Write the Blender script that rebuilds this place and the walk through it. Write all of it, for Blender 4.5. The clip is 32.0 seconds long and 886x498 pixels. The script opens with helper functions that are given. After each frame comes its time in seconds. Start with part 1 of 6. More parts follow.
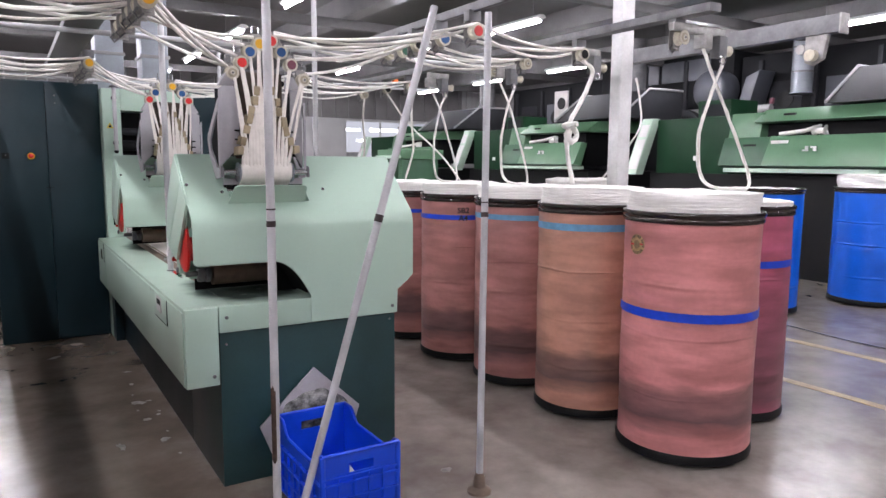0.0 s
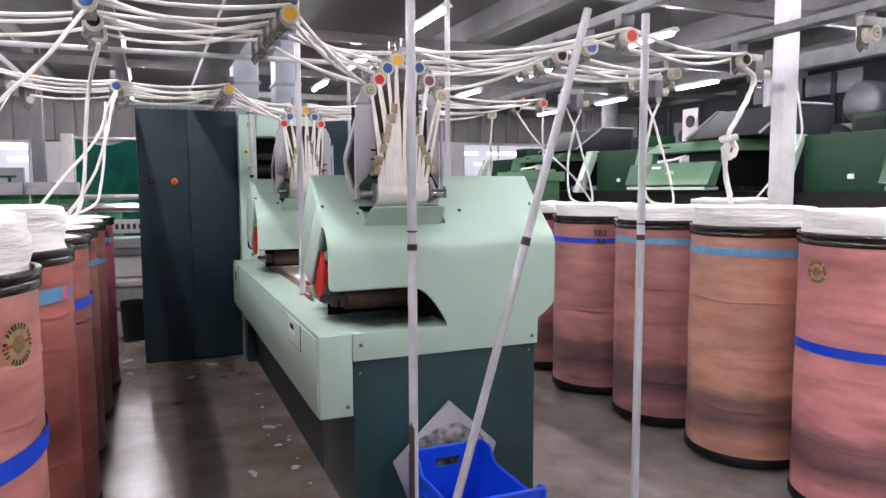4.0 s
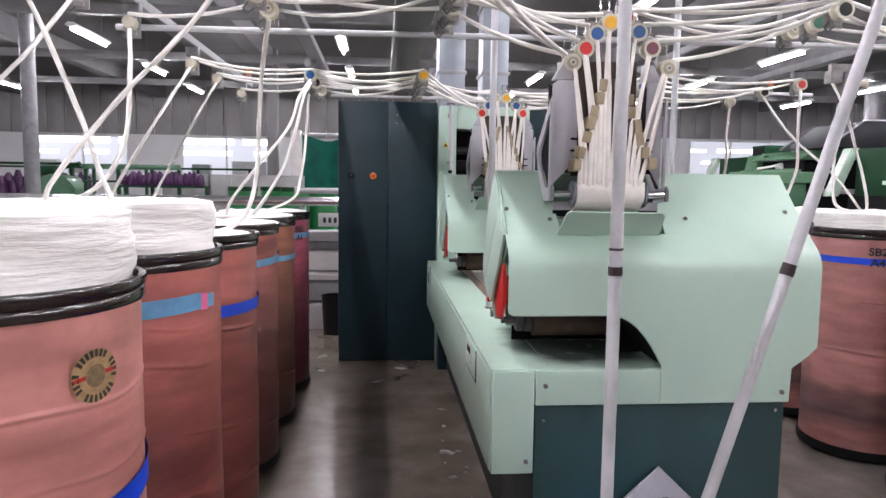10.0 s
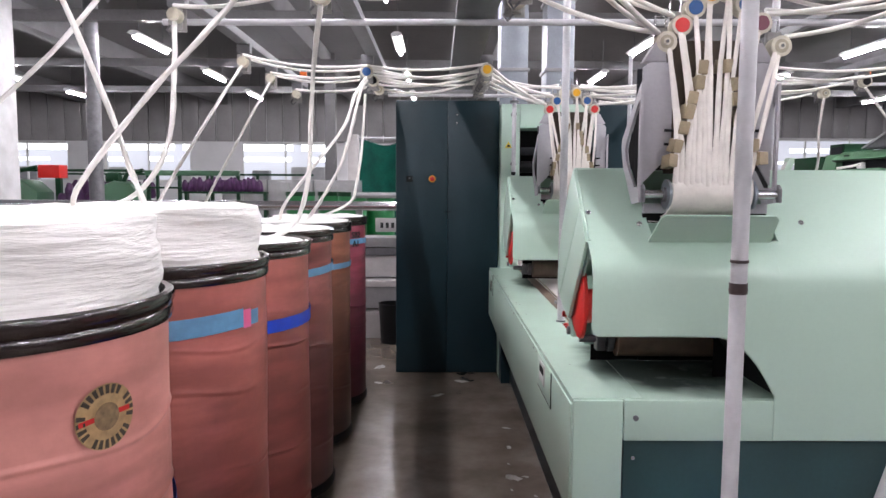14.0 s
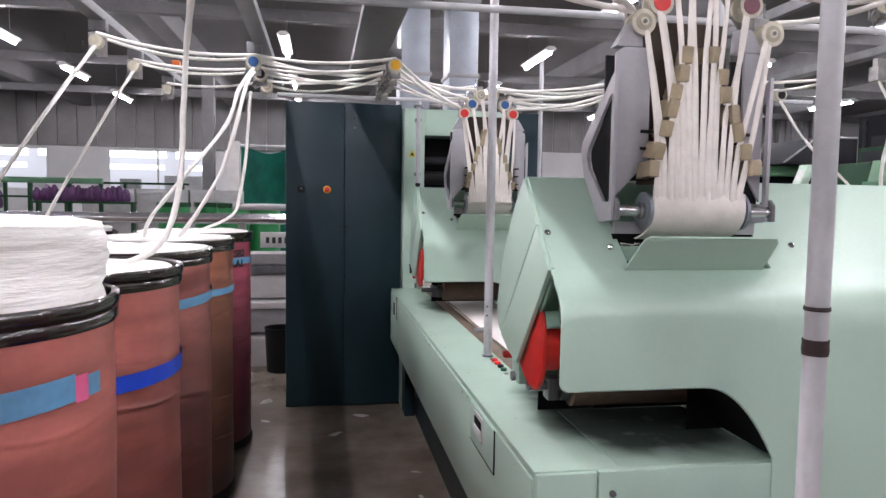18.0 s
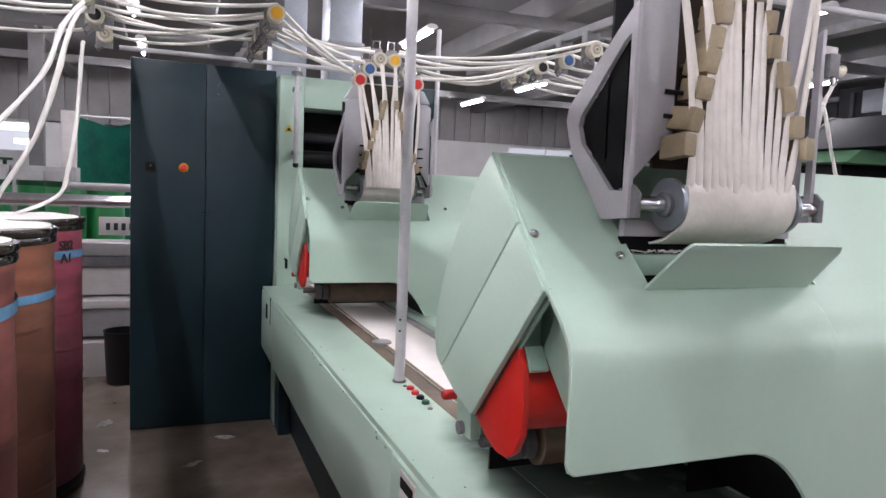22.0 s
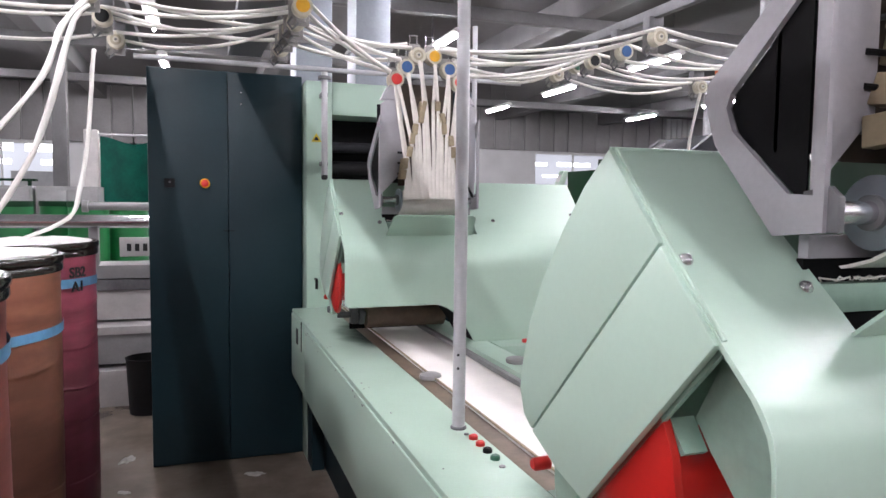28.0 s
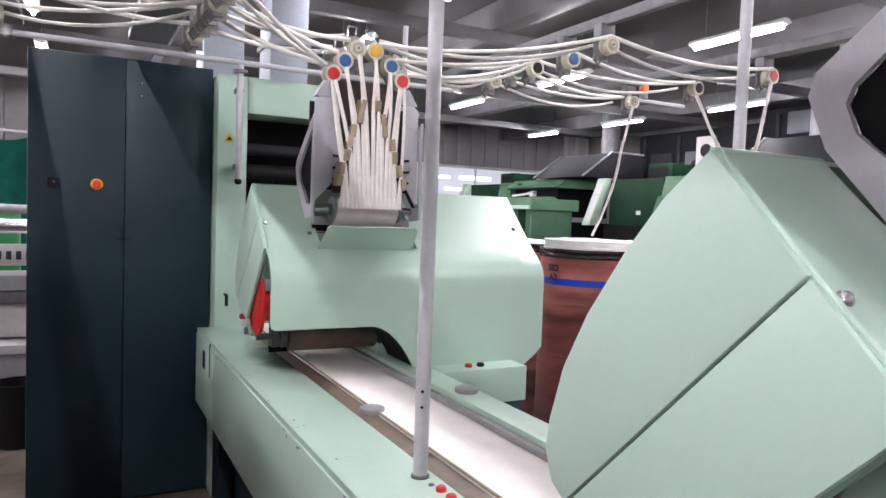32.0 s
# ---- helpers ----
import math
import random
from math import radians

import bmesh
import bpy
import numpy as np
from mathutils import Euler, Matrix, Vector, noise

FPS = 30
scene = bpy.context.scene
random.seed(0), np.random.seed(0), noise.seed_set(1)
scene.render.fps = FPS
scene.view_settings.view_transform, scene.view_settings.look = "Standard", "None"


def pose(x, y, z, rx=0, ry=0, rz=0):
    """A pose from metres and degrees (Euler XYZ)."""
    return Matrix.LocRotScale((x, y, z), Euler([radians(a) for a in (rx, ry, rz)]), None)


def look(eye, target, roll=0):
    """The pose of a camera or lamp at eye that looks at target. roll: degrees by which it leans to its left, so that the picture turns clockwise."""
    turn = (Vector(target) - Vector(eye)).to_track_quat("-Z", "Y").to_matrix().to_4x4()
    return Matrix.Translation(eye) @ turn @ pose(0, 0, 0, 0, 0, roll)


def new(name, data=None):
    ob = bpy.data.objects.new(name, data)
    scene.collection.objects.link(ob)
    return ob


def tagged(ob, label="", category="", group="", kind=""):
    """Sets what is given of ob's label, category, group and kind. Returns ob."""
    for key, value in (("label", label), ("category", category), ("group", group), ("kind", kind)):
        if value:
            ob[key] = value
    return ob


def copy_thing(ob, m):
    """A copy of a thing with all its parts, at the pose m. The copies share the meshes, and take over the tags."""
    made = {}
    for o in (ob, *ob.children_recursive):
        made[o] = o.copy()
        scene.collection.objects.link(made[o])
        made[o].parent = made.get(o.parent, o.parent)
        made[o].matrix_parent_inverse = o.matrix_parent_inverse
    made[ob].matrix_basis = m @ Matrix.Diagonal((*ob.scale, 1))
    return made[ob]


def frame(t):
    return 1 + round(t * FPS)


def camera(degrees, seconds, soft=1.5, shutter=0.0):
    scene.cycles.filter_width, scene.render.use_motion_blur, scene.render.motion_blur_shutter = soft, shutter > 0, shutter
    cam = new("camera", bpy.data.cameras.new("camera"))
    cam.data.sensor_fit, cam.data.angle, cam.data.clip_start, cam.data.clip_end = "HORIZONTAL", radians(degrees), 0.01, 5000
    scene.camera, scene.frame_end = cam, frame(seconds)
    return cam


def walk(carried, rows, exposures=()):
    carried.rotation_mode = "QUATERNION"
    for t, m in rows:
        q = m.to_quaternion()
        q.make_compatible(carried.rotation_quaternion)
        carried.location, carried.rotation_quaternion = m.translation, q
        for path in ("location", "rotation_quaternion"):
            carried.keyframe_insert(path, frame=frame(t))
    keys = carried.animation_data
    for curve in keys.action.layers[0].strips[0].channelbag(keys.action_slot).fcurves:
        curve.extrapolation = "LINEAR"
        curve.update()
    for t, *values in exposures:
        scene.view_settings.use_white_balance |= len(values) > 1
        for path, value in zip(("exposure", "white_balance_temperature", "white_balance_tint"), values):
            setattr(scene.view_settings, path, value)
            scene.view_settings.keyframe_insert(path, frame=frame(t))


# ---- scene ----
cam = camera(65.2, 32.0)
PATH = [
    (0, (0.2, 0.154, 1.477), (1.254, 1.836, 1.23), 0.4),
    (0.5, (0.198, 0.118, 1.477), (1.195, 1.837, 1.253), -0.4),
    (1, (0.21, 0.105, 1.474), (1.141, 1.859, 1.233), -0.7),
    (1.5, (0.195, 0.134, 1.468), (1.082, 1.914, 1.253), -0.1),
    (2, (0.185, 0.227, 1.47), (1.028, 2.029, 1.262), 0.5),
    (2.5, (0.16, 0.318, 1.467), (0.989, 2.123, 1.243), 0.7),
    (4.5, (0.235, 0.444, 1.455), (0.934, 2.311, 1.295), -0.7),
    (5, (0.279, 0.489, 1.467), (0.853, 2.399, 1.312), -0.5),
    (5.5, (0.326, 0.531, 1.465), (0.802, 2.465, 1.282), -1.1),
    (6, (0.375, 0.522, 1.461), (0.834, 2.46, 1.276), -1.2),
    (6.5, (0.397, 0.554, 1.452), (0.811, 2.497, 1.221), -1.1),
    (7, (0.4, 0.621, 1.455), (0.833, 2.561, 1.237), -0.6),
    (7.5, (0.4, 0.722, 1.449), (0.814, 2.668, 1.242), -0.2),
    (8, (0.395, 0.777, 1.451), (0.824, 2.72, 1.253), 0.1),
    (8.5, (0.38, 0.824, 1.447), (0.825, 2.765, 1.262), -0.2),
    (9, (0.384, 0.872, 1.443), (0.787, 2.818, 1.218), -0.1),
    (9.5, (0.405, 0.948, 1.451), (0.685, 2.916, 1.238), 0.9),
    (10, (0.438, 0.991, 1.458), (0.615, 2.974, 1.269), 0.8),
    (10.5, (0.475, 1.008, 1.456), (0.591, 2.995, 1.251), -0.4),
    (11, (0.517, 1.038, 1.454), (0.605, 3.025, 1.25), -0.1),
    (11.5, (0.537, 1.049, 1.451), (0.568, 3.038, 1.241), -0.3),
    (12, (0.533, 1.059, 1.444), (0.329, 3.036, 1.218), -1.5),
    (12.5, (0.527, 1.075, 1.442), (0.278, 3.043, 1.19), -1.0),
    (13, (0.513, 1.116, 1.442), (0.332, 3.095, 1.214), -0.1),
    (13.5, (0.474, 1.211, 1.452), (0.439, 3.201, 1.255), 0.7),
    (14, (0.417, 1.277, 1.446), (0.431, 3.269, 1.268), 0.3),
    (14.5, (0.378, 1.328, 1.438), (0.41, 3.318, 1.238), 0.2),
    (16.5, (0.437, 1.601, 1.434), (0.401, 3.586, 1.191), 2.3),
    (17, (0.43, 1.68, 1.438), (0.586, 3.664, 1.239), 2.0),
    (17.5, (0.382, 1.74, 1.445), (0.64, 3.717, 1.285), 1.4),
    (18, (0.337, 1.774, 1.444), (0.681, 3.74, 1.305), 0.9),
    (18.5, (0.31, 1.789, 1.44), (0.694, 3.743, 1.254), 0.4),
    (19, (0.307, 1.822, 1.432), (0.728, 3.766, 1.216), 1.8),
    (19.5, (0.327, 1.938, 1.427), (0.738, 3.887, 1.25), 1.7),
    (20, (0.344, 2.052, 1.434), (0.767, 4.001, 1.285), 2.4),
    (20.5, (0.38, 2.138, 1.436), (0.79, 4.091, 1.301), 1.9),
    (21, (0.393, 2.209, 1.43), (0.925, 4.13, 1.266), 2.2),
    (21.5, (0.359, 2.295, 1.442), (1.06, 4.164, 1.319), 2.0),
    (22, (0.319, 2.364, 1.436), (1.044, 4.22, 1.269), 2.3),
    (22.5, (0.304, 2.422, 1.428), (1.121, 4.239, 1.251), 2.2),
    (23, (0.292, 2.44, 1.43), (1.158, 4.234, 1.261), 2.3),
    (23.5, (0.281, 2.454, 1.433), (1.144, 4.251, 1.277), 2.6),
    (24, (0.278, 2.47, 1.432), (1.142, 4.266, 1.271), 2.9),
    (24.5, (0.27, 2.482, 1.428), (1.138, 4.273, 1.239), 1.7),
    (25, (0.272, 2.498, 1.428), (1.08, 4.316, 1.227), 1.8),
    (25.5, (0.295, 2.538, 1.424), (1.069, 4.373, 1.244), 1.9),
    (26, (0.304, 2.577, 1.425), (1.083, 4.41, 1.249), 2.0),
    (26.5, (0.3, 2.609, 1.428), (1.013, 4.466, 1.221), 2.1),
    (28.5, (0.363, 2.729, 1.438), (1.02, 4.614, 1.31), 0.7),
    (29, (0.374, 2.742, 1.431), (1.052, 4.618, 1.284), 1.7),
    (29.5, (0.356, 2.78, 1.438), (1.046, 4.652, 1.304), 1.6),
    (30, (0.35, 2.846, 1.44), (1.07, 4.708, 1.313), 1.1),
    (30.5, (0.338, 2.906, 1.443), (1.085, 4.757, 1.315), 1.4),
    (31, (0.316, 2.953, 1.438), (1.091, 4.792, 1.307), 1.6),
    (31.5, (0.294, 2.985, 1.434), (1.158, 4.785, 1.319), 1.7),
    (32, (0.29, 3.006, 1.432), (1.225, 4.771, 1.33), 2.1),
]
walk(cam, [(t, look(eye, target, roll)) for t, eye, target, roll in PATH], [(0, 0.21), (1, 0.33), (6, 0.38), (12, 0.38), (14, 0.36), (17, 0.24), (20, 0.25), (22, 0.17), (24, 0.26), (26, 0.3), (30, 0.36), (32, 0.33)]
)

# ---- world and light ----
world = bpy.data.worlds.new("world")
scene.world = world
world.use_nodes = True
world.node_tree.nodes["Background"].inputs[0].default_value = (0.8, 0.85, 1.0, 1)
world.node_tree.nodes["Background"].inputs[1].default_value = 0.3


# ---- materials ----
def mat(name, col, rough=0.5, metal=0.0, vary=0.25, scale=6.0, fine=60.0, bump=0.05, dark=None, spec=0.5, coat=0.0, per_object=0.0, spread=0.09):
    """Painted or plain surface: two sizes of variation in colour and roughness, and a fine relief."""
    m = bpy.data.materials.new(name)
    m.use_nodes = True
    nt = m.node_tree
    n, l = nt.nodes, nt.links
    b = n["Principled BSDF"]
    tc = n.new("ShaderNodeTexCoord")
    big = n.new("ShaderNodeTexNoise")
    big.inputs["Scale"].default_value, big.inputs["Detail"].default_value = scale, 6
    small = n.new("ShaderNodeTexNoise")
    small.inputs["Scale"].default_value, small.inputs["Detail"].default_value = fine, 4
    geo = n.new("ShaderNodeNewGeometry")
    for t in (big, small):
        l.new(geo.outputs["Position"], t.inputs["Vector"])
    ramp = n.new("ShaderNodeValToRGB")
    ramp.color_ramp.elements[0].position, ramp.color_ramp.elements[1].position = 0.32, 0.66
    d = dark or tuple(c * (1 - vary) for c in col)
    ramp.color_ramp.elements[0].color = (*d, 1)
    ramp.color_ramp.elements[1].color = (*col, 1)
    l.new(big.outputs["Fac"], ramp.inputs["Fac"])
    mix = n.new("ShaderNodeMix")
    mix.data_type, mix.blend_type = "RGBA", "MULTIPLY"
    mix.inputs["Factor"].default_value = min(1.0, vary * 1.2)
    l.new(ramp.outputs["Color"], mix.inputs[6])
    sr = n.new("ShaderNodeValToRGB")
    sr.color_ramp.elements[0].position, sr.color_ramp.elements[1].position = 0.3, 0.7
    sr.color_ramp.elements[0].color, sr.color_ramp.elements[1].color = (0.62, 0.62, 0.62, 1), (1, 1, 1, 1)
    l.new(small.outputs["Fac"], sr.inputs["Fac"])
    l.new(sr.outputs["Color"], mix.inputs[7])
    last = mix.outputs[2]
    if per_object:
        oi = n.new("ShaderNodeObjectInfo")
        hs = n.new("ShaderNodeHueSaturation")
        mr = n.new("ShaderNodeMapRange")
        mr.inputs[3].default_value, mr.inputs[4].default_value = 1 - per_object, 1 + per_object
        l.new(oi.outputs["Random"], mr.inputs[0])
        l.new(mr.outputs[0], hs.inputs["Value"])
        l.new(last, hs.inputs["Color"])
        last = hs.outputs["Color"]
    l.new(last, b.inputs["Base Color"])
    rr = n.new("ShaderNodeMapRange")
    lo, hi = max(0.02, rough - spread), min(1.0, rough + spread)
    if lo < 0.28 < hi:
        lo, hi = (0.285, hi) if rough >= 0.28 else (lo, 0.265)
    rr.inputs[3].default_value, rr.inputs[4].default_value = lo, hi
    l.new(big.outputs["Fac"], rr.inputs[0])
    l.new(rr.outputs[0], b.inputs["Roughness"])
    b.inputs["Metallic"].default_value = metal
    b.inputs["Specular IOR Level"].default_value = spec
    b.inputs["Coat Weight"].default_value = coat
    if bump:
        bp = n.new("ShaderNodeBump")
        bp.inputs["Strength"].default_value, bp.inputs["Distance"].default_value = bump, 0.01
        l.new(small.outputs["Fac"], bp.inputs["Height"])
        l.new(bp.outputs[0], b.inputs["Normal"])
    return m


def glow(name, col, strength):
    m = bpy.data.materials.new(name)
    m.use_nodes = True
    b = m.node_tree.nodes["Principled BSDF"]
    b.inputs["Base Color"].default_value = (*col, 1)
    b.inputs["Emission Color"].default_value = (*col, 1)
    b.inputs["Emission Strength"].default_value = strength
    return m


MINT = mat("mint_paint", (0.43, 0.58, 0.485), 0.305, vary=0.05, scale=1.6, fine=90, bump=0.015, spec=0.5, spread=0.02)
MINT_DUST = mat("mint_paint_dusty", (0.43, 0.58, 0.48), 0.32, vary=0.08, scale=9.0, fine=120, bump=0.03, spread=0.04)
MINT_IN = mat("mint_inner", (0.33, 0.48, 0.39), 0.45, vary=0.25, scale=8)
TEAL = mat("dark_teal_paint", (0.009, 0.027, 0.036), 0.42, vary=0.22, scale=2.5, fine=70, bump=0.03, spec=0.3)
TEAL_LOW = mat("dark_teal_base", (0.021, 0.062, 0.066), 0.38, vary=0.25, scale=4, fine=80, bump=0.03)
BLACK = mat("black_plastic", (0.006, 0.006, 0.007), 0.5, vary=0.4, scale=10, spec=0.22)
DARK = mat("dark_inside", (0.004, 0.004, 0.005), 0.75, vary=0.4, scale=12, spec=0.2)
RIM = mat("brown_rim", (0.014, 0.007, 0.006), 0.20, vary=0.35, scale=14, coat=0.25)
GREY = mat("grey_plate", (0.43, 0.42, 0.45), 0.42, vary=0.15, scale=6, fine=110, bump=0.03)
GREY_DK = mat("grey_steel", (0.16, 0.16, 0.17), 0.45, vary=0.35, scale=12, bump=0.06)
BRACKET = mat("bracket_zinc", (0.36, 0.35, 0.34), 0.42, metal=0.35, vary=0.35, scale=25, bump=0.05)
RUST = mat("rust", (0.075, 0.045, 0.032), 0.8, vary=0.5, scale=40)
TAPE_D = mat("dark_brown_tape", (0.025, 0.011, 0.011), 0.55, vary=0.4, scale=60)
POLE = mat("pole_paint", (0.50, 0.50, 0.52), 0.35, vary=0.18, scale=9, fine=70, bump=0.02)
STEEL = mat("bright_steel", (0.62, 0.62, 0.64), 0.22, metal=0.95, vary=0.12, scale=20, bump=0.02)
CHROME = mat("polished_rod", (0.66, 0.66, 0.68), 0.16, metal=0.9, vary=0.1, scale=16, bump=0.0)
RED = mat("red_paint", (0.50, 0.012, 0.009), 0.42, vary=0.12, scale=8, bump=0.02)
BLUE = mat("blue_plastic", (0.006, 0.07, 0.70), 0.34, vary=0.12, scale=8, bump=0.03)
BLUE_CAN = mat("blue_can", (0.003, 0.125, 0.72), 0.32, vary=0.15, scale=5, bump=0.02)
WHITE = mat("white_paint", (0.72, 0.72, 0.71), 0.5, vary=0.12, scale=4, bump=0.04)
COLWHITE = mat("column_paint", (0.66, 0.66, 0.66), 0.6, vary=0.22, scale=5, bump=0.08)
CREAM = mat("pulley_plastic", (0.62, 0.58, 0.47), 0.45, vary=0.2, scale=40, bump=0.03)
YELLOW = mat("yellow_cap", (0.80, 0.42, 0.02), 0.4, vary=0.1, scale=30)
CAPBLUE = mat("blue_cap", (0.008, 0.075, 0.24), 0.4, vary=0.1, scale=30)
CAPRED = mat("red_cap", (0.58, 0.020, 0.018), 0.4, vary=0.1, scale=30)
CAPPURPLE = mat("purple_cap", (0.16, 0.035, 0.06), 0.4, vary=0.1, scale=30)
CAPGREEN = mat("green_cap", (0.03, 0.12, 0.075), 0.4, vary=0.1, scale=30)
TAB = mat("tan_lamella", (0.34, 0.275, 0.175), 0.55, vary=0.22, scale=30, fine=140, bump=0.06)
ROLLER = mat("tan_roller_cover", (0.23, 0.17, 0.125), 0.6, vary=0.25, scale=18, fine=90, bump=0.08)
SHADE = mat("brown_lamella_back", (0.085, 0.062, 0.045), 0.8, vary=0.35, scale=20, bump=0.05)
ORANGE = mat("orange_marker", (0.80, 0.16, 0.02), 0.45, vary=0.12, scale=20)
CREAM_IN = mat("pulley_inner", (0.40, 0.36, 0.27), 0.5, vary=0.2, scale=40, bump=0.03)
DUCT = mat("duct_sheet", (0.33, 0.36, 0.40), 0.35, metal=0.6, vary=0.2, scale=5, bump=0.03)
PANEL_B = mat("blue_grey_panel", (0.065, 0.07, 0.085), 0.5, vary=0.25, scale=5, bump=0.03)
BROWN = mat("brown_strip", (0.21, 0.155, 0.115), 0.5, vary=0.35, scale=14, bump=0.06)
CEIL = mat("ceiling_grey", (0.128, 0.124, 0.127), 0.7, vary=0.25, scale=1.2, fine=14, bump=0.08)
BEAM = mat("beam_grey", (0.135, 0.132, 0.136), 0.6, vary=0.3, scale=3, fine=40, bump=0.06)
WALLP = mat("wall_panel", (0.31, 0.30, 0.305), 0.6, vary=0.2, scale=2, fine=30, bump=0.05)
WALLW = mat("wall_white", (0.68, 0.68, 0.69), 0.65, vary=0.1, scale=2, bump=0.05)
GREEN = mat("machine_green", (0.045, 0.12, 0.065), 0.38, vary=0.18, scale=4, bump=0.02)
GREEN_LT = mat("machine_green_light", (0.105, 0.22, 0.125), 0.36, vary=0.15, scale=4, bump=0.02)
GREEN_DK = mat("machine_green_dark", (0.010, 0.042, 0.019), 0.45, vary=0.2, scale=4, bump=0.02, spec=0.15)
PALE = mat("pale_green_strip", (0.52, 0.68, 0.56), 0.4, vary=0.12, scale=8)
UNIT = mat("unit_dark", (0.007, 0.0075, 0.0095), 0.8, vary=0.4, scale=3, fine=30, spec=0.2)
HOOD = mat("hood_grey", (0.022, 0.023, 0.027), 0.75, vary=0.3, scale=5, spec=0.2)
CURTAIN = mat("green_curtain", (0.003, 0.078, 0.055), 0.62, vary=0.4, scale=3, fine=24, bump=0.1, spec=0.1)
GCAN = mat("green_can", (0.008, 0.15, 0.04), 0.4, vary=0.2, scale=8)
BENCH = mat("bench_grey", (0.29, 0.285, 0.29), 0.45, vary=0.2, scale=7, bump=0.03)
BENCH_W = mat("bench_white", (0.52, 0.50, 0.49), 0.5, vary=0.15, scale=7, bump=0.03)
PURPLE = mat("purple_bobbins", (0.060, 0.010, 0.075), 0.6, vary=0.35, scale=18, bump=0.1)
TAPE_B = mat("blue_tape", (0.003, 0.052, 0.58), 0.45, vary=0.15, scale=25, bump=0.04)
TAPE_L = mat("light_blue_tape", (0.12, 0.31, 0.52), 0.5, vary=0.2, scale=25, bump=0.04)
TAPE_P = mat("pink_tape", (0.75, 0.12, 0.28), 0.5, vary=0.1, scale=25)
INK = mat("black_ink", (0.01, 0.01, 0.011), 0.6, vary=0.1, scale=40, bump=0.0)
STICK_G = mat("sticker_gold", (0.42, 0.28, 0.13), 0.5, vary=0.25, scale=60, bump=0.03)
STICK_D = mat("sticker_dark", (0.05, 0.035, 0.02), 0.5, vary=0.4, scale=60, bump=0.03)
WARN = mat("warning_yellow", (0.72, 0.55, 0.05), 0.5, vary=0.15, scale=20)
LAMP = glow("tube_light", (1.0, 0.955, 1.03), 235.0)
SKYGLOW = glow("bright_hall_beyond", (0.86, 0.87, 1.0), 0.5)
SKYGLOW.node_tree.nodes["Principled BSDF"].inputs["Base Color"].default_value = (0.2, 0.2, 0.22, 1)
HALL_LAMP = glow("hall_lamp_beyond", (0.95, 0.97, 1.0), 3.0)
LINE = mat("worn_floor_paint", (0.46, 0.37, 0.22), 0.6, vary=0.35, scale=7, fine=50)
LINTG = mat("grey_lint", (0.34, 0.34, 0.34), 0.95, vary=0.85, scale=28, fine=120, bump=0.4, spec=0.1)


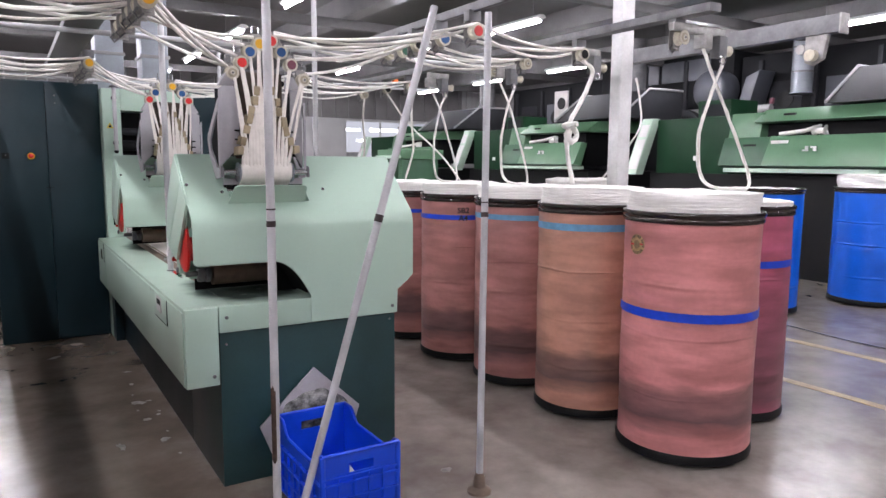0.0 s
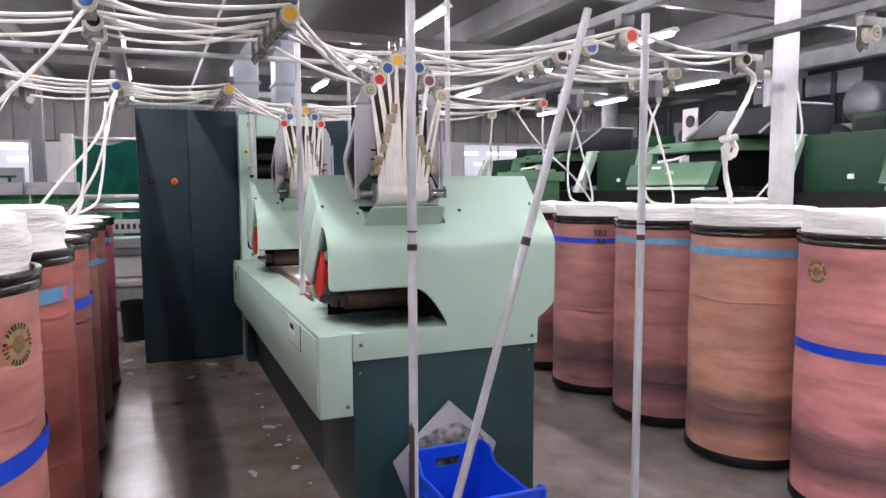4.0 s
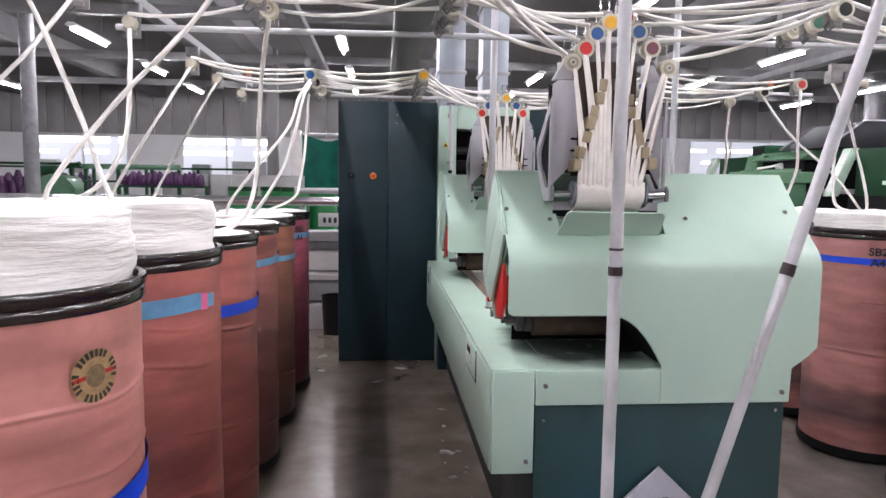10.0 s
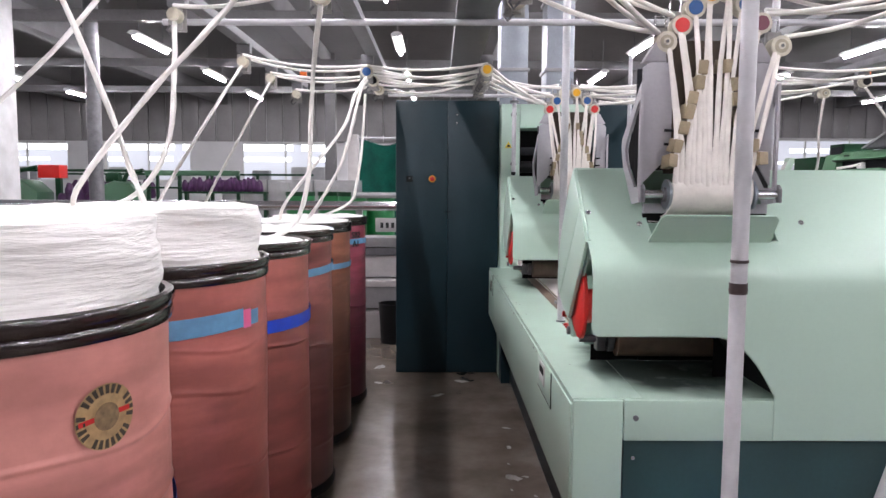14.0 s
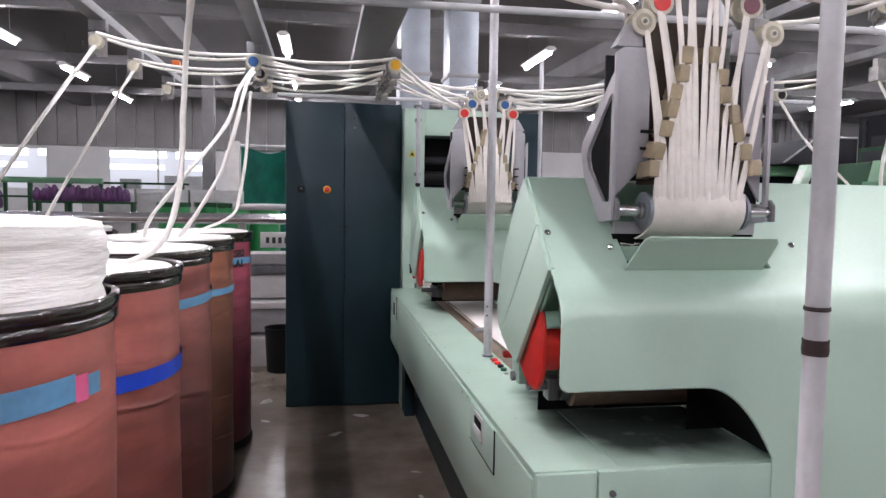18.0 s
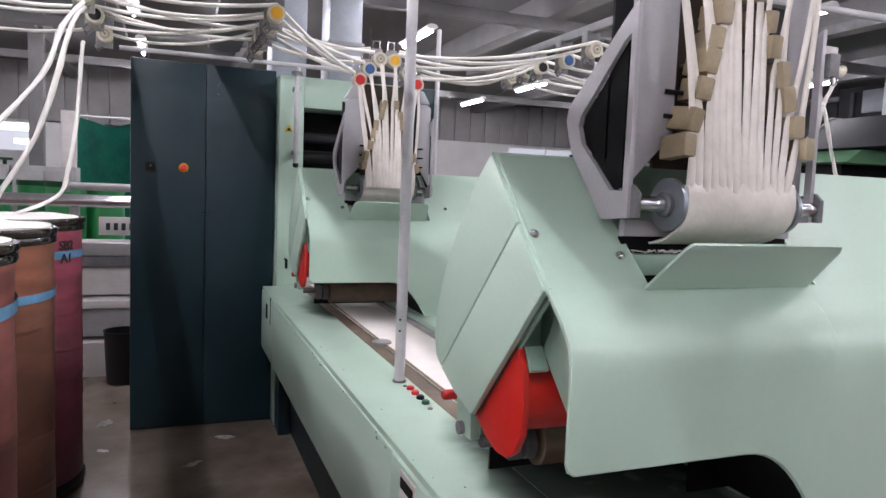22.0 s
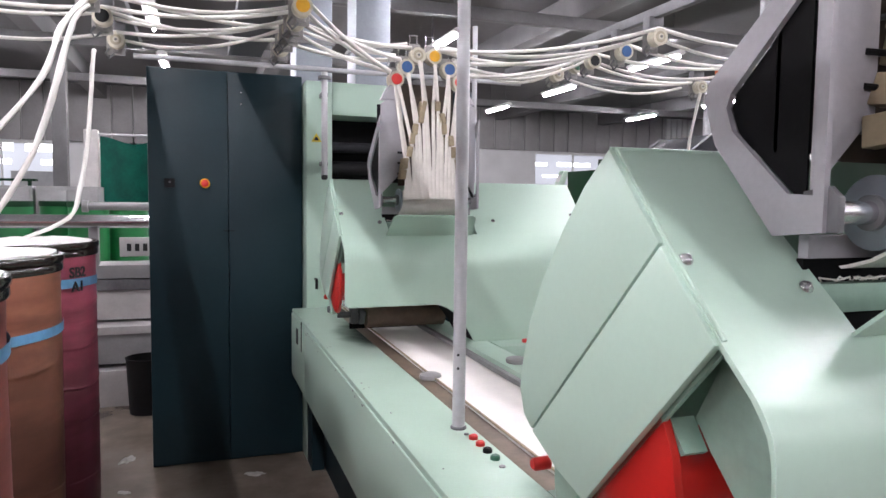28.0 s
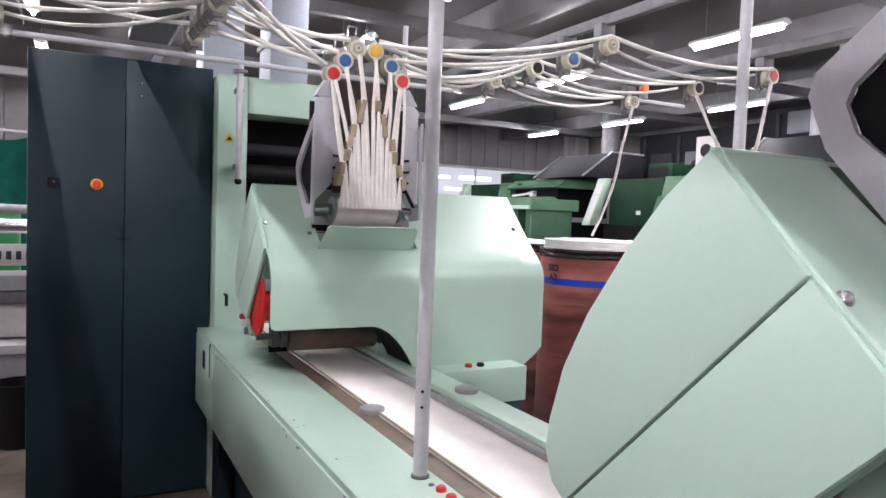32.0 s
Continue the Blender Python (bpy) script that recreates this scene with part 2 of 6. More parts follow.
def can_mat(name, col, soil_shade_mix, lo, hi, soil_shade=(0.075, 0.05, 0.055)):
    """Dusty plastic can wall: faded wrap bands, scuffs, and a smoky band near the foot, which at low lo also paints
    shade up the wall.
    """
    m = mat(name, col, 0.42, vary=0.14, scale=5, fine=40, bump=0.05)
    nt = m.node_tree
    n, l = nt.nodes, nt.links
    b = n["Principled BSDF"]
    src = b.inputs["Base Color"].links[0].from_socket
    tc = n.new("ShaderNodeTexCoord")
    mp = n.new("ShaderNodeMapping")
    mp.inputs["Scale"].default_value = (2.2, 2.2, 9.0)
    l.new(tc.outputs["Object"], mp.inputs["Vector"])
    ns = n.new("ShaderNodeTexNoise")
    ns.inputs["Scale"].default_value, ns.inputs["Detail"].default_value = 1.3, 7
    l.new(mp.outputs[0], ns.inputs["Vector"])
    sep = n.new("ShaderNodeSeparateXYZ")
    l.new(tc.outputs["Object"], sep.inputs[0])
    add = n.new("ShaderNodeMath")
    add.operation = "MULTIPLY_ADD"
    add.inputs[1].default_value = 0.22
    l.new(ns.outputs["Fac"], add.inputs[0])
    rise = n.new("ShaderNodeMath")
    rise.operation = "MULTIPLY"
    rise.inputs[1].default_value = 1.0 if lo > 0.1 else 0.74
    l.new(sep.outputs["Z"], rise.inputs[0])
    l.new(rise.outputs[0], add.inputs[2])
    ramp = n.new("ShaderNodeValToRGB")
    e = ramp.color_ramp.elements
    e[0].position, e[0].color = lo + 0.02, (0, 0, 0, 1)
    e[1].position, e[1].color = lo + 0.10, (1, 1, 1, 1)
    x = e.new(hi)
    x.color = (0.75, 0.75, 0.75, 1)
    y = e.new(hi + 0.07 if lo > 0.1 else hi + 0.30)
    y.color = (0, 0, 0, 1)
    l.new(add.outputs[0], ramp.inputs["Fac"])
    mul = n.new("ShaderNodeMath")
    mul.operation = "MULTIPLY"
    mul.inputs[1].default_value = soil_shade_mix
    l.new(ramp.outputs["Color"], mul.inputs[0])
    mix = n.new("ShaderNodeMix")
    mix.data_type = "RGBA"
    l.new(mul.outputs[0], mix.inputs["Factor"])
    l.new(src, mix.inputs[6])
    mix.inputs[7].default_value = (*soil_shade, 1)
    # faded wraps
    r2 = n.new("ShaderNodeValToRGB")
    r2.color_ramp.elements[0].position, r2.color_ramp.elements[1].position = 0.38, 0.62
    r2.color_ramp.elements[0].color, r2.color_ramp.elements[1].color = (0.62, 0.58, 0.56, 1), (1, 1, 1, 1)
    l.new(ns.outputs["Fac"], r2.inputs["Fac"])
    mx2 = n.new("ShaderNodeMix")
    mx2.data_type, mx2.blend_type = "RGBA", "MULTIPLY"
    mx2.inputs["Factor"].default_value = 0.75
    l.new(mix.outputs[2], mx2.inputs[6])
    l.new(r2.outputs["Color"], mx2.inputs[7])
    # narrow soot streaks along the folds of the wrap
    mp3 = n.new("ShaderNodeMapping")
    mp3.inputs["Scale"].default_value = (1.5, 1.5, 7.5)
    l.new(tc.outputs["Object"], mp3.inputs["Vector"])
    n3 = n.new("ShaderNodeTexNoise")
    n3.inputs["Scale"].default_value, n3.inputs["Detail"].default_value = 1.0, 4
    oi = n.new("ShaderNodeObjectInfo")
    sh = n.new("ShaderNodeVectorMath")
    sh.operation = "ADD"
    sc = n.new("ShaderNodeMath")
    sc.operation = "MULTIPLY"
    sc.inputs[1].default_value = 40.0
    l.new(oi.outputs["Random"], sc.inputs[0])
    l.new(mp3.outputs[0], sh.inputs[0])
    l.new(sc.outputs[0], sh.inputs[1])
    l.new(sh.outputs[0], n3.inputs["Vector"])
    r3 = n.new("ShaderNodeValToRGB")
    e3 = r3.color_ramp.elements
    e3[0].position, e3[0].color = 0.54, (1, 1, 1, 1)
    e3[1].position, e3[1].color = 0.70, (0.36, 0.25, 0.23, 1)
    l.new(n3.outputs["Fac"], r3.inputs["Fac"])
    mx3 = n.new("ShaderNodeMix")
    mx3.data_type, mx3.blend_type = "RGBA", "MULTIPLY"
    mx3.inputs["Factor"].default_value = 0.45 if lo > 0.1 else 0.8
    l.new(mx2.outputs[2], mx3.inputs[6])
    l.new(r3.outputs["Color"], mx3.inputs[7])
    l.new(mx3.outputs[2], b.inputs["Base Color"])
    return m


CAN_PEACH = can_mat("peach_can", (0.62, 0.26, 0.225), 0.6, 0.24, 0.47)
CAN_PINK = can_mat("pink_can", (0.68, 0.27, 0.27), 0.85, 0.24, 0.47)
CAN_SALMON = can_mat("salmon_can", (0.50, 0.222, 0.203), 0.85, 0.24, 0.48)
# lo=0.01 runs the band up the wall: grime plus painted-in aisle shade
CAN_DIRTY_SHADED = can_mat("dirty_shaded_salmon_can", (0.55, 0.17, 0.14), 0.88, 0.01, 0.66, (0.105, 0.022, 0.019))
CAN_SOOT_SHADED = can_mat("sooty_shaded_salmon_can", (0.43, 0.14, 0.12), 0.93, 0.01, 0.62, (0.03, 0.013, 0.012))
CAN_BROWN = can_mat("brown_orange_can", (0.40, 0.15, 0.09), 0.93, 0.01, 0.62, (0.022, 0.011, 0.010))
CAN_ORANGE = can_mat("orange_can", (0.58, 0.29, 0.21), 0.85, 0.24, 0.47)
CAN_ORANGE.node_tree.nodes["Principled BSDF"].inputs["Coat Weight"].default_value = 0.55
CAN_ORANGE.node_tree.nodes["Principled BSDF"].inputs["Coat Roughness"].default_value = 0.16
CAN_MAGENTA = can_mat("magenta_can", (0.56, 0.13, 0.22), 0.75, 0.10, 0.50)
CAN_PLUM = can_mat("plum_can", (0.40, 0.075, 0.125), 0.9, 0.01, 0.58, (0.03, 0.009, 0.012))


def cotton_mat():
    m = mat("raw_cotton", (0.85, 0.83, 0.80), 0.95, vary=0.08, scale=12, fine=160, bump=0.0, spec=0.1)
    n, l = m.node_tree.nodes, m.node_tree.links
    b = n["Principled BSDF"]
    tc = n.new("ShaderNodeTexCoord")
    mp = n.new("ShaderNodeMapping")
    mp.inputs["Scale"].default_value = (5, 5, 42)
    l.new(tc.outputs["Object"], mp.inputs["Vector"])
    ns = n.new("ShaderNodeTexNoise")
    ns.inputs["Scale"].default_value, ns.inputs["Detail"].default_value = 1.6, 5
    l.new(mp.outputs[0], ns.inputs["Vector"])
    bp = n.new("ShaderNodeBump")
    bp.inputs["Strength"].default_value, bp.inputs["Distance"].default_value = 0.6, 0.02
    l.new(ns.outputs["Fac"], bp.inputs["Height"])
    l.new(bp.outputs[0], b.inputs["Normal"])
    b.inputs["Subsurface Weight"].default_value = 0.0
    return m


COTTON = cotton_mat()


def sliver_mat():
    m = mat("cotton_sliver", (0.86, 0.84, 0.80), 0.95, vary=0.10, scale=25, fine=220, bump=0.3, spec=0.1)
    return m


SLIVER = sliver_mat()
RIBBON = mat("cotton_ribbon", (0.76, 0.72, 0.67), 0.95, vary=0.12, scale=22, fine=90, bump=0.06, spec=0.1)
STICK_M = mat("sticker_worn", (0.27, 0.18, 0.09), 0.5, vary=0.5, scale=70, bump=0.03)
LINT = mat("trodden_lint", (0.36, 0.345, 0.32), 0.95, vary=0.3, scale=30, fine=160, bump=0.3, spec=0.1)
WEB = mat("cotton_web", (0.85, 0.81, 0.78), 0.9, vary=0.08, scale=9, fine=200, bump=0.15, spec=0.15)


def floor_mat():
    m = mat("concrete_floor", (0.36, 0.338, 0.315), 0.25, vary=0.14, scale=0.9, fine=30, bump=0.012, spread=0.012)
    n, l = m.node_tree.nodes, m.node_tree.links
    b = n["Principled BSDF"]
    src = b.inputs["Base Color"].links[0].from_socket
    for q in n:
        if q.bl_idname == "ShaderNodeValToRGB":
            q.color_ramp.elements[0].position, q.color_ramp.elements[1].position = 0.05, 0.95
    geo = n.new("ShaderNodeNewGeometry")
    ns = n.new("ShaderNodeTexNoise")
    ns.inputs["Scale"].default_value, ns.inputs["Detail"].default_value, ns.inputs["Roughness"].default_value = 2.3, 6, 0.6
    l.new(geo.outputs["Position"], ns.inputs["Vector"])
    ramp = n.new("ShaderNodeValToRGB")
    ramp.color_ramp.interpolation = "EASE"
    ramp.color_ramp.elements[0].position, ramp.color_ramp.elements[1].position = 0.22, 0.80
    ramp.color_ramp.elements[0].color, ramp.color_ramp.elements[1].color = (0.50, 0.47, 0.45, 1), (1.12, 1.12, 1.12, 1)
    l.new(ns.outputs["Fac"], ramp.inputs["Fac"])
    mx = n.new("ShaderNodeMix")
    mx.data_type, mx.blend_type = "RGBA", "MULTIPLY"
    mx.inputs["Factor"].default_value = 1.0
    l.new(src, mx.inputs[6])
    l.new(ramp.outputs["Color"], mx.inputs[7])
    # the floor is darker and browner at low x, paler from about x = 2
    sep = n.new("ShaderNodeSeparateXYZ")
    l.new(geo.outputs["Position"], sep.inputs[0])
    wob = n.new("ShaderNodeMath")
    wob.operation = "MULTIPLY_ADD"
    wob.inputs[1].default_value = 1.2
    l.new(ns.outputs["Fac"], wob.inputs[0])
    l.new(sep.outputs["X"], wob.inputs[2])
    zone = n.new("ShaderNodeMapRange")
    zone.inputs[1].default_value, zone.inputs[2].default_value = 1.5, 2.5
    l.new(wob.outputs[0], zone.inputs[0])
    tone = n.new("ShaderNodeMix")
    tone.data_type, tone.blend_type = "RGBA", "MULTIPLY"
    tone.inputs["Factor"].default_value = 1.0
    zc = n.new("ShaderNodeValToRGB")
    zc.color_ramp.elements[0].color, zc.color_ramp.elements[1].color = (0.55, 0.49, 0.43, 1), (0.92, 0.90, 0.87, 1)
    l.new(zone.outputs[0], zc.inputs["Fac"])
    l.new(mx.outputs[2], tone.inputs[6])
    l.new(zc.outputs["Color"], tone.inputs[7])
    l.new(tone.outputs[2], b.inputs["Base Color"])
    return m


FLOOR = floor_mat()


def table_mat():
    """Mint table paint; below each drafting head dark fluffy lint and the cover's shade are tinted in."""
    m = mat("mint_paint_soiled_shaded", (0.44, 0.59, 0.49), 0.30, vary=0.08, scale=5.0, fine=120, bump=0.03, spread=0.05)
    n, l = m.node_tree.nodes, m.node_tree.links
    b = n["Principled BSDF"]
    src = b.inputs["Base Color"].links[0].from_socket
    geo = n.new("ShaderNodeNewGeometry")
    ns = n.new("ShaderNodeTexNoise")
    ns.inputs["Scale"].default_value, ns.inputs["Detail"].default_value = 4.5, 2.5
    l.new(geo.outputs["Position"], ns.inputs["Vector"])
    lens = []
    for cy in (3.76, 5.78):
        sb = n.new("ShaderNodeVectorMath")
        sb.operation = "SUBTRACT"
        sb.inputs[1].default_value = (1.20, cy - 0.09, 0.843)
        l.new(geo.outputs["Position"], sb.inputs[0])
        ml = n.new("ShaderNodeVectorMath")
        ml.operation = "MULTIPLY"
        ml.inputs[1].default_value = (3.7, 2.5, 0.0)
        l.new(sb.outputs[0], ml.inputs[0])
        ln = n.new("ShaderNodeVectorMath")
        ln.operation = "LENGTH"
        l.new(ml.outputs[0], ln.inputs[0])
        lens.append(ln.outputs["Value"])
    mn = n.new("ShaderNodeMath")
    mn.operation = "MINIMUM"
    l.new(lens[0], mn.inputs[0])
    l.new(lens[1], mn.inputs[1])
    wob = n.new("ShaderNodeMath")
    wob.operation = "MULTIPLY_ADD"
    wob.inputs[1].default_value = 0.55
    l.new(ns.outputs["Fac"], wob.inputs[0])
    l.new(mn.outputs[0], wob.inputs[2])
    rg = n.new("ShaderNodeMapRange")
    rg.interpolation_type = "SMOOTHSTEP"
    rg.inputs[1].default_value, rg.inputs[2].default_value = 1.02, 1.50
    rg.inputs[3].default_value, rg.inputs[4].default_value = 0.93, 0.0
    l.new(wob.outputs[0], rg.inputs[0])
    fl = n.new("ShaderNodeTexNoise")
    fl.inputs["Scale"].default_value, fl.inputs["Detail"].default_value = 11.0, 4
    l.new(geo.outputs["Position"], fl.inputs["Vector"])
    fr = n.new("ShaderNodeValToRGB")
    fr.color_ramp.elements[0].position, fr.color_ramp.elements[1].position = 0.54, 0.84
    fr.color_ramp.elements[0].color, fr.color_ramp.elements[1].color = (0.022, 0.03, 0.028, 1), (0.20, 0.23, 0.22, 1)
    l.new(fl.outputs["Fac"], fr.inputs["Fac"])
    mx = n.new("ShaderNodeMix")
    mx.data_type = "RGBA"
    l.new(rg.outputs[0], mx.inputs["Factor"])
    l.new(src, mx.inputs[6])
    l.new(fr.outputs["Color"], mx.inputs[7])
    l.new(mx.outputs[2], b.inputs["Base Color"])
    ro = n.new("ShaderNodeMapRange")
    ro.inputs[3].default_value, ro.inputs[4].default_value = 0.33, 0.97
    l.new(rg.outputs[0], ro.inputs[0])
    l.new(ro.outputs[0], b.inputs["Roughness"])
    sp = n.new("ShaderNodeMapRange")
    sp.inputs[3].default_value, sp.inputs[4].default_value = 0.5, 0.02
    l.new(rg.outputs[0], sp.inputs[0])
    l.new(sp.outputs[0], b.inputs["Specular IOR Level"])
    return m


TABLE = table_mat()


# ---- mesh building ----
class Shape:
    """Vertices and faces gathered piece by piece, for one mesh."""

    def __init__(self):
        self.v, self.f = [], []

    def add(self, verts, faces):
        k = len(self.v)
        self.v += [tuple(p) for p in verts]
        self.f += [tuple(i + k for i in q) for q in faces]
        return self

    def box(self, x0, x1, y0, y1, z0, z1):
        p = [(x, y, z) for z in (z0, z1) for y in (y0, y1) for x in (x0, x1)]
        return self.add(p, [(0, 2, 3, 1), (4, 5, 7, 6), (0, 1, 5, 4), (2, 6, 7, 3), (0, 4, 6, 2), (1, 3, 7, 5)])

    def prism(self, poly, axis, a, b):
        """A flat outline given in the two other axes, thick from a to b along axis."""
        def put(u, w, h):
            return {"x": (h, u, w), "y": (u, h, w), "z": (u, w, h)}[axis]
        n = len(poly)
        area = sum(poly[i][0] * poly[(i + 1) % n][1] - poly[(i + 1) % n][0] * poly[i][1] for i in range(n))
        if (area > 0) == (axis == "y"):
            poly = poly[::-1]
        vs = [put(u, w, a) for u, w in poly] + [put(u, w, b) for u, w in poly]
        return self.add(vs, [tuple(range(n))[::-1], tuple(range(n, 2 * n))] + [(i, (i + 1) % n, n + (i + 1) % n, n + i) for i in range(n)])

    def tube(self, pts, r, seg=10, flat=1.0, caps=True, wob=0.0):
        """A round rod along a row of points; r may be a number or one for each point."""
        pts = [Vector(p) for p in pts]
        rs = r if isinstance(r, (list, tuple)) else [r] * len(pts)
        k = len(self.v)
        side = None
        for i, p in enumerate(pts):
            d = (pts[min(i + 1, len(pts) - 1)] - pts[max(i - 1, 0)]).normalized()
            if side is None:
                side = d.cross(Vector((0, 0, 1)) if abs(d.z) < 0.9 else Vector((0, 1, 0))).normalized()
            side = (side - d * side.dot(d)).normalized()
            up = d.cross(side)
            for j in range(seg):
                a = 2 * math.pi * j / seg
                q = rs[i] * (1 + (wob * noise.noise(p * 30 + Vector((0, 0, j * 3.1))) if wob else 0))
                self.v.append(tuple(p + side * (q * math.cos(a)) + up * (q * flat * math.sin(a))))
        n = len(pts)
        for i in range(n - 1):
            for j in range(seg):
                a, b = k + i * seg + j, k + i * seg + (j + 1) % seg
                self.f.append((a, a + seg, b + seg, b))
        if caps:
            self.f.append(tuple(k + j for j in range(seg)))
            self.f.append(tuple(k + (n - 1) * seg + j for j in range(seg))[::-1])
        return self

    def lathe(self, prof, seg=40, at=(0, 0, 0), close=True):
        """Turned round the upright axis; prof: rows of radius and height, from below to above."""
        k, n = len(self.v), len(prof)
        for r, z in prof:
            for j in range(seg):
                a = 2 * math.pi * j / seg
                self.v.append((at[0] + r * math.cos(a), at[1] + r * math.sin(a), at[2] + z))
        for i in range(n - 1):
            for j in range(seg):
                a, b = k + i * seg + j, k + i * seg + (j + 1) % seg
                self.f.append((a, b, b + seg, a + seg))
        if close:
            self.f.append(tuple(k + j for j in range(seg))[::-1])
            self.f.append(tuple(k + (n - 1) * seg + j for j in range(seg)))
        return self

    def sheet(self, rows, thick=(0, 0, 0)):
        """A bent sheet from rows of points, all rows alike in length; with thick it gets a second face and edges."""
        k, n, c = len(self.v), len(rows), len(rows[0])
        for row in rows:
            self.v += [tuple(p) for p in row]
        for i in range(n - 1):
            for j in range(c - 1):
                a = k + i * c + j
                self.f.append((a, a + 1, a + c + 1, a + c))
        if any(thick):
            o, m = Vector(thick), n * c
            self.v += [tuple(Vector(p) + o) for row in rows for p in row]
            for i in range(n - 1):
                for j in range(c - 1):
                    a = k + m + i * c + j
                    self.f.append((a, a + c, a + c + 1, a + 1))
            rim = [j for j in range(c)] + [i * c + c - 1 for i in range(1, n)] + [(n - 1) * c + j for j in range(c - 2, -1, -1)] + [i * c for i in range(n - 2, 0, -1)]
            for a, b in zip(rim, rim[1:] + rim[:1]):
                self.f.append((k + a, k + m + a, k + m + b, k + b))
        return self

    def mesh(self, name, material, bevel=0.0, smooth=None):
        me = bpy.data.meshes.new(name)
        me.from_pydata(self.v, [], self.f)
        me.update()
        if bevel:
            bm = bmesh.new()
            bm.from_mesh(me)
            es = [e for e in bm.edges if len(e.link_faces) == 2 and e.calc_face_angle(0) > 0.6]
            bmesh.ops.bevel(bm, geom=es, offset=bevel, segments=2, affect="EDGES", profile=0.6, clamp_overlap=True)
            bm.to_mesh(me)
            bm.free()
        me.materials.append(material)
        if smooth or bevel:
            me.polygons.foreach_set("use_smooth", [True] * len(me.polygons))
            me.set_sharp_from_angle(angle=radians(smooth or 35))
        return me


def part(name, shape, material, parent=None, label="", bevel=0.0, smooth=None, at=None):
    """Links a shape as one mesh object, under a thing or a part."""
    me = shape if isinstance(shape, bpy.types.Mesh) else shape.mesh(name, material, bevel, smooth)
    ob = new(name, me)
    if parent is not None:
        ob.parent = parent
    if at is not None:
        ob.matrix_basis = at if isinstance(at, Matrix) else Matrix.Translation(at)
    if label:
        ob["label"] = label
    return ob


def thing(name, label, category, group="", at=None, kind=""):
    ob = new(name)
    ob.empty_display_size = 0.1
    if at is not None:
        ob.matrix_basis = at if isinstance(at, Matrix) else Matrix.Translation(at)
    return tagged(ob, label, category, group, kind)


def setting(name, shape, material, label="", category="", bevel=0.0, smooth=None):
    return tagged(part(name, shape, material, None, "", bevel, smooth), label, category, "", "structure")


def letters(text, size, depth=0.0015):
    """Flat letters as a mesh in the x-z plane, centred, facing -y."""
    cu = bpy.data.curves.new("letters", "FONT")
    cu.body, cu.size, cu.extrude, cu.align_x, cu.align_y = text, size, depth, "CENTER", "CENTER"
    cu.resolution_u = 3
    cu.offset = size * 0.018
    ob = bpy.data.objects.new("letters", cu)
    scene.collection.objects.link(ob)
    bpy.context.view_layer.update()
    me = bpy.data.meshes.new_from_object(ob.evaluated_get(bpy.context.evaluated_depsgraph_get()))
    bpy.data.objects.remove(ob)
    for v in me.vertices:
        v.co = Vector((v.co.x, -v.co.z, v.co.y))
    return me


def lerp(a, b, t):
    return a + (b - a) * t


# ---- hall: floor, walls, ceiling, lamps ----
X0, X1, Y0, Y1, TOP = -16.0, 14.5, -6.0, 20.3, 3.95
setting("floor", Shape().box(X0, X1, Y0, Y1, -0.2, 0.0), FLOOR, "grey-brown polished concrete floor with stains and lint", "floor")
setting("ceiling", Shape().box(X0, X1, Y0, Y1, TOP, TOP + 0.2), CEIL, "dark grey hall ceiling", "ceiling")
setting("wall_south", Shape().box(X0, X1, Y0 - 0.2, Y0, 0, TOP), WALLP, "grey hall wall behind the walk", "wall")
setting("wall_west", Shape().box(X0 - 0.2, X0, Y0, Y1, 0, TOP), WALLP, "grey hall wall", "wall")
setting("wall_east", Shape().box(X1, X1 + 0.2, Y0, Y1, 0, TOP), WALLP, "grey hall wall", "wall")
# far wall: white piers, window band, sheet panels above
WZ0, WZ1 = 1.55, 2.62
wall = Shape()
wall.box(X0, X1, Y1, Y1 + 0.2, 0, WZ0)
wall.box(X0, 5.0, Y1, Y1 + 0.2, WZ1, TOP)
wall.box(5.0, X1, Y1, Y1 + 0.2, 2.80, TOP)
edges = [X0, -15.2, -13.7, -11.9, -9.62, -8.65, -6.3, -4.93, -2.57, 9.2, 12.9, X1]
for a, b in zip(edges[0::2], edges[1::2]):
    wall.box(a, b, Y1, Y1 + 0.2, WZ0, WZ1 if b < 5 else 2.80)
wall_north = setting("wall_north", wall, WALLW, "white wall with a band of bright windows", "wall")
setting("backdrop", Shape().box(X0, X1, Y1 + 2.9, Y1 + 2.95, 0.4, 3.4), SKYGLOW, "bright hall beyond the windows", "backdrop")
rng = random.Random(12)
for row, z in ((0, 2.55), (1, 2.20)):
    x = X0 + 0.4 * row
    while x < X1 - 2:
        long = row == 0 and x < 0
        w = rng.uniform(2.0, 4.2) if long else rng.uniform(0.7, 2.2)
        setting("far_hall_lamp", Shape().box(x, x + w, Y1 + 2.2 + 0.2 * row, Y1 + 2.25 + 0.2 * row, z - 0.03 * long, z + rng.uniform(0.05, 0.16) + 0.12 * long), HALL_LAMP, "row of lamps in the hall beyond the windows", "lamp")
        x += w + rng.uniform(0.2, 1.5) * (0.25 if long else 1.0)
for k in range(26):
    x, w = X0 + 0.3 + 1.17 * k, rng.uniform(0.5, 1.0)
    setting("far_hall_machine", Shape().box(x, x + w, Y1 + 1.9, Y1 + 2.15, 0.0, rng.uniform(1.75, 2.02)), BENCH_W if k % 3 else BENCH, "pale machine in the hall beyond the windows", "machine", bevel=0.02)
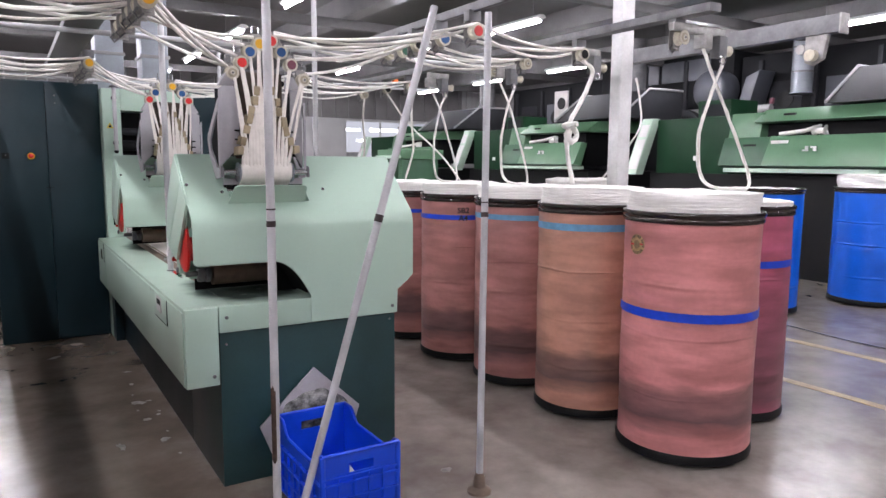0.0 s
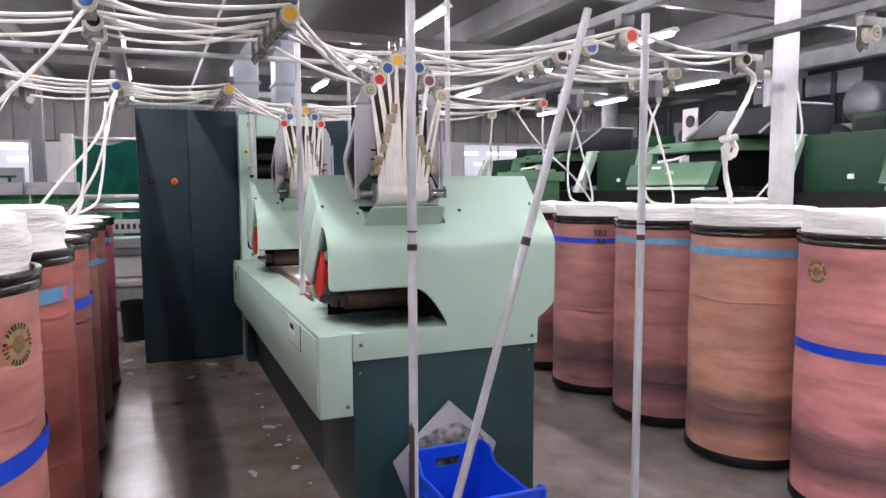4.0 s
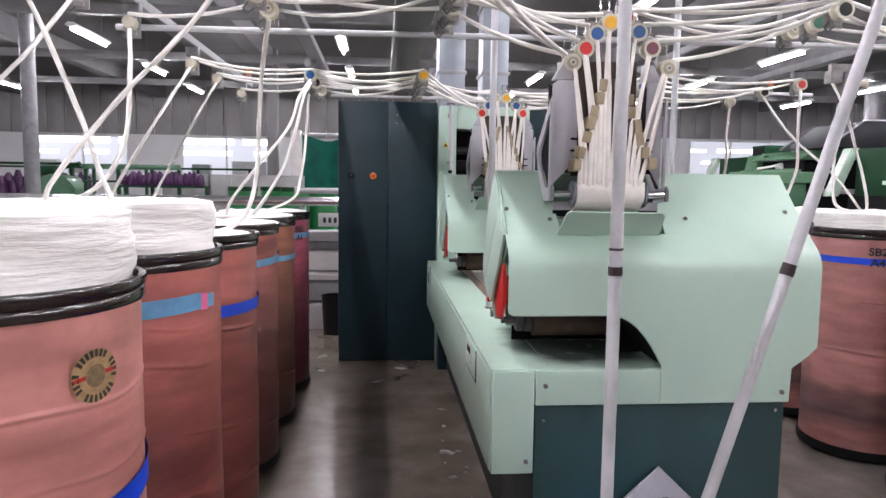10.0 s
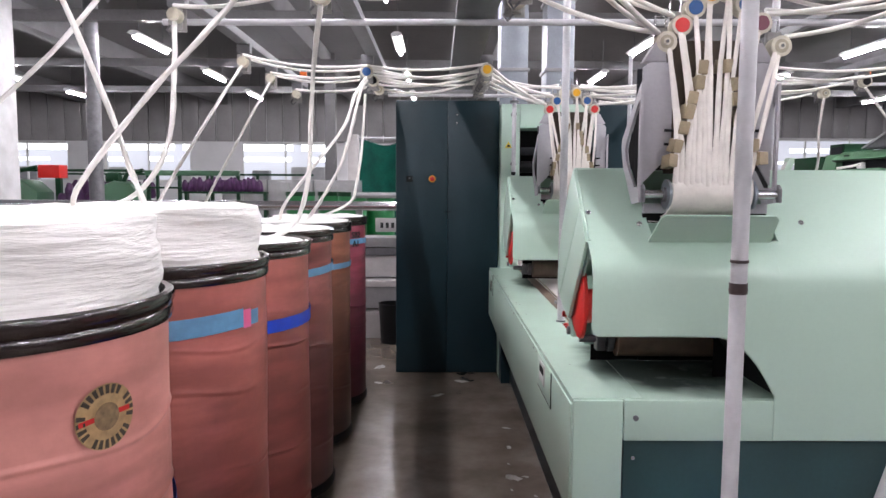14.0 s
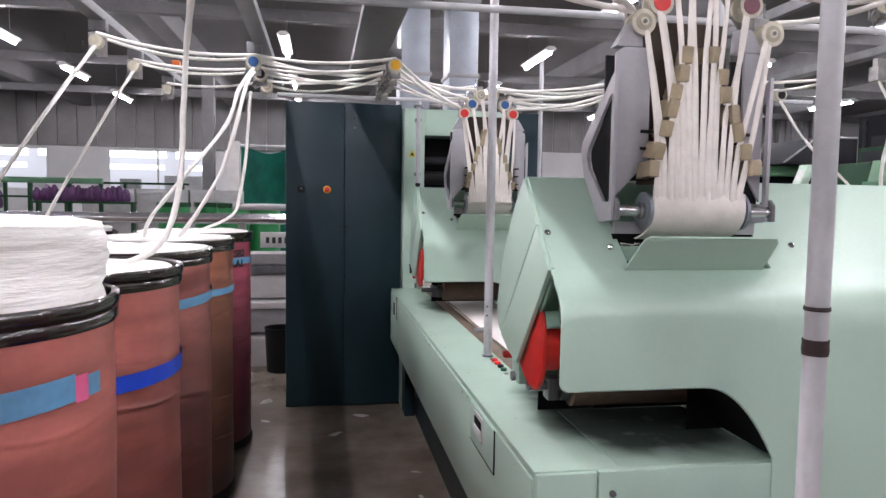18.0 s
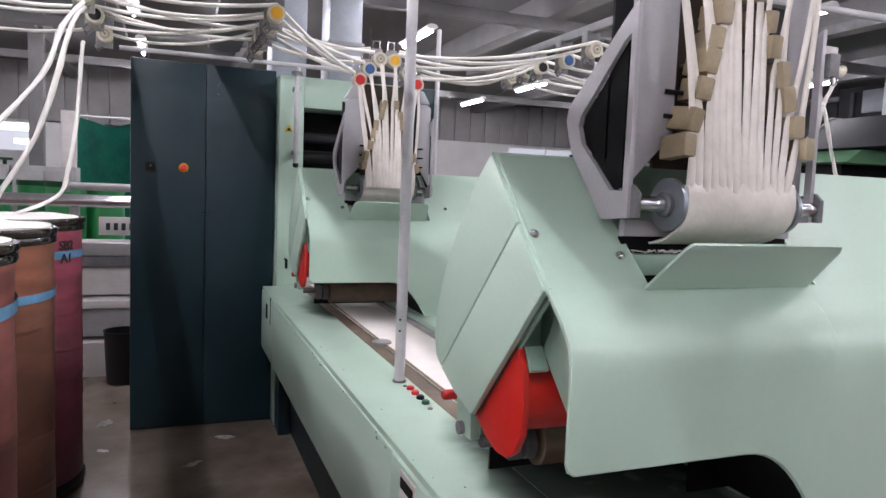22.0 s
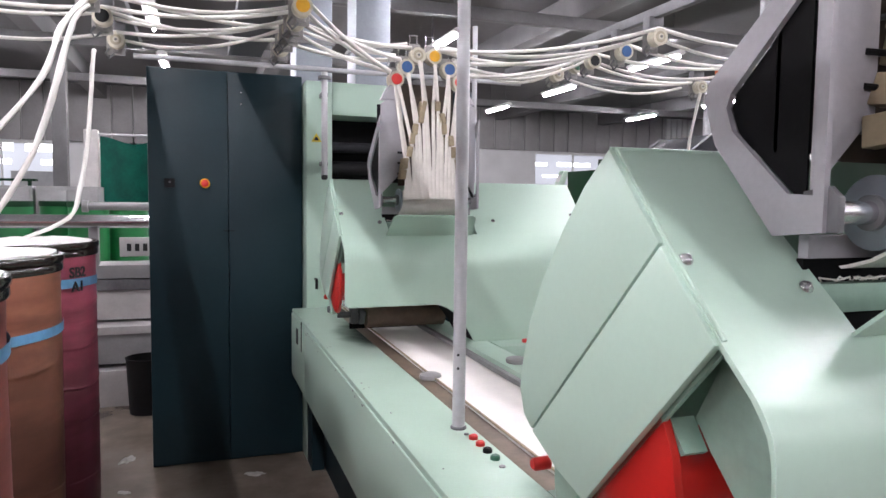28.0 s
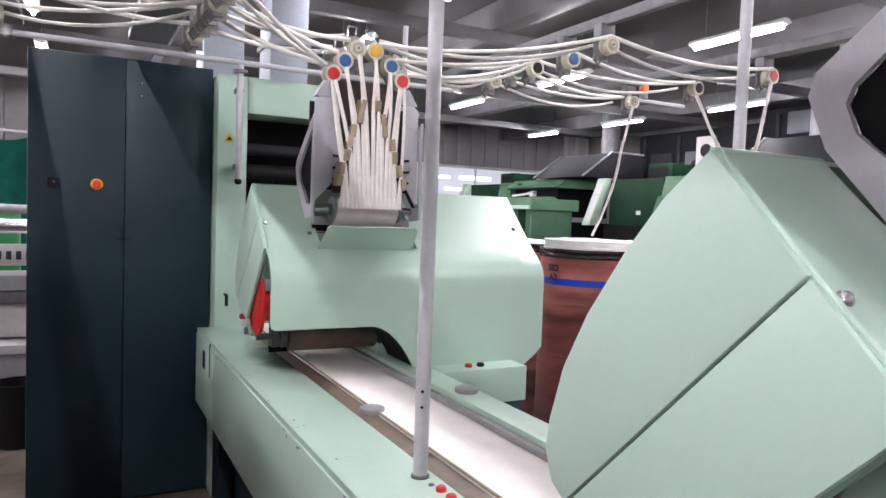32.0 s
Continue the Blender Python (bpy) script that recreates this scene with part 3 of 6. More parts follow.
for i, (a, b) in enumerate(zip(edges[1:-1:2], edges[2::2])):
    WT = 2.80 if a > 5 else WZ1
    w = setting("window_%d" % (i + 1), Shape().box(a, b, Y1 + 0.02, Y1 + 0.06, WZ0, WZ0 + 0.05), WHITE, "white-framed window to a bright hall", "window")
    part("window_frame", Shape().box(a, b, Y1 + 0.02, Y1 + 0.06, WT - 0.05, WT), WHITE, w)
    k = max(2, round((b - a) / 1.15))
    for j in range(k + 1):
        x = lerp(a + 0.02, b - 0.02, j / k)
        part("mullion", Shape().box(x - 0.02, x + 0.02, Y1 + 0.015, Y1 + 0.065, WZ0, WT), WHITE, w)
# ceiling beams and purlins
for x in (-8.9, -5.4, -1.75, 1.55, 4.75, 8.1, 11.3):
    setting("ceiling_beam", Shape().box(x - 0.13, x + 0.13, Y0, Y1, TOP - 0.32, TOP - 0.004), BEAM, "grey ceiling beam", "beam", bevel=0.01)
for y in (-3, 0.3, 3.6, 6.9, 10.2, 13.5, 16.8):
    setting("ceiling_purlin", Shape().box(X0, X1, y - 0.06, y + 0.06, TOP - 0.46, TOP - 0.324), BEAM, "grey cross girder under the ceiling", "girder", bevel=0.008)


def tube_lamp():
    t = thing("ceiling_lamp", "white fluorescent tube lamp hanging under the ceiling", "lamp", "rows of tube lamps")
    hs = Shape().prism([(-0.075, 0.035), (-0.02, 0.004), (0.02, 0.004), (0.075, 0.035), (0.035, 0.07), (-0.035, 0.07)], "y", -0.58, 0.58)
    part("housing", hs, WHITE, t, bevel=0.004)
    part("tube", Shape().tube([(0, -0.54, -0.012), (0, 0.54, -0.012)], 0.018, 8), LAMP, t, "glowing white tube", smooth=40)
    for s in (-0.4, 0.4):
        part("hanger", Shape().tube([(0, s, 0.068), (0, s, 0.58)], 0.006, 6), GREY_DK, t)
    return t


lamp = tube_lamp()
first = True
for x in (-7.2, -3.5, -0.13, 3.2, 6.3, 9.85):
    for y in (-2.8, -0.1, 2.6, 5.3, 8.05, 10.95, 13.65, 16.3):
        m = pose(x, 4.6 if (x, y) == (-0.13, 5.3) else y, 3.36, 0, 0, 0)
        if first:
            lamp.matrix_basis, first = m, False
        else:
            copy_thing(lamp, m)

for k in range(5):
    setting("wall_board", Shape().box(13.50 + 0.19 * k, 13.65 + 0.19 * k, Y1 - 0.10, Y1 - 0.06, 3.15, 3.92), WALLW, "upright white board on the far wall", "board", bevel=0.006)
# columns
setting("column_white", Shape().box(3.475, 3.580, 3.31, 3.40, 0, TOP), COLWHITE, "square white-painted column behind the cans", "column", bevel=0.008)
setting("column_pale", Shape().box(-5.25, -4.8, 9.6, 10.0, 0, TOP), COLWHITE, "square pale column with a yellow notice", "column", bevel=0.01)
setting("column_steel", Shape().tube([(-4.05, 10.4, 0), (-4.05, 10.4, TOP)], 0.09, 16), GREY_DK, "round grey steel column", "column", smooth=40)
setting("column_far", Shape().box(-1.75, -1.55, 14.6, 14.8, 0, TOP), BEAM, "grey steel column by the curtain", "column", bevel=0.01)

# ---- lap machine: bed, table, base ----
lapm = thing("lap_machine", "mint green and dark teal sliver lap machine with two heads", "machine")
XL, XP, YF, YB, ZT = 0.807, 0.953, 3.222, 6.47, 0.843
part("table_side", Shape().box(XL, XL + 0.02, YF + 0.004, YB, 0.485, ZT - 0.012), MINT, lapm, bevel=0.004)
part("table_top", Shape().box(XL - 0.002, 1.010, YF + 0.002, YB, ZT - 0.012, ZT), TABLE, lapm, "mint table edge with a film of lint dust and head shade tinted in", bevel=0.003)
part("end_panel", Shape().box(XL, XP - 0.003, YF - 0.012, YF + 0.002, 0.487, ZT - 0.004), MINT, lapm, bevel=0.004)
part("table_bottom", Shape().box(XL + 0.02, XP, YF + 0.004, YB, 0.49, 0.505), DARK, lapm)
part("end_box", Shape().box(XP, 1.842, YF - 0.0145, YF + 0.45, 0.722, ZT - 0.002), MINT, lapm, bevel=0.004)
part("base_end", Shape().box(XP + 0.004, 1.836, YF + 0.004, YF + 0.62, 0.0, 0.722), TEAL_LOW, lapm, "dark teal base panel", bevel=0.003)
part("base_side", Shape().box(XP + 0.006, XP + 0.03, YF + 0.63, YB, 0.0, 0.60), TEAL, lapm)
part("base_foot", Shape().box(0.885, 0.95, 6.30, 6.46, 0.0, 0.49), TEAL, lapm)
for x, y, z in ((0.985, YF - 0.0165, 0.79), (1.81, YF - 0.020, 0.760), (0.925, YF - 0.014, 0.53)):
    part("bolt", Shape().tube([(x, y + 0.004, z), (x, y - 0.004, z)], 0.008, 10), GREY_DK, lapm)
for x, z in ((0.985, 0.665), (1.805, 0.69)):
    part("bolt", Shape().tube([(x, YF + 0.006, z), (x, YF + 0.001, z)], 0.006, 8), STEEL, lapm)
# side doors along the table, parted by dark joints
for y0, y1 in ((3.23, 5.98), (5.986, 6.465)):
    part("side_door", Shape().box(XL - 0.006, XL + 0.001, y0, y1, 0.492, ZT - 0.02), MINT, lapm, bevel=0.003)
for y in (6.22,):
    part("latch", Shape().box(XL - 0.010, XL - 0.004, y - 0.03, y + 0.03, 0.70, 0.78), STEEL, lapm, "steel flush latch", bevel=0.003)
    part("latch_slot", Shape().box(XL - 0.012, XL - 0.009, y - 0.012, y + 0.012, 0.705, 0.755), DARK, lapm)
# hatch with a flush handle
part("hatch", Shape().box(XL - 0.009, XL - 0.005, 3.567, 3.868, 0.703, ZT - 0.021), MINT, lapm, "mint hatch in the table's side", bevel=0.0015)
part("joint_slot", Shape().box(XL - 0.0085, XL - 0.005, 3.559, 3.566, 0.700, ZT - 0.021), DARK, lapm)
part("joint_slot", Shape().box(XL - 0.0085, XL - 0.005, 3.567, 3.868, 0.699, 0.702), DARK, lapm)
hatch_latch = part("latch", Shape().box(XL - 0.0125, XL - 0.0085, 3.690, 3.792, 0.738, 0.812), BENCH_W, lapm, "pale flush handle plate", bevel=0.002)
part("latch_slot", Shape().box(XL - 0.0145, XL - 0.012, 3.700, 3.782, 0.776, 0.800), DARK, hatch_latch)
part("latch_lip", Shape().box(XL - 0.0155, XL - 0.012, 3.698, 3.784, 0.744, 0.775), WHITE, hatch_latch, bevel=0.001)
part("joint_slot", Shape().box(XL - 0.008, XL - 0.004, 6.07, 6.085, 0.69, 0.835), DARK, lapm)
# running bed: brown edge strip, white web, steel edge
part("web_edge", Shape().tube([(1.0735, YF + 0.74, ZT + 0.003), (1.0735, YB, ZT + 0.003)], 0.0035, 6), TAB, lapm, "thin tan edge of the running belt")
part("edge_strip", Shape().box(1.0115, 1.070, YF + 0.73, YB, ZT - 0.02, ZT - 0.004), BROWN, lapm, "worn brown strip beside the web", bevel=0.002)
part("front_top", Shape().box(1.0115, 1.40, YF + 0.002, YF + 0.725, ZT - 0.012, ZT - 0.001), TABLE, lapm, "dusty table top with the cover's shade put into its colour", bevel=0.002)
part("bed_plate", Shape().box(1.073, 1.36, YF + 0.73, YB, ZT - 0.06, ZT - 0.022), BENCH, lapm)
web = Shape()
rows = []
for i in range(46):
    y = lerp(YF + 0.735, YB, i / 45)
    rows.append([(lerp(1.074, 1.292, j / 8), y, ZT + 0.004 + 0.004 * noise.noise(Vector((j * 0.7, y * 3, 0)))) for j in range(9)])
web.sheet(rows, (0, 0, -0.02))
part("cotton_web", web, WEB, lapm, "flat white cotton web on the bed", smooth=60)
part("far_edge", Shape().box(1.294, 1.317, YF + 0.5, YB, ZT - 0.02, ZT + 0.02), BENCH, lapm, bevel=0.004)
part("far_ledge", Shape().box(1.318, 1.42, YF + 0.5, YB, 0.62, ZT + 0.035), MINT_DUST, lapm, bevel=0.005)
part("far_base", Shape().box(1.30, 1.40, YF + 0.62, YB, 0.0, 0.62), TEAL_LOW, lapm)
for x, y in ((1.066, 4.88), (1.372, 4.857)):
    z = ZT - 0.004 if x < 1.2 else ZT + 0.035
    part("guide_pad", Shape().lathe([(0.036, 0.0), (0.038, 0.006), (0.036, 0.014), (0.03, 0.017)], 18, (x, y, z)), BENCH, lapm, "grey round web guide", smooth=40)
part("drive_plate", Shape().box(0.93, 1.119, 3.666, 3.672, 0.90, 1.06), MINT_IN, lapm, "mint plate behind the drum")
# added black sheets stand in for the shade beneath both covers
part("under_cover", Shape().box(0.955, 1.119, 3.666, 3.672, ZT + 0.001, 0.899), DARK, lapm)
part("under_cover", Shape().box(1.12, 1.43, 3.66, 3.665, ZT + 0.001, 1.06), DARK, lapm, "black sheet for the shade behind the cover's arch")
part("under_cover", Shape().box(1.425, 1.432, 3.24, 3.659, ZT + 0.001, 1.03), DARK, lapm, "black sheet for the shade at the cover's right")
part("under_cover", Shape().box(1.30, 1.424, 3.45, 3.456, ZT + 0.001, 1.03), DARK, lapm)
part("under_cover", Shape().box(0.96, 1.335, 5.70, 5.706, ZT + 0.02, 1.06), DARK, lapm, "black sheet for the shade under the far cover")
part("box_b", Shape().box(1.43, 1.784, 5.12, 5.7, 0.746, 0.876), MINT, lapm, bevel=0.005)
part("base_b", Shape().box(1.435, 1.775, 5.13, 5.9, 0.0, 0.746), TEAL_LOW, lapm, bevel=0.003)
for x, c in ((1.56, CAPRED), (1.61, BLACK)):
    part("push_button", Shape().lathe([(0.014, 0), (0.014, 0.010), (0.010, 0.013)], 14, (x, 5.17, 0.876)), c, lapm, smooth=40)
for i, c in enumerate((CAPRED, CAPRED, BLACK, CAPGREEN)):
    part("push_button", Shape().lathe([(0.0115, 0), (0.0115, 0.008), (0.008, 0.011)], 14, (0.980 - 0.001 * i, 4.277 - 0.0475 * i, ZT)), c, lapm, smooth=40)
part("screw_plug", Shape().lathe([(0.008, 0), (0.007, 0.003)], 10, (0.974, 4.088, ZT)), BENCH, lapm)
part("screw_plug", Shape().lathe([(0.007, 0), (0.006, 0.003)], 10, (0.975, 4.312, ZT)), GREY_DK, lapm)
# paint chips and scuffs along the table's edge
chips, crng = Shape(), random.Random(8)
for k in range(26):
    y, r = crng.uniform(3.3, 6.4), crng.uniform(0.0015, 0.006)
    z = ZT - 0.021 - abs(crng.gauss(0, 0.012))
    chips.add([(XL - 0.0068, y + r * (1 + 0.5 * crng.random()) * math.cos(a) * 1.6, z + r * math.sin(a) * crng.uniform(0.5, 1.0)) for a in (0.2, 1.1, 2.2, 3.3, 4.4, 5.4)], [(0, 1, 2, 3, 4, 5)])
for k in range(16):
    x, y, r = XL + abs(crng.gauss(0.006, 0.02)), crng.uniform(3.3, 6.4), crng.uniform(0.0015, 0.004)
    chips.add([(x + r * math.cos(a), y + 1.8 * r * math.sin(a) * crng.uniform(0.6, 1.0), ZT + 0.0012) for a in (0.2, 1.1, 2.2, 3.3, 4.4, 5.4)], [(0, 1, 2, 3, 4, 5)])
tagged(part("paint_chips", chips, GREY_DK, lapm, "dark worn paint chips"), kind="stuff")
# lint along the foot of the table


def fluff(sh, x, y, s, stretch=1.0, turn=0.0):
    """A low ragged tuft with an uneven outline."""
    rows, ph = [], x * 31 + y * 17
    for i in range(6):
        r = i / 5
        row = []
        for j in range(25):
            a = 2 * math.pi * j / 24
            q = s * r * (1 + 0.55 * noise.noise(Vector((math.cos(a) * 1.7 + ph, math.sin(a) * 1.7, 0.3))) + 0.3 * noise.noise(Vector((math.cos(a) * 5, math.sin(a) * 5 + ph, 4))))
            u, v = q * math.cos(a) * stretch, q * math.sin(a)
            h = 0.30 * s * (1 - r ** 2) * (0.75 + 0.5 * noise.noise(Vector((u * 90, v * 90, ph))))
            row.append((x + u * math.cos(turn) - v * math.sin(turn), y + u * math.sin(turn) + v * math.cos(turn), 0.0015 + max(0.0, h)))
        rows.append(row)
    return sh.sheet(rows[::-1])


lint = Shape()
for i in range(9):
    x, y = random.gauss(0.835, 0.03), random.gauss(4.35, 0.45)
    fluff(lint, x, y, random.uniform(0.004, 0.014), random.uniform(1, 2), random.uniform(0, 3))
tagged(part("floor_lint", lint, LINT, smooth=60), "scraps of white cotton lint on the floor", "lint", "", "stuff")
for x, y, s, e in ((0.80, 4.62, 0.030, 1.3), (0.80, 4.30, 0.020, 1.2), (0.62, 3.95, 0.016, 3.0), (0.42, 6.0, 0.022, 2.6), (0.60, 6.35, 0.028, 1.8), (-0.02, 6.3, 0.02, 1.5), (-0.05, 6.75, 0.035, 1.8), (1.92, 2.85, 0.022, 1.4), (0.83, 3.95, 0.022, 1.3)):
    tagged(part("lint_tuft", fluff(Shape(), x, y, s, e, random.uniform(0, 3)), LINT, smooth=60), "tuft of white cotton lint on the floor", "lint", "lint tufts")


# ---- drafting heads ----
PROFILE = [(3.204, 0.70), (3.204, 0.86), (3.204, 1.03), (3.204, 1.18), (3.209, 1.212), (3.226, 1.240), (3.252, 1.263), (3.286, 1.293), (3.335, 1.341), (3.385, 1.390), (3.440, 1.447), (3.496, 1.506)]


def on_profile(z):
    """Depth of the cover's front face at a height."""
    for (ya, za), (yb, zb) in zip(PROFILE, PROFILE[1:]):
        if za <= z <= zb:
            return lerp(ya, yb, (z - za) / (zb - za))
    return PROFILE[-1][0]


def cover_front(spans, n):
    """The bent front sheet. spans: rows of x, lowest and highest height."""
    rows = []
    for x, a, b in spans:
        rows.append([(x, on_profile(lerp(a, b, i / n)), lerp(a, b, i / n)) for i in range(n + 1)])
    return Shape().sheet(rows[::-1], (0, 0.006, -0.004))


OUT = [(3.496, 1.506), (3.555, 1.458), (3.611, 1.396), (3.672, 1.315), (3.714, 1.240), (3.738, 1.165), (3.744, 1.125), (3.728, 1.085), (3.700, 1.068)]


def drafting_head():
    h = thing("drafting_head", "mint green rounded drafting head cover with a red guard", "machine head", "heads on the lap machine")
    # skirt with the arch over the table
    sk = []
    for x in (0.853, 0.857, 0.87, 0.95, 1.05, 1.12, 1.17, 1.20):
        r = 0.02 if x == 0.853 else 0.008 if x == 0.857 else 0.0
        sk.append((x, 1.028 + r, 1.293))
    for i in range(1, 11):
        a = i / 10
        sk.append((lerp(1.20, 1.380, a), 1.028 - 0.172 * (a ** 2.1), 1.293))
    for x, z in ((1.381, 0.726), (1.6, 0.726), (1.838, 0.726), (1.842, 0.842), (1.90, 0.885), (1.93, 0.915)):
        sk.append((x, z, 1.293))
    part("front_skirt", cover_front(sk, 16), MINT, h, smooth=40)
    part("front_strip", cover_front([(0.853, 1.291, 1.506), (0.95, 1.291, 1.506), (1.024, 1.291, 1.506), (1.03, 1.291, 1.46), (1.044, 1.291, 1.31)], 10), MINT, h, smooth=40)
    part("front_right", cover_front([(1.41, 1.291, 1.5), (1.6, 1.291, 1.506), (1.80, 1.291, 1.506), (1.93, 1.291, 1.506)], 10), MINT, h, smooth=40)
    up = OUT[:] + [(3.385, 1.390)]
    part("side_panel", Shape().prism(up, "x", 0.846, 0.858), MINT, h, bevel=0.003)
    low = [(3.3826, 1.3876), (3.6976, 1.0656), (3.62, 1.035), (3.535, 1.016), (3.286, 1.289)]
    part("side_panel", Shape().prism(low, "x", 0.846, 0.858), MINT, h, bevel=0.003)
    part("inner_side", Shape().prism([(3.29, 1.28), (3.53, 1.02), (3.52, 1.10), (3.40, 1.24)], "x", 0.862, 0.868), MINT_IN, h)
    part("side_panel", Shape().prism(OUT + [(3.5, 1.03), (3.24, 1.03), (3.215, 1.20), (3.30, 1.30)], "x", 1.915, 1.927), MINT, h, bevel=0.003)
    rows = [[(x, y + 0.002, z) for x in (0.860, 1.2, 1.5, 1.912)] for y, z in OUT]
    part("back_shell", Shape().sheet(rows, (0, -0.006, -0.006)), MINT, h, smooth=40)
    part("top_edge", Shape().tube([(0.85, 3.497, 1.5055), (1.026, 3.499, 1.5055)], 0.0035, 8), MINT, h)
    part("edge_fold", Shape().tube([(0.8575, y - 0.001, z) for y, z in PROFILE[7:]], 0.0035, 8), MINT, h, smooth=50)
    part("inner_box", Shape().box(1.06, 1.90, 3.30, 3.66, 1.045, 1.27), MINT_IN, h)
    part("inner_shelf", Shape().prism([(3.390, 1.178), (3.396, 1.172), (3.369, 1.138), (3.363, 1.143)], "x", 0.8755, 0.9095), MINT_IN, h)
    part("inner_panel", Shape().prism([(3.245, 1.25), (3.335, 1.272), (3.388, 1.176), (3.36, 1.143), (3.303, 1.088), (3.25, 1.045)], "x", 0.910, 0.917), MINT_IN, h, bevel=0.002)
    # red guard and drum
    red = [(3.391, 1.185), (3.368, 1.14), (3.358, 1.09), (3.362, 1.035), (3.385, 0.995), (3.415, 0.975), (3.455, 0.972), (3.50, 0.985), (3.55, 1.012), (3.575, 1.03)]
    g = part("red_guard", Shape().prism(red, "x", 0.862, 0.874), RED, h, "red painted guard plate", bevel=0.002)
    part("drum", Shape().tube([(0.8745, 3.425, 1.085), (1.058, 3.425, 1.085)], 0.062, 28), RED, h, "red drum end", smooth=40)
    part("red_knob", Shape().tube([(0.864, 3.728, 0.996), (0.868, 3.728, 0.996), (0.895, 3.728, 0.996)], [0.008, 0.0112, 0.0112], 16), RED, h, smooth=40)
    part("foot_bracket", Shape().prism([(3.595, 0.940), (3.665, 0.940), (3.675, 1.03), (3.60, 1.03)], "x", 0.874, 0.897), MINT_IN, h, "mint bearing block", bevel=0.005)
    part("foot_wheel", Shape().tube([(0.864, 3.635, 0.955), (0.8735, 3.635, 0.955)], 0.014, 14), GREY_DK, h, smooth=40)
    arch = [(x, z) for x, z, t in sk[6:18]]
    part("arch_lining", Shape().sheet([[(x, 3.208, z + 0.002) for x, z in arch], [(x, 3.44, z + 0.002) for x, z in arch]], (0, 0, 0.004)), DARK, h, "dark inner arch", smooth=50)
    part("press_roller", Shape().tube([(1.022, 3.60, 0.927), (1.372, 3.60, 0.927)], 0.052, 24), ROLLER, h, "tan press roller under the cover", smooth=40)
    part("roller_axle", Shape().tube([(0.900, 3.60, 0.935), (1.0215, 3.60, 0.935)], 0.013, 14), GREY_DK, h, smooth=40)
    part("bearing_block", Shape().prism([(3.580, 0.895), (3.628, 0.895), (3.630, 0.958), (3.575, 0.958)], "x", 0.955, 0.985), GREY_DK, h, "dark grey bearing block", bevel=0.005)
    part("bearing_cap", Shape().tube([(0.992, 3.60, 0.927), (1.012, 3.60, 0.927)], 0.036, 18), GREY_DK, h, smooth=40)
    # tipping flap
    fl = [(1.028, 3.277, 1.290), (1.384, 3.281, 1.290), (1.372, 3.21, 1.358), (1.358, 3.196, 1.369), (1.046, 3.190, 1.370), (1.036, 3.196, 1.362)]
    n = Vector((0, 0.0035, 0.0035))
    sh = Shape().add(fl + [tuple(Vector(p) + n) for p in fl], [(0, 1, 2, 3, 4, 5), (11, 10, 9, 8, 7, 6)] + [(i, i + 6, (i + 1) % 6 + 6, (i + 1) % 6) for i in range(6)])
    part("tip_flap", sh, MINT, h, "mint tipping flap below the roller")
    # feed roller with flanges
    part("shaft", Shape().tube([(1.015, 3.302, 1.428), (1.412, 3.302, 1.428)], 0.0135, 16), STEEL, h, smooth=40)
    for xa, xb in ((1.006, 1.016), (1.404, 1.414)):
        part("shaft_block", Shape().prism([(3.285, 1.405), (3.33, 1.405), (3.335, 1.452), (3.30, 1.458), (3.285, 1.445)], "x", xa, xb), GREY_DK, h, bevel=0.002)
    for x in (1.083, 1.328):
        part("flange", Shape().tube([(x - 0.004, 3.302, 1.428), (x + 0.004, 3.302, 1.428)], 0.044, 28), DUCT, h, "grey steel flange", smooth=40)
        part("flange_hub", Shape().tube([(x - 0.012, 3.302, 1.428), (x + 0.012, 3.302, 1.428)], 0.021, 20), GREY_DK, h, smooth=40)
    part("feed_roller", Shape().tube([(1.088, 3.302, 1.428), (1.323, 3.302, 1.428)], 0.034, 24), RIBBON, h, "roller wrapped in cotton web", smooth=40)
    part("web_fall", Shape().sheet([[(lerp(1.090, 1.320, j / 12) - max(0.0, 1.43 - z) * 0.12, y + 0.0012 * (j % 2), z + (0.010 * math.sin(j * 2.3) if z > 1.45 else 0.0)) for j in range(13)] for y, z in ((3.266, 1.462), (3.2615, 1.447), (3.2605, 1.428), (3.264, 1.405), (3.278, 1.385), (3.302, 1.371), (3.330, 1.362), (3.343, 1.359))], (0, 0.004, 0.003)), RIBBON, h, smooth=60)
    part("cross_plate", Shape().box(1.03, 1.40, 3.345, 3.36, 1.372, 1.40), GREY, h)
    part("cross_slot", Shape().box(1.03, 1.40, 3.352, 3.362, 1.342, 1.371), DARK, h)
    part("cross_plate", Shape().box(1.03, 1.40, 3.340, 3.36, 1.305, 1.341), MINT_IN, h, bevel=0.003)
    part("cross_slot", Shape().box(1.03, 1.40, 3.350, 3.362, 1.27, 1.304), DARK, h)
    # lint caught at the slot
    fluff = random.Random(5)
    for k in range(9):
        x, y = fluff.uniform(1.05, 1.16), fluff.uniform(3.342, 3.350)
        part("lint", Shape().tube([(x, y, 1.3435), (x + fluff.uniform(-0.02, 0.02), y - 0.004, 1.349), (x + fluff.uniform(-0.03, 0.03), y - 0.002, 1.345)], 0.0012, 6), RIBBON, h, smooth=60)
    for x, z in ((0.869, 1.371), (1.015, 1.339), (1.50, 1.345), (1.88, 1.37)):
        y = on_profile(z)
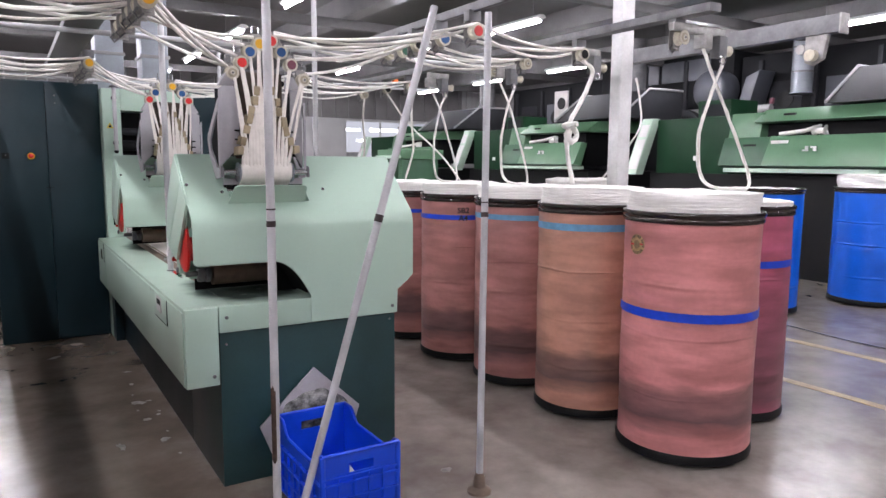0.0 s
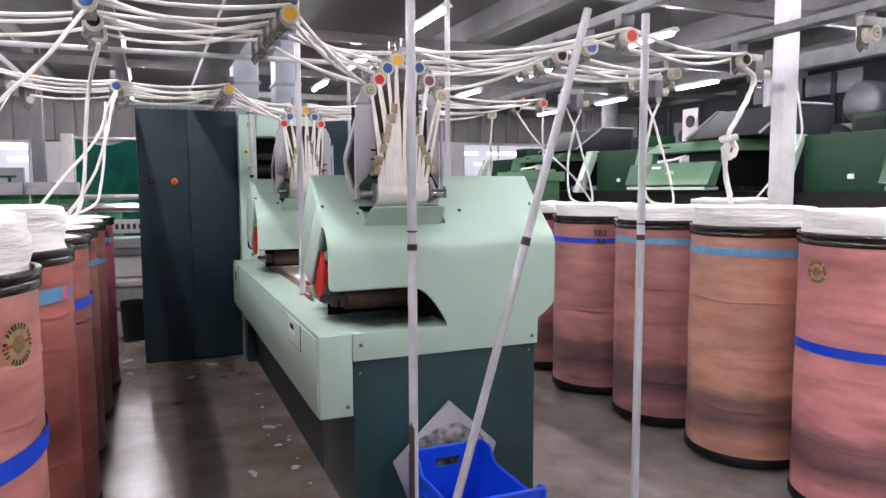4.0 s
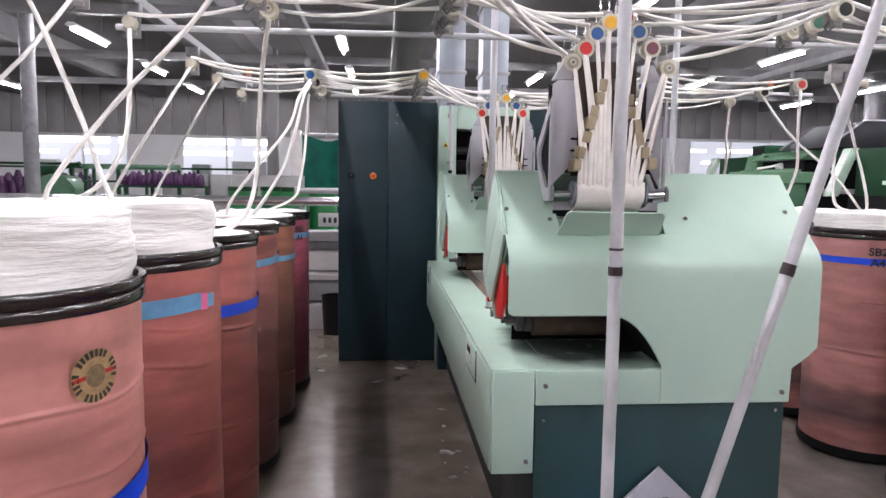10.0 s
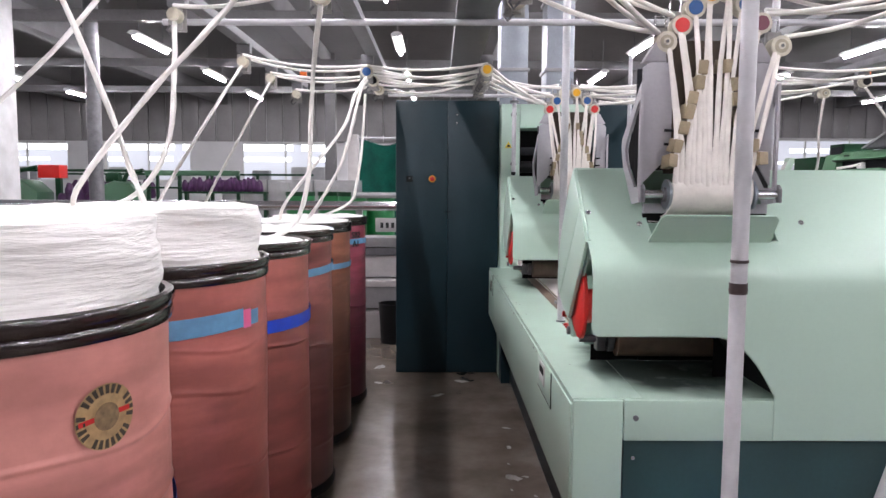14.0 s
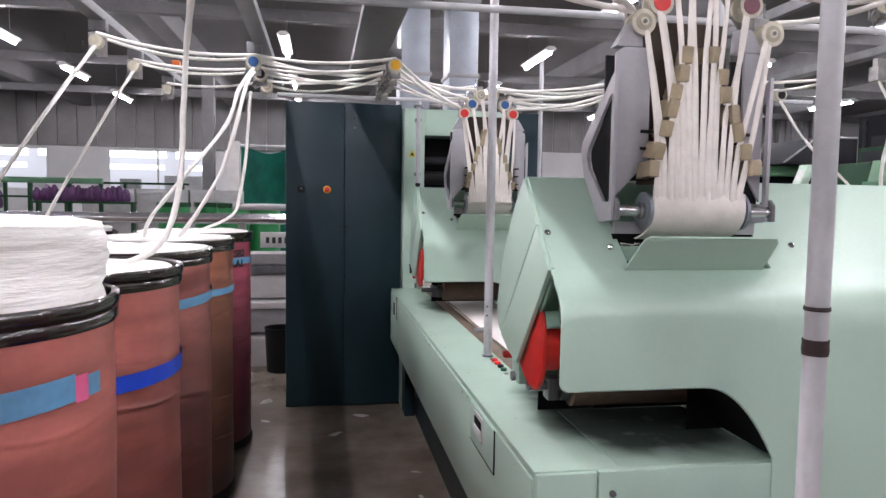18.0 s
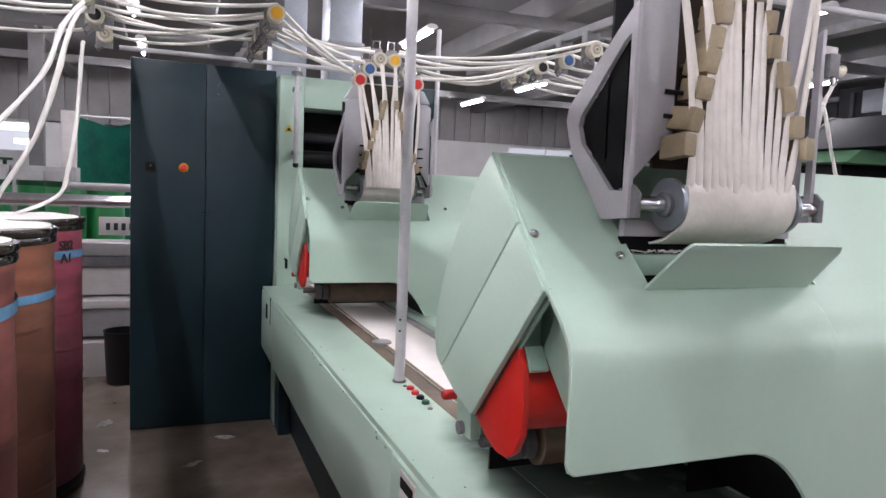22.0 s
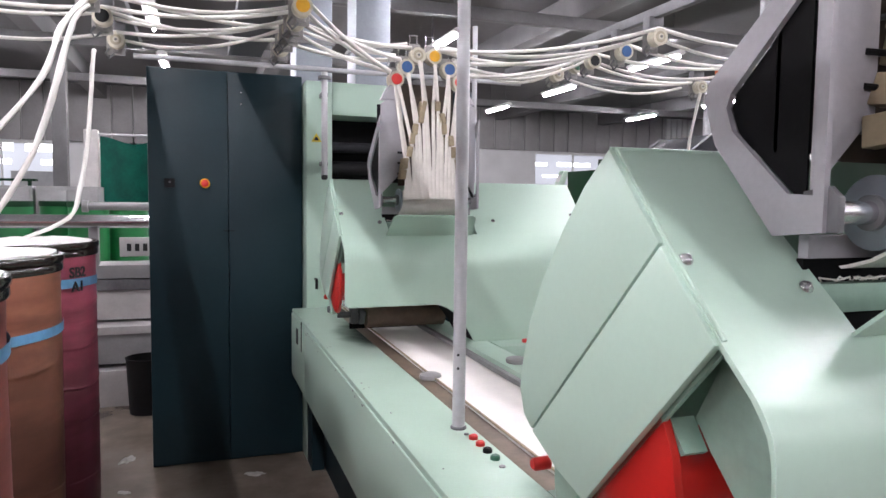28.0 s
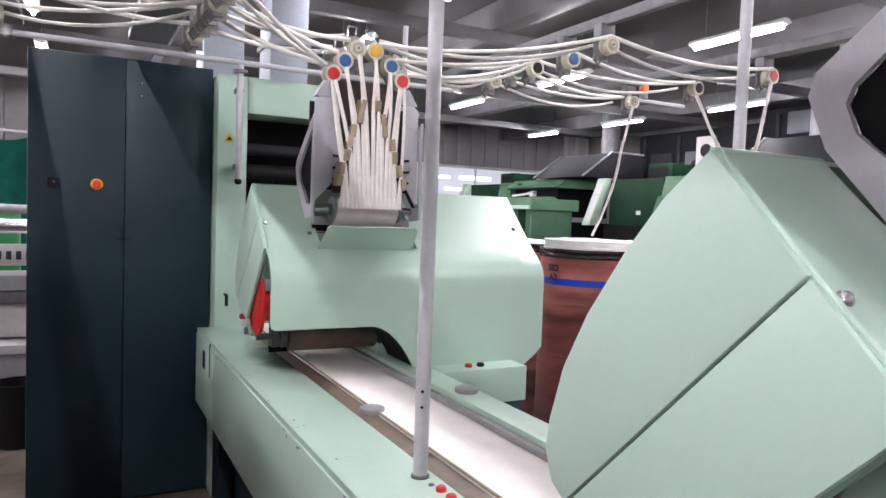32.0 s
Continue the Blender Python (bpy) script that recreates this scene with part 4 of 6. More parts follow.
        part("dome_bolt", Shape().tube([(x, y - 0.001, z + 0.001), (x, y - 0.003, z + 0.003), (x, y - 0.006, z + 0.006)], [0.009, 0.008, 0.003], 14), STEEL, h, smooth=60)
    return h


head_a = drafting_head()
head_b = copy_thing(head_a, pose(-0.008, 2.022, 0.006))


# ---- lamella guides with the falling slivers ----
def capped_pulley(parent, x, y, z, cap, r=0.030):
    """Cream guide pulley on a short pin, facing -y, with a coloured cap."""
    p = part("pulley", Shape().tube([(x, y + 0.03, z), (x, y + 0.022, z), (x, y + 0.012, z), (x, y - 0.006, z), (x, y - 0.012, z)], [r, r, r * 0.74, r * 0.8, r], 20), CREAM, parent, smooth=35)
    if cap is CREAM and r > 0.028:
        part("face_ring", Shape().tube([(x, y - 0.011, z), (x, y - 0.0135, z)], r * 0.66, 18), CREAM_IN, p, smooth=40)
        part("hub", Shape().tube([(x, y - 0.013, z), (x, y - 0.017, z)], r * 0.34, 14), CREAM, p, smooth=40)
        part("hub_bolt", Shape().tube([(x, y - 0.0165, z), (x, y - 0.0195, z)], r * 0.17, 8), GREY_DK, p)
    else:
        part("cap", Shape().tube([(x, y - 0.011, z), (x, y - 0.015, z)], r * 0.70, 18), cap, p, smooth=40)
    return p


def sliver_path(pts, sag=0.0, n=7):
    """Points along straight runs between the given places, each run sagging a little."""
    out = []
    for a, b in zip(pts, pts[1:]):
        a, b = Vector(a), Vector(b)
        for i in range(n):
            t = i / n
            p = a.lerp(b, t)
            p.z -= sag * 4 * t * (1 - t) * min(1.0, (b - a).length)
            out.append(p)
    return out + [Vector(pts[-1])]


DISCS_A = [(1.075, 1.868, CREAM), (1.118, 1.915, CAPRED), (1.155, 1.965, CAPBLUE), (1.200, 2.003, YELLOW), (1.255, 2.020, CAPRED), (1.300, 1.975, CAPBLUE), (1.348, 1.922, CAPPURPLE), (1.408, 1.858, CREAM)]
DISCS_B = [(1.050, 1.890, CAPRED), (1.090, 1.938, CAPBLUE), (1.135, 1.985, CREAM), (1.200, 1.985, YELLOW), (1.262, 1.940, CAPBLUE), (1.305, 1.893, CAPRED)]


def lamella_guide(discs, dy, dx, name_label):
    """Grey side plates, tan lamella tabs and the fan of slivers that falls to the feed roller."""
    g = thing("lamella_guide", name_label, "sliver guide", "guides over the heads")
    y0 = 3.33 + dy
    for s in (0, 1):
        xa = (1.0 + dx) if s == 0 else (1.404 + dx)
        sg = 1 if s == 0 else -1
        ring_out = [(3.30, 1.405), (3.372, 1.398), (3.478, 1.515), (3.502, 1.575), (3.494, 1.60), (3.319, 1.738), (3.30, 1.75)]
        hole = [(3.315, 1.447), (3.352, 1.449), (3.446, 1.53), (3.459, 1.562), (3.452, 1.58), (3.333, 1.69), (3.315, 1.70)]
        k = len(ring_out)
        sh = Shape()
        vs = [(xa + w * 0.008 * sg, y + dy, z) for w in (0, 1) for q in (ring_out, hole) for y, z in q]
        fs = []
        for i in range(k):
            j = (i + 1) % k
            fs += [(i, j, k + j, k + i), (2 * k + i, 3 * k + i, 3 * k + j, 2 * k + j), (i, 2 * k + i, 2 * k + j, j), (k + i, k + j, 3 * k + j, 3 * k + i)]
        sh.add(vs, fs)
        part("side_plate", sh, GREY, g, "grey bent side plate")
        part("dark_web", Shape().prism([(max(a, 3.334) + dy, b) for a, b in hole], "x", xa + 0.010 * sg, xa + 0.013 * sg), DARK, g, "dark inner plate")
        w = (0.098 if s == 0 else -0.066)
        fr = [(xa + 0.01 * sg, 1.452), (xa + 0.01 * sg, 1.795), (xa + 0.03 * sg, 1.81), (xa + w, 1.81), (xa + w, 1.545)]
        part("front_plate", Shape().prism(fr, "y", y0 - 0.008, y0), GREY, g, "grey front plate", bevel=0.002)
        part("rear_plate", Shape().prism([(xa + 0.01 * sg, 1.50), (xa + 0.01 * sg, 1.80), (xa + w, 1.80), (xa + w, 1.50)], "y", y0 + 0.05, y0 + 0.056), HOOD, g)
        part("top_block", Shape().prism([(xa + 0.012 * sg, 1.812), (xa + 0.080 * sg, 1.812), (xa + 0.075 * sg, 1.868), (xa + 0.045 * sg, 1.868)], "y", y0 - 0.002, y0 + 0.035), GREY, g, bevel=0.003)
        for z in (1.535, 1.575, 1.615):
            part("pin", Shape().tube([(xa + w - 0.022 * sg, y0 - 0.010, z), (xa + w + 0.006 * sg, y0 - 0.020, z - 0.002)], 0.004, 8), BLACK, g)
    # carrier of the capped pulleys, an upturned V
    mid = 0.5 * (discs[0][0] + discs[-1][0])
    topz = max(d[1] for d in discs)
    for s in (0, 1):
        a = discs[0] if s == 0 else discs[-1]
        part("carrier_arm", Shape().tube([(a[0], y0 + 0.06, a[1] - 0.03), (lerp(a[0], mid, 0.85), y0 + 0.06, topz + 0.02)], 0.014, 8, flat=0.6), BRACKET, g)
    for x, z, c in discs:
        part("pulley_bracket", Shape().box(x - 0.022, x + 0.022, y0 + 0.035, y0 + 0.055, z - 0.015, z + 0.05), BRACKET, g, bevel=0.004)
        part("guide_loop", Shape().tube([(x - 0.018, y0 + 0.045, z + 0.05), (x - 0.018, y0 + 0.045, z + 0.085), (x + 0.012, y0 + 0.045, z + 0.085), (x + 0.012, y0 + 0.045, z + 0.05)], 0.004, 6), STEEL, g)
        capped_pulley(g, x, y0, z, c)
    # ribbons fall from the pulleys, each past its own tab, and close up on the roller
    n, rng, mid = len(discs), random.Random(int(dy * 10) + 4), 1.200 + dx
    half, tabs, small = n // 2, 7, (0.74 if dy > 1 else 1.0)
    lean = 0.0 if dy > 1 else 0.013
    for s in (-1, 1):
        for i in range(tabs):
            f = i / (tabs - 1)
            zt = 1.526 + 0.045 * i + rng.uniform(-0.006, 0.006)
            xt = mid + lean + s * (lerp(0.126, 0.030, f) * (0.93 if dy > 1 else 1.0)) + rng.uniform(-0.004, 0.004)
            w, hg, dp = 0.0140 * small * rng.uniform(0.92, 1.1), 0.0205 * rng.uniform(0.92, 1.1), 0.027
            yt = lerp(y0 - 0.006, 3.270 + dy, (1.93 - zt) / 0.46) + 0.013
            tb = Shape().prism([(-w, -hg), (w * 0.92, -hg * 0.9), (w, hg * 0.8), (w * 0.8, hg), (-w * 0.9, hg)], "y", -dp, dp)
            part("lamella_tab", tb, TAB, g, bevel=0.003, at=pose(xt, yt, zt, rng.uniform(-8, 8), -s * 7 + rng.uniform(-6, 6), s * 5 + rng.uniform(-14, 14)))
            part("tab_arm", Shape().tube([(xt, yt + 0.020, zt), (xt - s * 0.004, y0 + 0.05, zt + 0.004)], 0.004, 6), GREY_DK, g)
            # its sliver: pulley, past the tab's inner edge, to the roller
            k = min(half - 1, int(f * half * 0.999))
            d = discs[k] if s < 0 else discs[n - 1 - k]
            foot = mid + s * (0.1035 - 0.0160 * i)
            top = Vector((d[0] + rng.uniform(-0.010, 0.010), y0 - 0.006, d[1]))
            turn = Vector((xt - s * (w + 0.003), yt - dp * 0.6, zt))
            low = Vector((foot, 3.268 + dy, 1.468))
            bow = Vector((rng.uniform(-0.004, 0.004), rng.uniform(-0.010, 0.004), 0))
            pts = [top.lerp(turn, t / 8) + bow * math.sin(math.pi * t / 8) for t in range(8)] + [turn.lerp(low, t / 6) for t in range(7)] + [Vector((foot, 3.267 + dy, 1.440))]
            wide = rng.uniform(0.90, 1.12)
            wd = [0.0068 * wide] * 7 + [lerp(0.0071, 0.0093, t / 8) * wide for t in range(9)]
            part("sliver", Shape().tube(pts, wd, 8, flat=0.28, wob=0.14), RIBBON, g, smooth=70)
    part("lamella_bar", Shape().box(1.09 + dx, 1.312 + dx, y0 + 0.03, y0 + 0.036, 1.49, 1.88), SHADE, g)
    return g


lamella_guide(DISCS_A, 0.0, 0.0, "grey lamella guide with tan tabs and white cotton slivers")
lamella_guide(DISCS_B, 1.955, -0.02, "grey lamella guide with tan tabs over the far head")

# ---- control cabinet and headstock ----
cab = thing("control_cabinet", "tall dark teal control cabinet with an orange stop button", "cabinet")
CX0, CX1, CXM, CY = 0.092, 0.877, 0.486, 6.578
part("body", Shape().box(CX0, CX1, CY + 0.02, CY + 0.62, 0.0, 2.10), TEAL, cab, bevel=0.004)
part("door", Shape().box(CX0 + 0.002, CXM - 0.0015, CY, CY + 0.0185, 0.012, 2.092), TEAL, cab, bevel=0.003)
part("door", Shape().box(CXM + 0.0015, CX1 - 0.002, CY, CY + 0.0185, 0.012, 2.092), TEAL, cab, bevel=0.003)
part("button_ring", Shape().tube([(0.369, CY + 0.001, 1.508), (0.369, CY - 0.008, 1.508)], 0.026, 24), YELLOW, cab, smooth=40)
part("stop_button", Shape().tube([(0.369, CY - 0.007, 1.508), (0.369, CY - 0.020, 1.508), (0.369, CY - 0.024, 1.508)], [0.018, 0.019, 0.014], 20), CAPRED, cab, "orange-red stop button", smooth=50)
part("lock", Shape().box(0.172, 0.222, CY - 0.012, CY + 0.001, 1.484, 1.530), BLACK, cab, smooth=40)
part("lock_core", Shape().tube([(0.197, CY - 0.0118, 1.512), (0.197, CY - 0.014, 1.512)], 0.006, 10), GREY_DK, cab)
part("latch", Shape().box(0.462, 0.515, CY - 0.004, CY + 0.001, 1.255, 1.262), BLACK, cab)
for z in (1.99, 1.93):
    part("screw", Shape().tube([(0.555, CY + 0.001, z), (0.555, CY - 0.003, z)], 0.005, 8), STEEL, cab)

hs = thing("headstock", "mint green upright headstock with a dark recess", "machine head")
HY = 6.462
part("post", Shape().box(0.882, 1.02, HY, HY + 0.5, 0.0, 2.06), MINT, hs, bevel=0.004)
part("lintel", Shape().box(1.021, 1.60, HY + 0.002, HY + 0.5, 1.885, 2.06), MINT, hs, bevel=0.004)
part("recess", Shape().box(1.021, 1.58, HY + 0.25, HY + 0.5, 0.9, 1.884), DARK, hs)
part("recess_bar", Shape().tube([(1.02, HY + 0.12, 1.72), (1.58, HY + 0.12, 1.72)], 0.03, 14), HOOD, hs, smooth=40)
part("recess_bar", Shape().tube([(1.02, HY + 0.10, 1.60), (1.58, HY + 0.10, 1.60)], 0.045, 14), BLACK, hs, smooth=40)
part("far_panel", Shape().box(1.60, 1.86, HY + 0.02, HY + 0.6, 0.0, 2.06), TEAL, hs, bevel=0.004)
part("warning_sign", Shape().prism([(0.908, 1.738), (0.962, 1.738), (0.935, 1.785)], "y", HY - 0.003, HY), WARN, hs, "small yellow warning triangle")
part("warning_mark", Shape().prism([(0.922, 1.746), (0.948, 1.746), (0.940, 1.762), (0.930, 1.762)], "y", HY - 0.005, HY - 0.0035), INK, hs)
part("handle", Shape().tube([(0.93, HY + 0.01, 1.00), (0.93, HY - 0.04, 1.00), (0.93, HY - 0.04, 0.95)], 0.008, 8), BLACK, hs)

# ---- creel: poles, rails and guide pulleys ----


def pole(name, pts, r, label, mark=None):
    t = thing(name, label, "pole", "creel poles")
    part("tube", Shape().tube(pts, r, 16), POLE, t, smooth=40)
    a, b = Vector(pts[0]), Vector(pts[-1])
    for z, h in (mark or ()):
        f = (z - a.z) / (b.z - a.z)
        d = (b - a).normalized() * h * 0.5
        c = a.lerp(b, f)
        part("tape_mark", Shape().tube([c - d, c - d * 0.3, c + d * 0.4, c + d], [r + 0.0012, r + 0.0022, r + 0.0014, r + 0.0018], 16, wob=0.03), TAPE_D, t, "dark tape mark", smooth=40)
    return t


MARKS = ((1.253, 0.022), (1.306, 0.006))
p = pole("creel_pole", [(1.0, 2.606, 0.0), (1.0, 2.606, 2.48)], 0.0155, "grey painted steel creel pole with dark tape marks", MARKS)
part("foot", Shape().lathe([(0.05, 0), (0.05, 0.01), (0.026, 0.018), (0.024, 0.05)], 16, (1.0, 2.606, 0)), GREY_DK, p, smooth=40)
rows = [[(1.0 + 0.0164 * math.cos(radians(a)), 2.606 + 0.0164 * math.sin(radians(a)), z) for a in range(180, 261, 16)] for z in (0.36, 0.42, 0.50, 0.60, 0.64)]
part("rust_streak", Shape().sheet([[(x, y, z + 0.03 * noise.noise(Vector((i * 1.3, j * 2.1, 0)))) for j, (x, y, z) in enumerate(row)] for i, row in enumerate(rows)]), RUST, p, "brown rust streak", smooth=60)
p = pole("slanted_pole", [(1.055, 2.6, 0.0), (1.685, 2.6, 2.095)], 0.0155, "grey steel brace pole leaning between the creel poles", ((1.258, 0.03),))
p = pole("creel_pole", [(1.926, 2.585, 0.0), (1.996, 2.665, 2.12)], 0.0155, "grey steel creel pole on a rusty foot", MARKS)
part("foot", Shape().lathe([(0.055, 0), (0.055, 0.012), (0.03, 0.03), (0.026, 0.07), (0.018, 0.09)], 16, (1.926, 2.585, 0)), BROWN, p, "rusty round foot", smooth=40)
p = pole("creel_pole", [(0.973, 4.365, ZT), (0.973, 4.365, 2.6)], 0.0165, "grey steel creel pole standing on the table edge")
for z in (1.005, 1.04):
    part("hole", Shape().tube([(0.9645, 4.3505, z), (0.9635, 4.3488, z)], 0.0035, 8), BLACK, p)
part("foot_ring", Shape().lathe([(0.021, 0.0), (0.021, 0.005), (0.0175, 0.007)], 18, (0.973, 4.365, ZT)), GREY_DK, p, smooth=40)
p = pole("creel_pole", [(1.845, 4.282, 0.0), (1.845, 4.282, 2.6)], 0.0155, "grey steel creel pole beside the far head")
p = pole("creel_pole", [(0.968, 6.40, 1.56), (0.968, 6.40, 2.10)], 0.016, "short grey steel creel pole clamped to the headstock")
part("collar", Shape().tube([(0.968, 6.40, 2.06), (0.968, 6.40, 2.075)], 0.034, 14), GREY_DK, p, smooth=40)
part("end_knob", Shape().tube([(0.968, 6.40, 1.535), (0.968, 6.40, 1.545), (0.968, 6.40, 1.56)], [0.010, 0.018, 0.016], 14), BLACK, p, smooth=40)
for z in (1.62, 1.98):
    part("clamp", Shape().box(0.950, 0.986, 6.395, 6.461, z - 0.012, z + 0.012), GREY_DK, p, bevel=0.003)
p = pole("creel_pole", [(1.80, 6.36, 0.0), (1.80, 6.36, 2.4)], 0.014, "grey steel creel pole by the headstock")

PULL = {}
CAPS = {"CREAM": CREAM, "CAPRED": CAPRED, "CAPBLUE": CAPBLUE, "BLACK": BLACK, "CAPGREEN": CAPGREEN, "YELLOW": YELLOW}


def rail(name, pts, r, label, square=False):
    t = thing(name, label, "rail", "creel rails")
    if square:
        (x0, y0, z0), (x1, y1, z1) = pts
        part("beam", Shape().box(x0, x1, y0, y1, z0, z1), GREY_DK, t, bevel=0.005)
    else:
        part("tube", Shape().tube(pts, r, 12), POLE, t, smooth=40)
    return t


rail("cross_rail", [(-0.75, 4.29, 2.135), (3.3, 4.29, 2.16)], 0.014, "grey cross rail tube over the creel")
rail("cross_rail", [(-0.75, 2.62, 2.52), (3.3, 2.62, 2.52)], 0.016, "grey cross rail tube over the creel")
rail("cross_rail", [(0.05, 6.40, 2.11), (2.1, 6.40, 2.11)], 0.013, "grey cross rail tube on the cabinet")
for x, hw in ((-0.58, 0.03), (0.050, 0.035), (0.572, 0.084), (2.06, 0.016), (2.96, 0.040)):
    rail("pulley_rail", [(x - hw, 2.25, 2.165), (x + hw, 6.5, 2.205)], 0, "grey square rail carrying guide pulleys", True)
arm = rail("arm_beam", [(3.83, 2.17, 2.155), (3.90, 3.7, 2.245)], 0, "grey box beam of the can creel", True)
part("end_plate", Shape().box(3.825, 3.905, 2.160, 2.169, 2.145, 2.250), BRACKET, arm, bevel=0.002)
part("hanging_bracket", Shape().prism([(2.23, 2.154), (2.35, 2.154), (2.35, 2.02), (2.31, 2.0), (2.25, 2.03)], "x", 3.84, 3.87), BRACKET, arm, "grey hanging bracket", bevel=0.004)
part("pulley", Shape().tube([(3.80, 2.30, 2.05), (3.815, 2.30, 2.05), (3.839, 2.30, 2.05)], [0.03, 0.022, 0.03], 18), CREAM, arm, smooth=40)


def guide_pulley(x, y, z, cap, facing=-1, drop=0.10):
    """Pulley on a hanging bracket under a rail."""
    t = thing("guide_pulley", {"CREAM": "cream plastic sliver guide pulley on a grey bracket"}.get(cap, "sliver guide pulley with a coloured cap on a grey bracket"), "pulley", "creel pulleys")
    part("bracket", Shape().box(x - 0.016, x + 0.016, y + 0.030, y + 0.044, z - 0.045, 2.16), BRACKET, t, bevel=0.003)
    part("clamp", Shape().box(x - 0.034, x + 0.034, y + 0.016, y + 0.062, 2.122, 2.172), GREY_DK, t, bevel=0.004)
    part("back_plate", Shape().box(x - 0.042, x + 0.030, y + 0.0445, y + 0.050, z - 0.055, 2.121), BRACKET, t, bevel=0.002)
    part("eyelet", Shape().tube([(x - 0.03, y + 0.036, z - 0.03), (x - 0.045, y + 0.036, z - 0.05), (x - 0.03, y + 0.036, z - 0.07), (x - 0.01, y + 0.036, z - 0.05)], 0.005, 6), GREY_DK, t)
    p = capped_pulley(t, x, y, z, CAPS[cap], 0.026 if x < -0.5 else 0.034)
    return t


BANK = {
    2.06: [("CAPRED", 2.842), ("CAPBLUE", 3.127), ("BLACK", 3.375), ("CAPGREEN", 3.52), ("CREAM", 3.68), ("CREAM", 5.06), ("CAPBLUE", 5.29), ("BLACK", 5.54), ("CAPGREEN", 5.69), ("CREAM", 5.88)],
    2.96: [("CREAM", 2.426), ("BLACK", 3.10), ("CREAM", 3.60), ("CREAM", 3.95), ("CAPRED", 5.05), ("BLACK", 5.46), ("CREAM", 5.90)],
    0.68: [("YELLOW", 2.99), ("CREAM", 3.15), ("CREAM", 3.31), ("BLACK", 3.47), ("CREAM", 3.66), ("YELLOW", 5.14), ("CREAM", 5.29), ("CREAM", 5.44), ("BLACK", 5.60), ("CREAM", 5.78)],
    0.02: [("CAPBLUE", 3.04), ("BLACK", 3.38), ("CREAM", 3.66), ("CAPBLUE", 5.16), ("BLACK", 5.52), ("CREAM", 5.95)],
    -0.58: [("CREAM", 2.9), ("CREAM", 3.45), ("CREAM", 3.96), ("CREAM", 4.87), ("CREAM", 5.45), ("CREAM", 6.2)],
}
for x, rows in BANK.items():
    for i, (cap, y) in enumerate(rows):
        z = 2.075 + 0.006 * (i % 3)
        guide_pulley(x, y, z, cap)
        PULL.setdefault(x, []).append((y, z))

# ---- sliver cans ----


def arc_band(r, z0, z1, a0, a1, seg=18, slope=0.0):
    """A strip of tape round a can, between two angles in degrees."""
    lo = [(r * math.cos(radians(lerp(a0, a1, i / seg))), r * math.sin(radians(lerp(a0, a1, i / seg))), lerp(z0, z0 + slope, i / seg)) for i in range(seg + 1)]
    hi = [(x, y, z + z1 - z0) for x, y, z in lo]
    return Shape().sheet([lo, hi])


RB = 0.312
CAN_PROF = [(0.310, 0.018), (0.318, 0.024), (0.320, 0.052), (0.314, 0.068)]


def can_body(seed):
    """Can wall in a slack film wrap: bulging hoops, sharp uneven folds and shallow dents."""
    rng = random.Random(seed * 7 + 1)
    folds = [(z + rng.uniform(-0.045, 0.045), rng.uniform(0.0015, 0.0045), rng.uniform(0.005, 0.010)) for z in ((0.31, 0.52, 0.70, 0.885, 1.02) if seed > 50 else (0.30, 0.60, 0.88))]
    heights = [lerp(0.062, 1.20, i / 34) for i in range(35)]
    for z, amp, wd in folds:
        heights += [z + q * wd for q in (-2.4, -1.6, -1.0, -0.5, 0.0, 0.5, 1.0, 1.8)]
    rows = []
    for z in sorted(heights):
        row, loose = [], min(1.0, (z - 0.062) * 8, (1.20 - z) * 8)
        for j in range(65):
            a = 2 * math.pi * j / 64
            ca, sa = math.cos(a), math.sin(a)
            r = RB + 0.0035 * noise.noise(Vector((ca * 2.2 + seed, sa * 2.2, z * 3.5)))
            for k, (cz, amp, wd) in enumerate(folds):
                d = (z - cz) / wd
                if abs(d) < 4:
                    fade = max(0.0, 0.55 + 1.1 * noise.noise(Vector((ca * 1.3 + 5 * k, sa * 1.3, seed * 0.7))))
                    r += amp * fade * (math.exp(-d * d) - 0.7 * math.exp(-(d + 1.7) ** 2))
            slip = (0.040 if seed > 50 else 0.016) * loose * noise.noise(Vector((ca * 1.3, sa * 1.3 + seed, z * 1.7)))
            row.append((r * ca, r * sa, z + slip))
        rows.append(row)
    return Shape().sheet(rows)


RIM_PROF = [(0.313, 1.194), (0.320, 1.196), (0.3225, 1.203), (0.3215, 1.217), (0.3195, 1.2195), (0.3225, 1.223), (0.3255, 1.231), (0.3265, 1.240), (0.324, 1.2475), (0.318, 1.2505), (0.309, 1.248), (0.304, 1.12)]
MESH = {}


def shared(key, build, material, smooth=40):
    if key not in MESH:
        MESH[key] = build().mesh(key, material, 0, smooth)
    return MESH[key]


